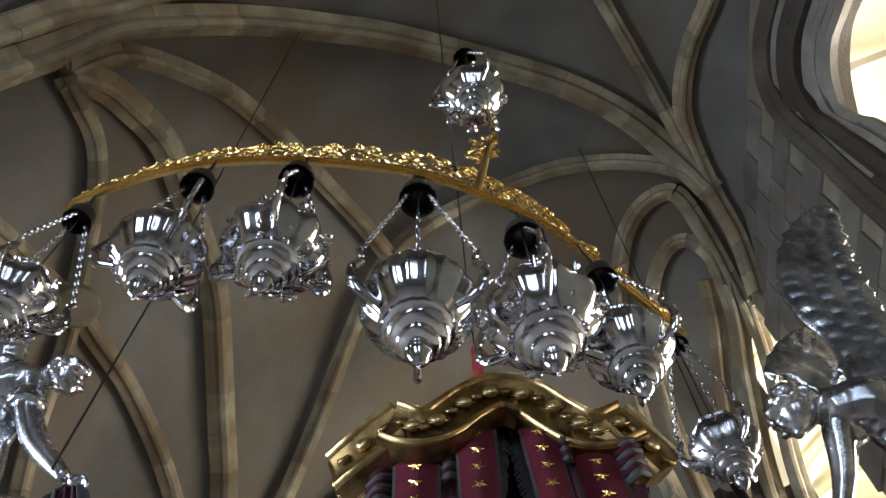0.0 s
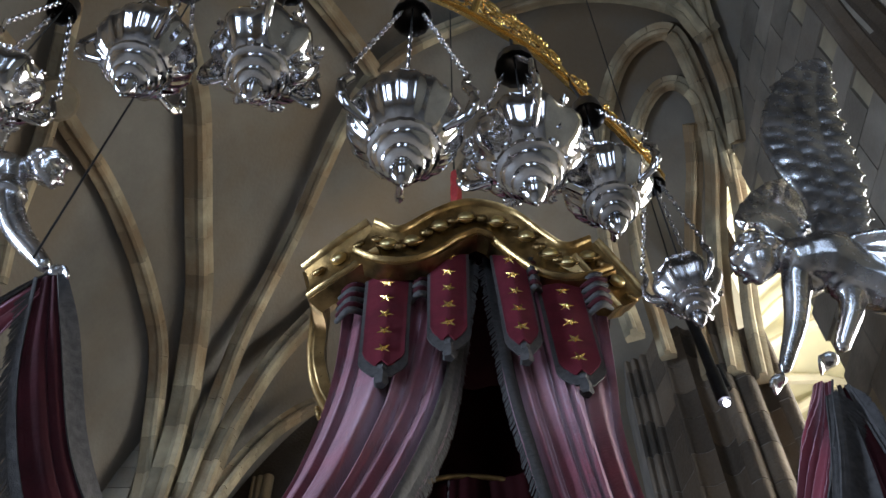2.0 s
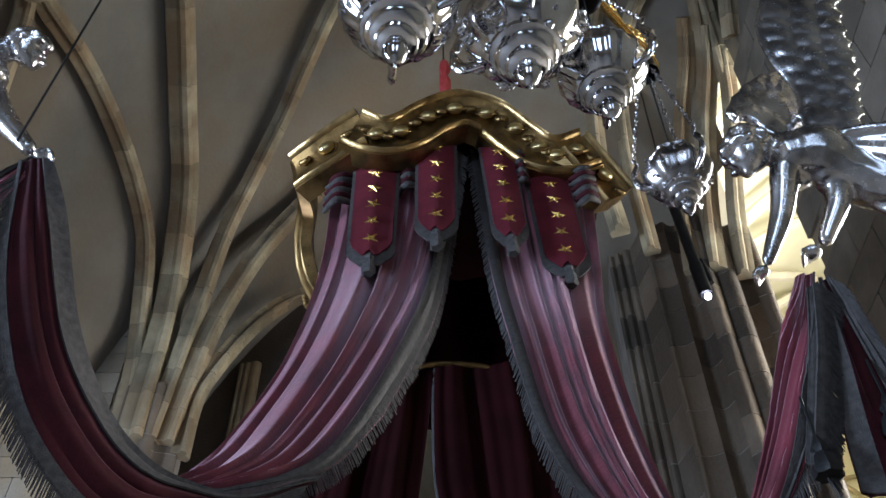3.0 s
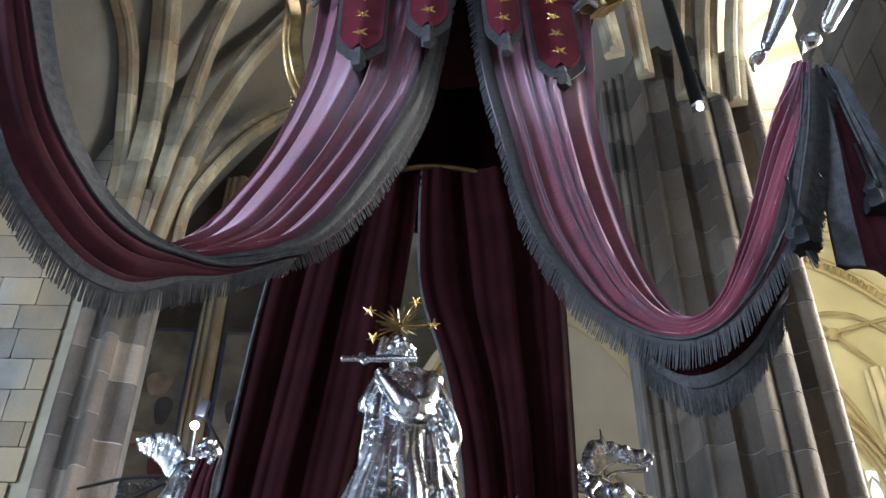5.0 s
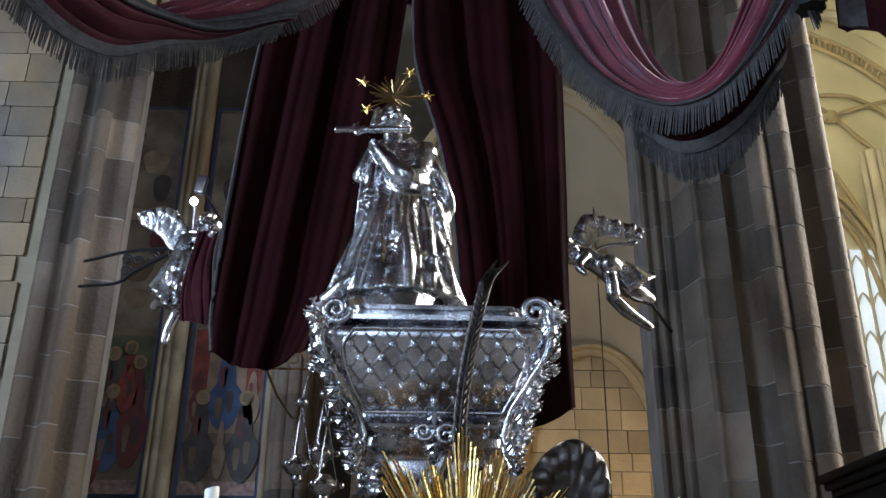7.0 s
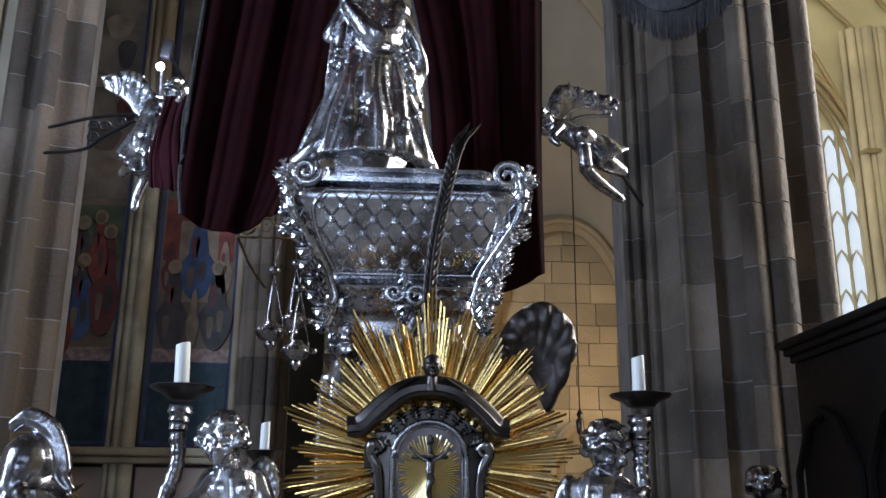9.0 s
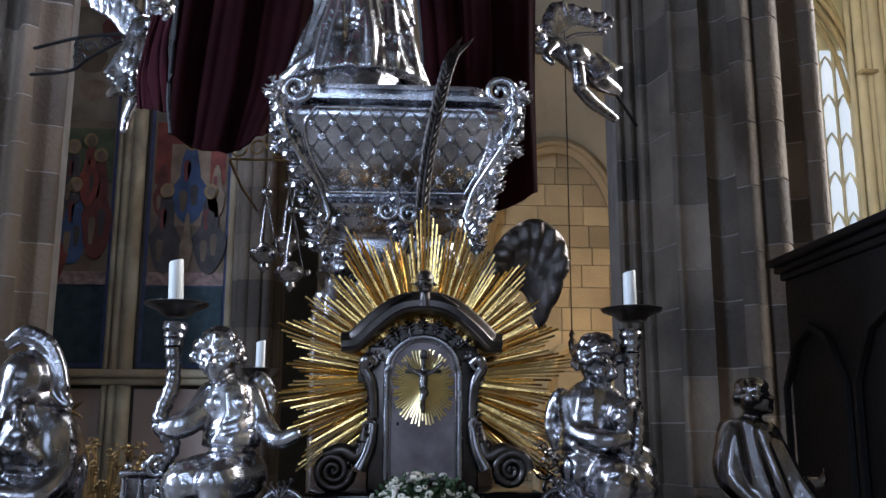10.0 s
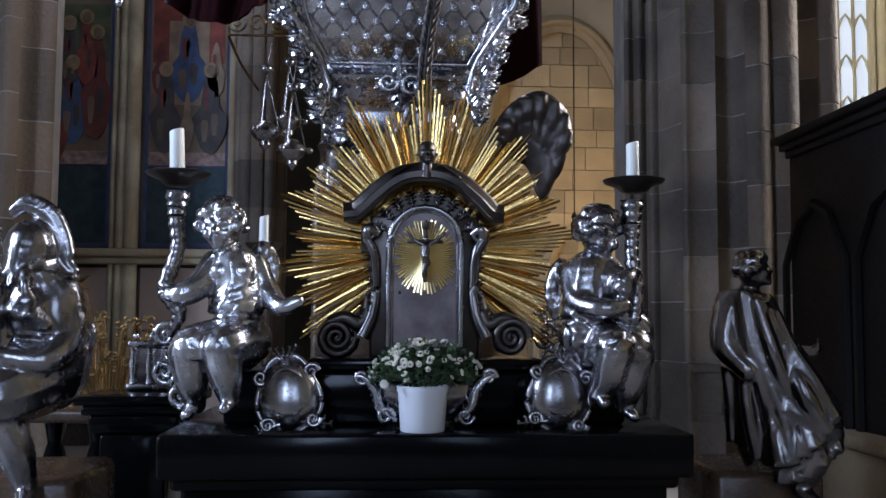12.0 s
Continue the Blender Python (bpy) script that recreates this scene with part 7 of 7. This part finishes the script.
cord_line = tagged(new("rope"), "thin dark rope from the vault down to a silver angel", "rope")
bm = bmesh.new()
tube(bm, [(-2.2, 2.2, 15.2), (-2.23, 2.2, 7.19), (-2.28, 2.22, 5.6)], 0.007, 6)
part("strand", bm, IRON, cord_line)

# hanging lamps and bracket left of the sarcophagus
for x, y, z in ((-1.24, 7.8, 3.10), (-1.00, 7.7, 2.92), (-1.10, 8.3, 3.3)):
    ob = thing("sanctuary_lamp", (x, y, z), "small dark silver sanctuary lamp on chains", "hanging lamp", "small lamps beside the tomb")
    bm = bmesh.new()
    lathe(bm, [(0.004, -0.14), (0.02, -0.12), (0.05, -0.09), (0.045, -0.06), (0.09, -0.03), (0.13, 0.02), (0.12, 0.06), (0.07, 0.09), (0.05, 0.12)], 20, Matrix(), 0.05, 8)
    part("bowl", bm, SILVER_DULL, ob)
    bm = bmesh.new()
    for j in range(3):
        q = 2 * math.pi * j / 3
        tube(bm, [(0.11 * math.cos(q), 0.11 * math.sin(q), 0.06), (0, 0, 0.55)], 0.006, 5)
        ball(bm, (0.15 * math.cos(q), 0.15 * math.sin(q), 0.03), 0.03, u=8, v=6)
    ball(bm, (0, 0, 0.58), (0.06, 0.06, 0.04), u=10, v=6)
    tube(bm, [(0, 0, 0.58), (0, 8.2 - y, 4.11 - z)], 0.005, 5)
    part("chain", bm, SILVER_DULL, ob)
grille = thing("gilt_bracket", (-1.3, 8.2, 4.15), "gilt scrolled iron bracket carrying small lamps", "bracket")
bm = bmesh.new()
tube(bm, [(-0.35, 0, -0.05), (0.55, 0, -0.05)], 0.012, 8)
for k in range(5):
    volute(bm, (-0.28 + 0.19 * k, 0, 0.06), 0.09, 1.5, 0, 1 if k % 2 else -1, "y", 0.011)
tube(bm, [(-0.35, 0, -0.05), (-0.42, 1.2, 0.0), (-0.42, 2.6, 0.05)], 0.015, 8)
part("scrollwork", bm, GILT_WOOD, grille)

# ---- chapel wall: painted panels ----
MURAL_CRIMSON = material("mural_crimson", (0.13, 0.035, 0.03), 0.9, dark=0.5, scale=5, bump=0.1)
MURAL_GOLD = material("mural_gold", (0.25, 0.17, 0.075), 0.8, dark=0.6, scale=9, bump=0.1)
MURAL_MEADOW = material("mural_meadow", (0.085, 0.10, 0.05), 0.9, dark=0.5, scale=4, bump=0.1)
MURAL_PALE = material("mural_pale", (0.30, 0.22, 0.15), 0.9, dark=0.5, scale=4, bump=0.1)
MURAL = material("mural_ground", (0.16, 0.115, 0.075), 0.9, dark=0.5, scale=2.2, bump=0.1, fine=40)
MURAL_SKY = material("mural_sky", (0.22, 0.18, 0.13), 0.9, dark=0.4, scale=2.4, bump=0.1)
MURAL_RED = material("mural_red", (0.19, 0.042, 0.026), 0.9, dark=0.5, scale=5, bump=0.1)
MURAL_BLUE = material("mural_blue", (0.05, 0.08, 0.16), 0.9, dark=0.5, scale=5, bump=0.1)
MURAL_DARK = material("mural_dark", (0.06, 0.05, 0.048), 0.9, dark=0.5, scale=5, bump=0.1)
MURAL_GREEN = material("mural_green", (0.022, 0.042, 0.05), 0.9, dark=0.5, scale=7, bump=0.1, fine=30)
MURAL_FLESH = material("mural_ochre", (0.22, 0.155, 0.10), 0.9, dark=0.6, scale=6, bump=0.1)
MURAL_BORDER = material("mural_border", (0.05, 0.06, 0.12), 0.9, dark=0.6, scale=6, bump=0.1)
BAND_PINK = material("mural_band", (0.30, 0.20, 0.17), 0.9, dark=0.4, scale=14, bump=0.1)
LOWER_WALL = material("pink_panel", (0.34, 0.25, 0.20), 0.7, dark=0.85, scale=2, bump=0.1)


def flat(name, outline, y, mat, owner, thick=0.006):
    bm = bmesh.new()
    bm.faces.new([bm.verts.new((x, y, z)) for x, z in outline])
    bmesh.ops.recalc_face_normals(bm, faces=bm.faces)
    bmesh.ops.solidify(bm, geom=list(bm.faces), thickness=thick)
    return part(name, bm, mat, owner, smooth=False)


def oval(cx, cz, rx, rz, n=18, wob=0.0):
    return [(cx + rx * math.cos(q) * (1 + wob * math.sin(3 * q)), cz + rz * math.sin(q) * (1 + wob * math.cos(2 * q))) for q in (2 * math.pi * k / n for k in range(n))]


def rect(x0, x1, z0, z1):
    return [(x0, z0), (x1, z0), (x1, z1), (x0, z1)]


Y = 11.03
for x0, x1 in ((-4.40, -3.50), (-3.12, -2.10)):
    p = thing("wall_painting", ((x0 + x1) / 2, Y, 4.5), "faded painted wall panel with groups of robed shapes above a dark green dado", "wall painting", "chapel paintings", "structure")
    cx = 0.0
    w = (x1 - x0) / 2
    flat("border", rect(-w, w, -2.15, 4.2), 0.0, MURAL_BORDER, p)
    flat("ground", rect(-w + 0.05, w - 0.05, -1.0, 4.15), -0.006, MURAL, p)
    flat("sky", rect(-w + 0.05, w - 0.05, 0.9, 4.1), -0.012, MURAL_SKY, p)
    flat("ornament_band", rect(-w + 0.05, w - 0.05, -1.16, -1.0), -0.012, BAND_PINK, p)
    flat("dado", rect(-w + 0.05, w - 0.05, -2.1, -1.18), -0.008, MURAL_GREEN, p)
    first = x0 < -4
    if first:
        shapes = [(-0.25, -0.72, 0.16, 0.46, MURAL_RED), (-0.03, -0.42, 0.17, 0.50, MURAL_BLUE), (0.25, -0.20, 0.17, 0.66, MURAL_CRIMSON), (-0.08, 0.16, 0.13, 0.40, MURAL_DARK), (0.12, 0.22, 0.11, 0.42, MURAL_RED)]
        flat("meadow", rect(-w + 0.06, w - 0.06, 0.1, 0.8), -0.015, MURAL_MEADOW, p)
    else:
        shapes = [(0.0, 0.12, 0.20, 0.52, MURAL_BLUE), (-0.33, 0.02, 0.10, 0.34, MURAL_CRIMSON), (0.33, 0.02, 0.10, 0.34, MURAL_FLESH), (-0.26, -0.50, 0.17, 0.52, MURAL_DARK), (0.27, -0.50, 0.18, 0.52, MURAL_DARK), (0.0, -0.62, 0.07, 0.36, MURAL_FLESH)]
        flat("cloth", rect(-w + 0.08, w - 0.08, 0.1, 1.05), -0.016, MURAL_RED, p)
        flat("throne", rect(-0.24, 0.24, -0.42, 0.62), -0.018, MURAL_FLESH, p)
    for k, (a, b, rx, rz, m) in enumerate(shapes):
        robe = [(a + rx * math.sin(q) * (1.15 if math.cos(q) < 0 else 0.62) * (1 + 0.05 * math.sin(5 * q + k)), b + rz * math.cos(q)) for q in (2 * math.pi * i / 22 for i in range(22))]
        flat("robe", robe, -0.022 - 0.003 * k, m, p)
        for dx, dz, tone in ((0.3, -0.3, MURAL_DARK if m is not MURAL_DARK else MURAL), (-0.35, -0.45, MURAL), (0.05, 0.25, m), (-0.2, 0.3, MURAL_CRIMSON)):
            flat("fold", oval(a + dx * rx, b + dz * rz, rx * 0.22, rz * 0.34, 14, 0.25), -0.0235 - 0.003 * k, tone, p)
        if rz > 0.36:
            flat("nimbus", oval(a, b + rz * 0.98, 0.085, 0.095), -0.044 - 0.003 * k, MURAL_GOLD, p)
            flat("patch", oval(a + 0.01, b + rz * 0.96, 0.052, 0.066), -0.064 - 0.003 * k, MURAL_FLESH if k % 2 else MURAL, p)
    for k in range(7):
        flat("cloud", oval(rnd.uniform(-w * 0.6, w * 0.6), 1.3 + 0.4 * k, rnd.uniform(0.1, 0.25), rnd.uniform(0.08, 0.25), 16, 0.15), -0.018 - 0.001 * k, (MURAL_FLESH, MURAL, MURAL_CRIMSON, MURAL_PALE, MURAL_DARK, MURAL_PALE, MURAL)[k], p)
for x, r in ((-3.36, 0.06), (-3.24, 0.09), (-3.46, 0.035), (-2.06, 0.05), (-4.45, 0.05)):
    bm = bmesh.new()
    tube(bm, [(x, 10.97, 0.0), (x, 10.97, 11.5)], r, 12)
    tagged(part("colonette", bm, STONE_RIB, None, "slender stone colonette between the painted panels"), kind="structure")
bm = bmesh.new()
box(bm, (-3.3, 10.93, 2.27), (2.7, 0.24, 0.10), bevel=0.03)
box(bm, (-3.3, 10.95, 2.18), (2.7, 0.18, 0.08), bevel=0.02)
tagged(part("cornice_chapel", bm, STONE_RIB, None, "moulded stone sill under the chapel paintings"), kind="structure")
for x0, x1 in ((-4.4, -3.5), (-3.12, -2.1)):
    bm = bmesh.new()
    box(bm, ((x0 + x1) / 2, 11.02, 1.2), (x1 - x0, 0.04, 1.8), bevel=0.01)
    tagged(part("trim_panel", bm, LOWER_WALL, None, "plain pinkish lower wall panel of the chapel"), kind="structure")

# dark confessional beside the pier
conf = thing("confessional", (2.95, 5.0, 0), "tall black-brown panelled wooden confessional beside the pier", "confessional")
bm = bmesh.new()
box(bm, (0.05, -0.5, 1.32), (0.88, 2.9, 2.64), bevel=0.02)
part("carcass", bm, DARK_WOOD, conf)
bm = bmesh.new()
for dz, o in ((2.66, 0.02), (2.71, 0.05), (2.76, 0.09)):
    box(bm, (0.05, -0.5, dz), (0.88 + 2 * o, 2.9 + 2 * o, 0.05), bevel=0.012)
part("cornice", bm, DARK_WOOD, conf)
for k in range(3):
    bm = bmesh.new()
    sweep(bm, [(-0.40, -1.75 + 0.93 * k + 0.06 + y_, z_) for y_, z_ in ((0, 0.3), (0, 1.9), (0.2, 2.2), (0.4, 2.28), (0.6, 2.2), (0.8, 1.9), (0.8, 0.3))], [(0, -0.03), (0.03, -0.02), (0.03, 0.02), (0, 0.03)], lambda s, t: Vector((-1, 0, 0)))
    part("panel_moulding", bm, DARK_WOOD, conf)

bm = bmesh.new()
box(bm, (2.96, 4.5, 0.41), (1.02, 3.2, 0.82), bevel=0.02)
box(bm, (2.94, 4.5, 0.86), (1.10, 3.3, 0.08), bevel=0.025)
tagged(part("plinth", bm, STONE, None, "low grey stone plinth under the wooden confessional"), category="plinth", kind="structure")

# black marble balustrade and reliquary at the left
bal = thing("balustrade", (-1.62, 5.0, 0), "black marble balustrade with stepped mouldings beside the altar", "balustrade")
bm = bmesh.new()
for z, w, h in ((1.10, 0.62, 0.05), (1.05, 0.54, 0.05), (0.98, 0.46, 0.09), (0.70, 0.34, 0.46), (0.45, 0.46, 0.06), (0.38, 0.56, 0.08), (0.20, 0.62, 0.3)):
    bm = bmesh.new()
    box(bm, (0.14, 0, z), (w, 0.5, h), bevel=0.015)
    part("pedestal_course", bm, BLACK, bal)
bm = bmesh.new()
box(bm, (-0.75, 0.3, 0.98), (1.3, 0.3, 0.08), bevel=0.02)
box(bm, (-0.75, 0.3, 0.2), (1.3, 0.3, 0.4), bevel=0.02)
part("rail", bm, BROWN_MARBLE, bal)
bm = bmesh.new()
lathe(bm, [(0.07, 0), (0.08, 0.03), (0.04, 0.08), (0.075, 0.2), (0.08, 0.28), (0.04, 0.42), (0.06, 0.52), (0.07, 0.54)], 16)
bal_mesh = mesh_of(bm, BLACK)
for k in range(5):
    piece("baluster", bal_mesh, pose(-0.2 - 0.24 * k, 0.3, 0.4), bal)
rel = thing("reliquary", (-1.50, 5.2, 1.125), "small dull silver reliquary casket on the balustrade", "reliquary")
bm = bmesh.new()
box(bm, (0, 0, 0.13), (0.20, 0.14, 0.22), bevel=0.012)
box(bm, (0, 0, 0.02), (0.25, 0.18, 0.04), bevel=0.012)
box(bm, (0, 0, 0.26), (0.24, 0.17, 0.03), bevel=0.01)
part("casket", bm, SILVER_DULL, rel)
bm = bmesh.new()
for sx in (-0.09, 0, 0.09):
    lathe(bm, [(0.018, 0.0), (0.014, 0.03), (0.02, 0.1), (0.012, 0.18), (0.02, 0.2)], 10, pose(sx, -0.078, 0.04))
    ball(bm, (sx, -0.02, 0.30), 0.02, u=8, v=6)
part("column_front", bm, SILVER, rel)
# heaped silver scrolls behind the putto
for at, s, m in (((-1.12, 4.2, 1.12), 1.0, SILVER), ((0.60, 4.25, 1.32), 0.7, SILVER_DULL)):
    ob = thing("scroll_ornament", at, "heaped bright silver scroll and leaf ornament behind the altar step", "ornament", "scroll ornaments")
    bm = bmesh.new()
    for k in range(6):
        volute(bm, (0.07 * math.sin(2.1 * k) * s, -0.03 * (k % 3), (0.06 + 0.055 * k) * s), 0.06 * s, 1.5, 0, 1 if k % 2 else -1, "y", 0.018 * s)
        acanthus(bm, (0.05 * math.sin(1.3 * k), -0.04, 0.05 * k * s), (0.14 * math.cos(2 * k) * s, -0.08, (0.1 + 0.05 * k) * s), 0.05 * s, 0.02, 4)
    part("scrollwork", bm, m, ob)
# gilt star on a rod
gs = thing("gilt_star", (-2.07, 5.6, 1.74), "gilt star ornament on a thin rod", "star")
part("star", star_bm(0.10, 0.03, 6), GILT_WOOD, gs, smooth=False)
bm = bmesh.new()
tube(bm, [(0, 0.01, 0), (0, 0.01, -0.72)], 0.008, 6)
part("rod", bm, GILT_WOOD, gs)
# gilt iron flowers
dry = tagged(new("gilt_flowers"), "dense dull-gilt metal flowers behind the balustrade", "metal flowers", kind="stuff")
dry.location = (-2.0, 6.1, 1.0)
bm = bmesh.new()
rnd = random.Random(21)
for k in range(70):
    x, y, z = rnd.uniform(-0.35, 0.3), rnd.uniform(-0.15, 0.15), rnd.uniform(0.15, 0.55)
    tube(bm, [(x * 0.6, y, 0), (x * 0.8, y, z * 0.6), (x, y, z)], 0.005, 4)
    for j in range(4):
        q = rnd.uniform(0, 6.28)
        ball(bm, (x + 0.022 * math.cos(q), y, z + 0.022 * math.sin(q)), (0.018, 0.01, 0.012), (0, math.degrees(q), 0), 6, 4)
part("stalks", bm, GILT_WOOD, dry)

# hanging lamp far behind, small
bm = bmesh.new()
lathe(bm, [(0.01, -0.25), (0.05, -0.2), (0.06, -0.05), (0.03, 0.0), (0.05, 0.05), (0.01, 0.12)], 12, pose(2.45, 12.6, 2.9))
tube(bm, [(2.45, 12.6, 3.0), (2.45, 12.6, 8.5)], 0.01, 5)
tagged(part("pendant_lamp", bm, SILVER_DARK, None, "small dark pendant lamp on a long cord in the passage"), category="pendant lamp")

# pointed arches of the passage behind
def pointed(cx, half, spring, apex, y, n=16):
    out = [(cx - half, y, 0.0)]
    for k in range(n + 1):
        u = k / n
        out.append((cx - half * (1 - (u ** 1.7)), y, spring + (apex - spring) * math.sin(u * math.pi / 2)))
    for k in range(n, -1, -1):
        u = k / n
        out.append((cx + half * (1 - (u ** 1.7)), y, spring + (apex - spring) * math.sin(u * math.pi / 2)))
    return out + [(cx + half, y, 0.0)]


ARCHES = ((2.5, 1.22, 3.9, 6.15, 13.9, 0.16), (1.95, 1.75, 4.4, 7.5, 12.9, 0.15), (1.4, 2.3, 5.2, 9.6, 11.7, 0.17))
for cx, half, spr, apx, y, w in ARCHES + ((2.7, 0.55, 1.2, 2.9, 13.95, 0.09),):
    bm = bmesh.new()
    sweep(bm, pointed(cx, half, spr, apx, y), [(a * w, b * w) for a, b in RIB_PROFILE], lambda s, t: Vector((0, -1, 0)))
    tagged(part("passage_arch", bm, STONE_WARM, None, "pointed stone arch with roll moulding in the passage"), kind="structure")
# plastered webs from arch to arch
for far, near in zip(ARCHES, ARCHES[1:]):
    a, b = pointed(*far[:5]), pointed(*near[:5])
    bm = bmesh.new()
    sheet(bm, len(a) - 1, 8, lambda u, v: Vector(a[round(u * (len(a) - 1))]).lerp(Vector(b[round(u * (len(a) - 1))]), v) + Vector((0, 0, 0.25 * math.sin(math.pi * v))), 0.05)
    tagged(part("passage_vault", bm, PLASTER_WARM, None, "warm beige plaster web of the passage vault"), kind="structure")

# ---- ashlar: single blocks ----
block_arcade, block_grey, block_warm = slab_piece(STONE_ARCADE, 0.03), slab_piece(STONE, 0.03), slab_piece(STONE_WARM, 0.03)
rnd = random.Random(33)
z = 3.4
while z < 11.6:
    h, x = rnd.choice((0.30, 0.34, 0.40)), -6.6 + rnd.uniform(-0.3, 0)
    while x < -4.64:
        w = min(rnd.uniform(0.45, 0.85), -4.56 - x)
        piece("ashlar_block", block_grey, Matrix.Translation((x + w / 2 + 7.3, -0.17, z + h / 2 - 8)) @ Matrix.Diagonal((w - 0.012, 0.05 + 0.01 * rnd.random(), h - 0.012, 1)), wall_ashlar)
        x += w
    z += h
for zz in range(14):
    for yy in range(5):
        y0 = 3.95 + 0.82 * yy + (0.4 if zz % 2 else 0.0)
        if y0 + 0.8 < 7.25:
            piece("ashlar_block", block_arcade, Matrix.Translation((4.31, y0 + 0.41, 8.3 + 0.56 * zz)) @ Matrix.Diagonal((0.06 + 0.012 * rnd.random(), 0.80, 0.545, 1)), wall_arcade)
z = 0.6
while z < 6.4:
    h, x = rnd.choice((0.28, 0.32, 0.36)), 1.0 + rnd.uniform(-0.3, 0)
    while x < 4.2:
        w = rnd.uniform(0.4, 0.8)
        piece("ashlar_block", block_warm, Matrix.Translation((x + w / 2 - 1.6, -0.17, z + h / 2 - 8)) @ Matrix.Diagonal((w - 0.012, 0.05, h - 0.012, 1)), wall_back)
        x += w
    z += h
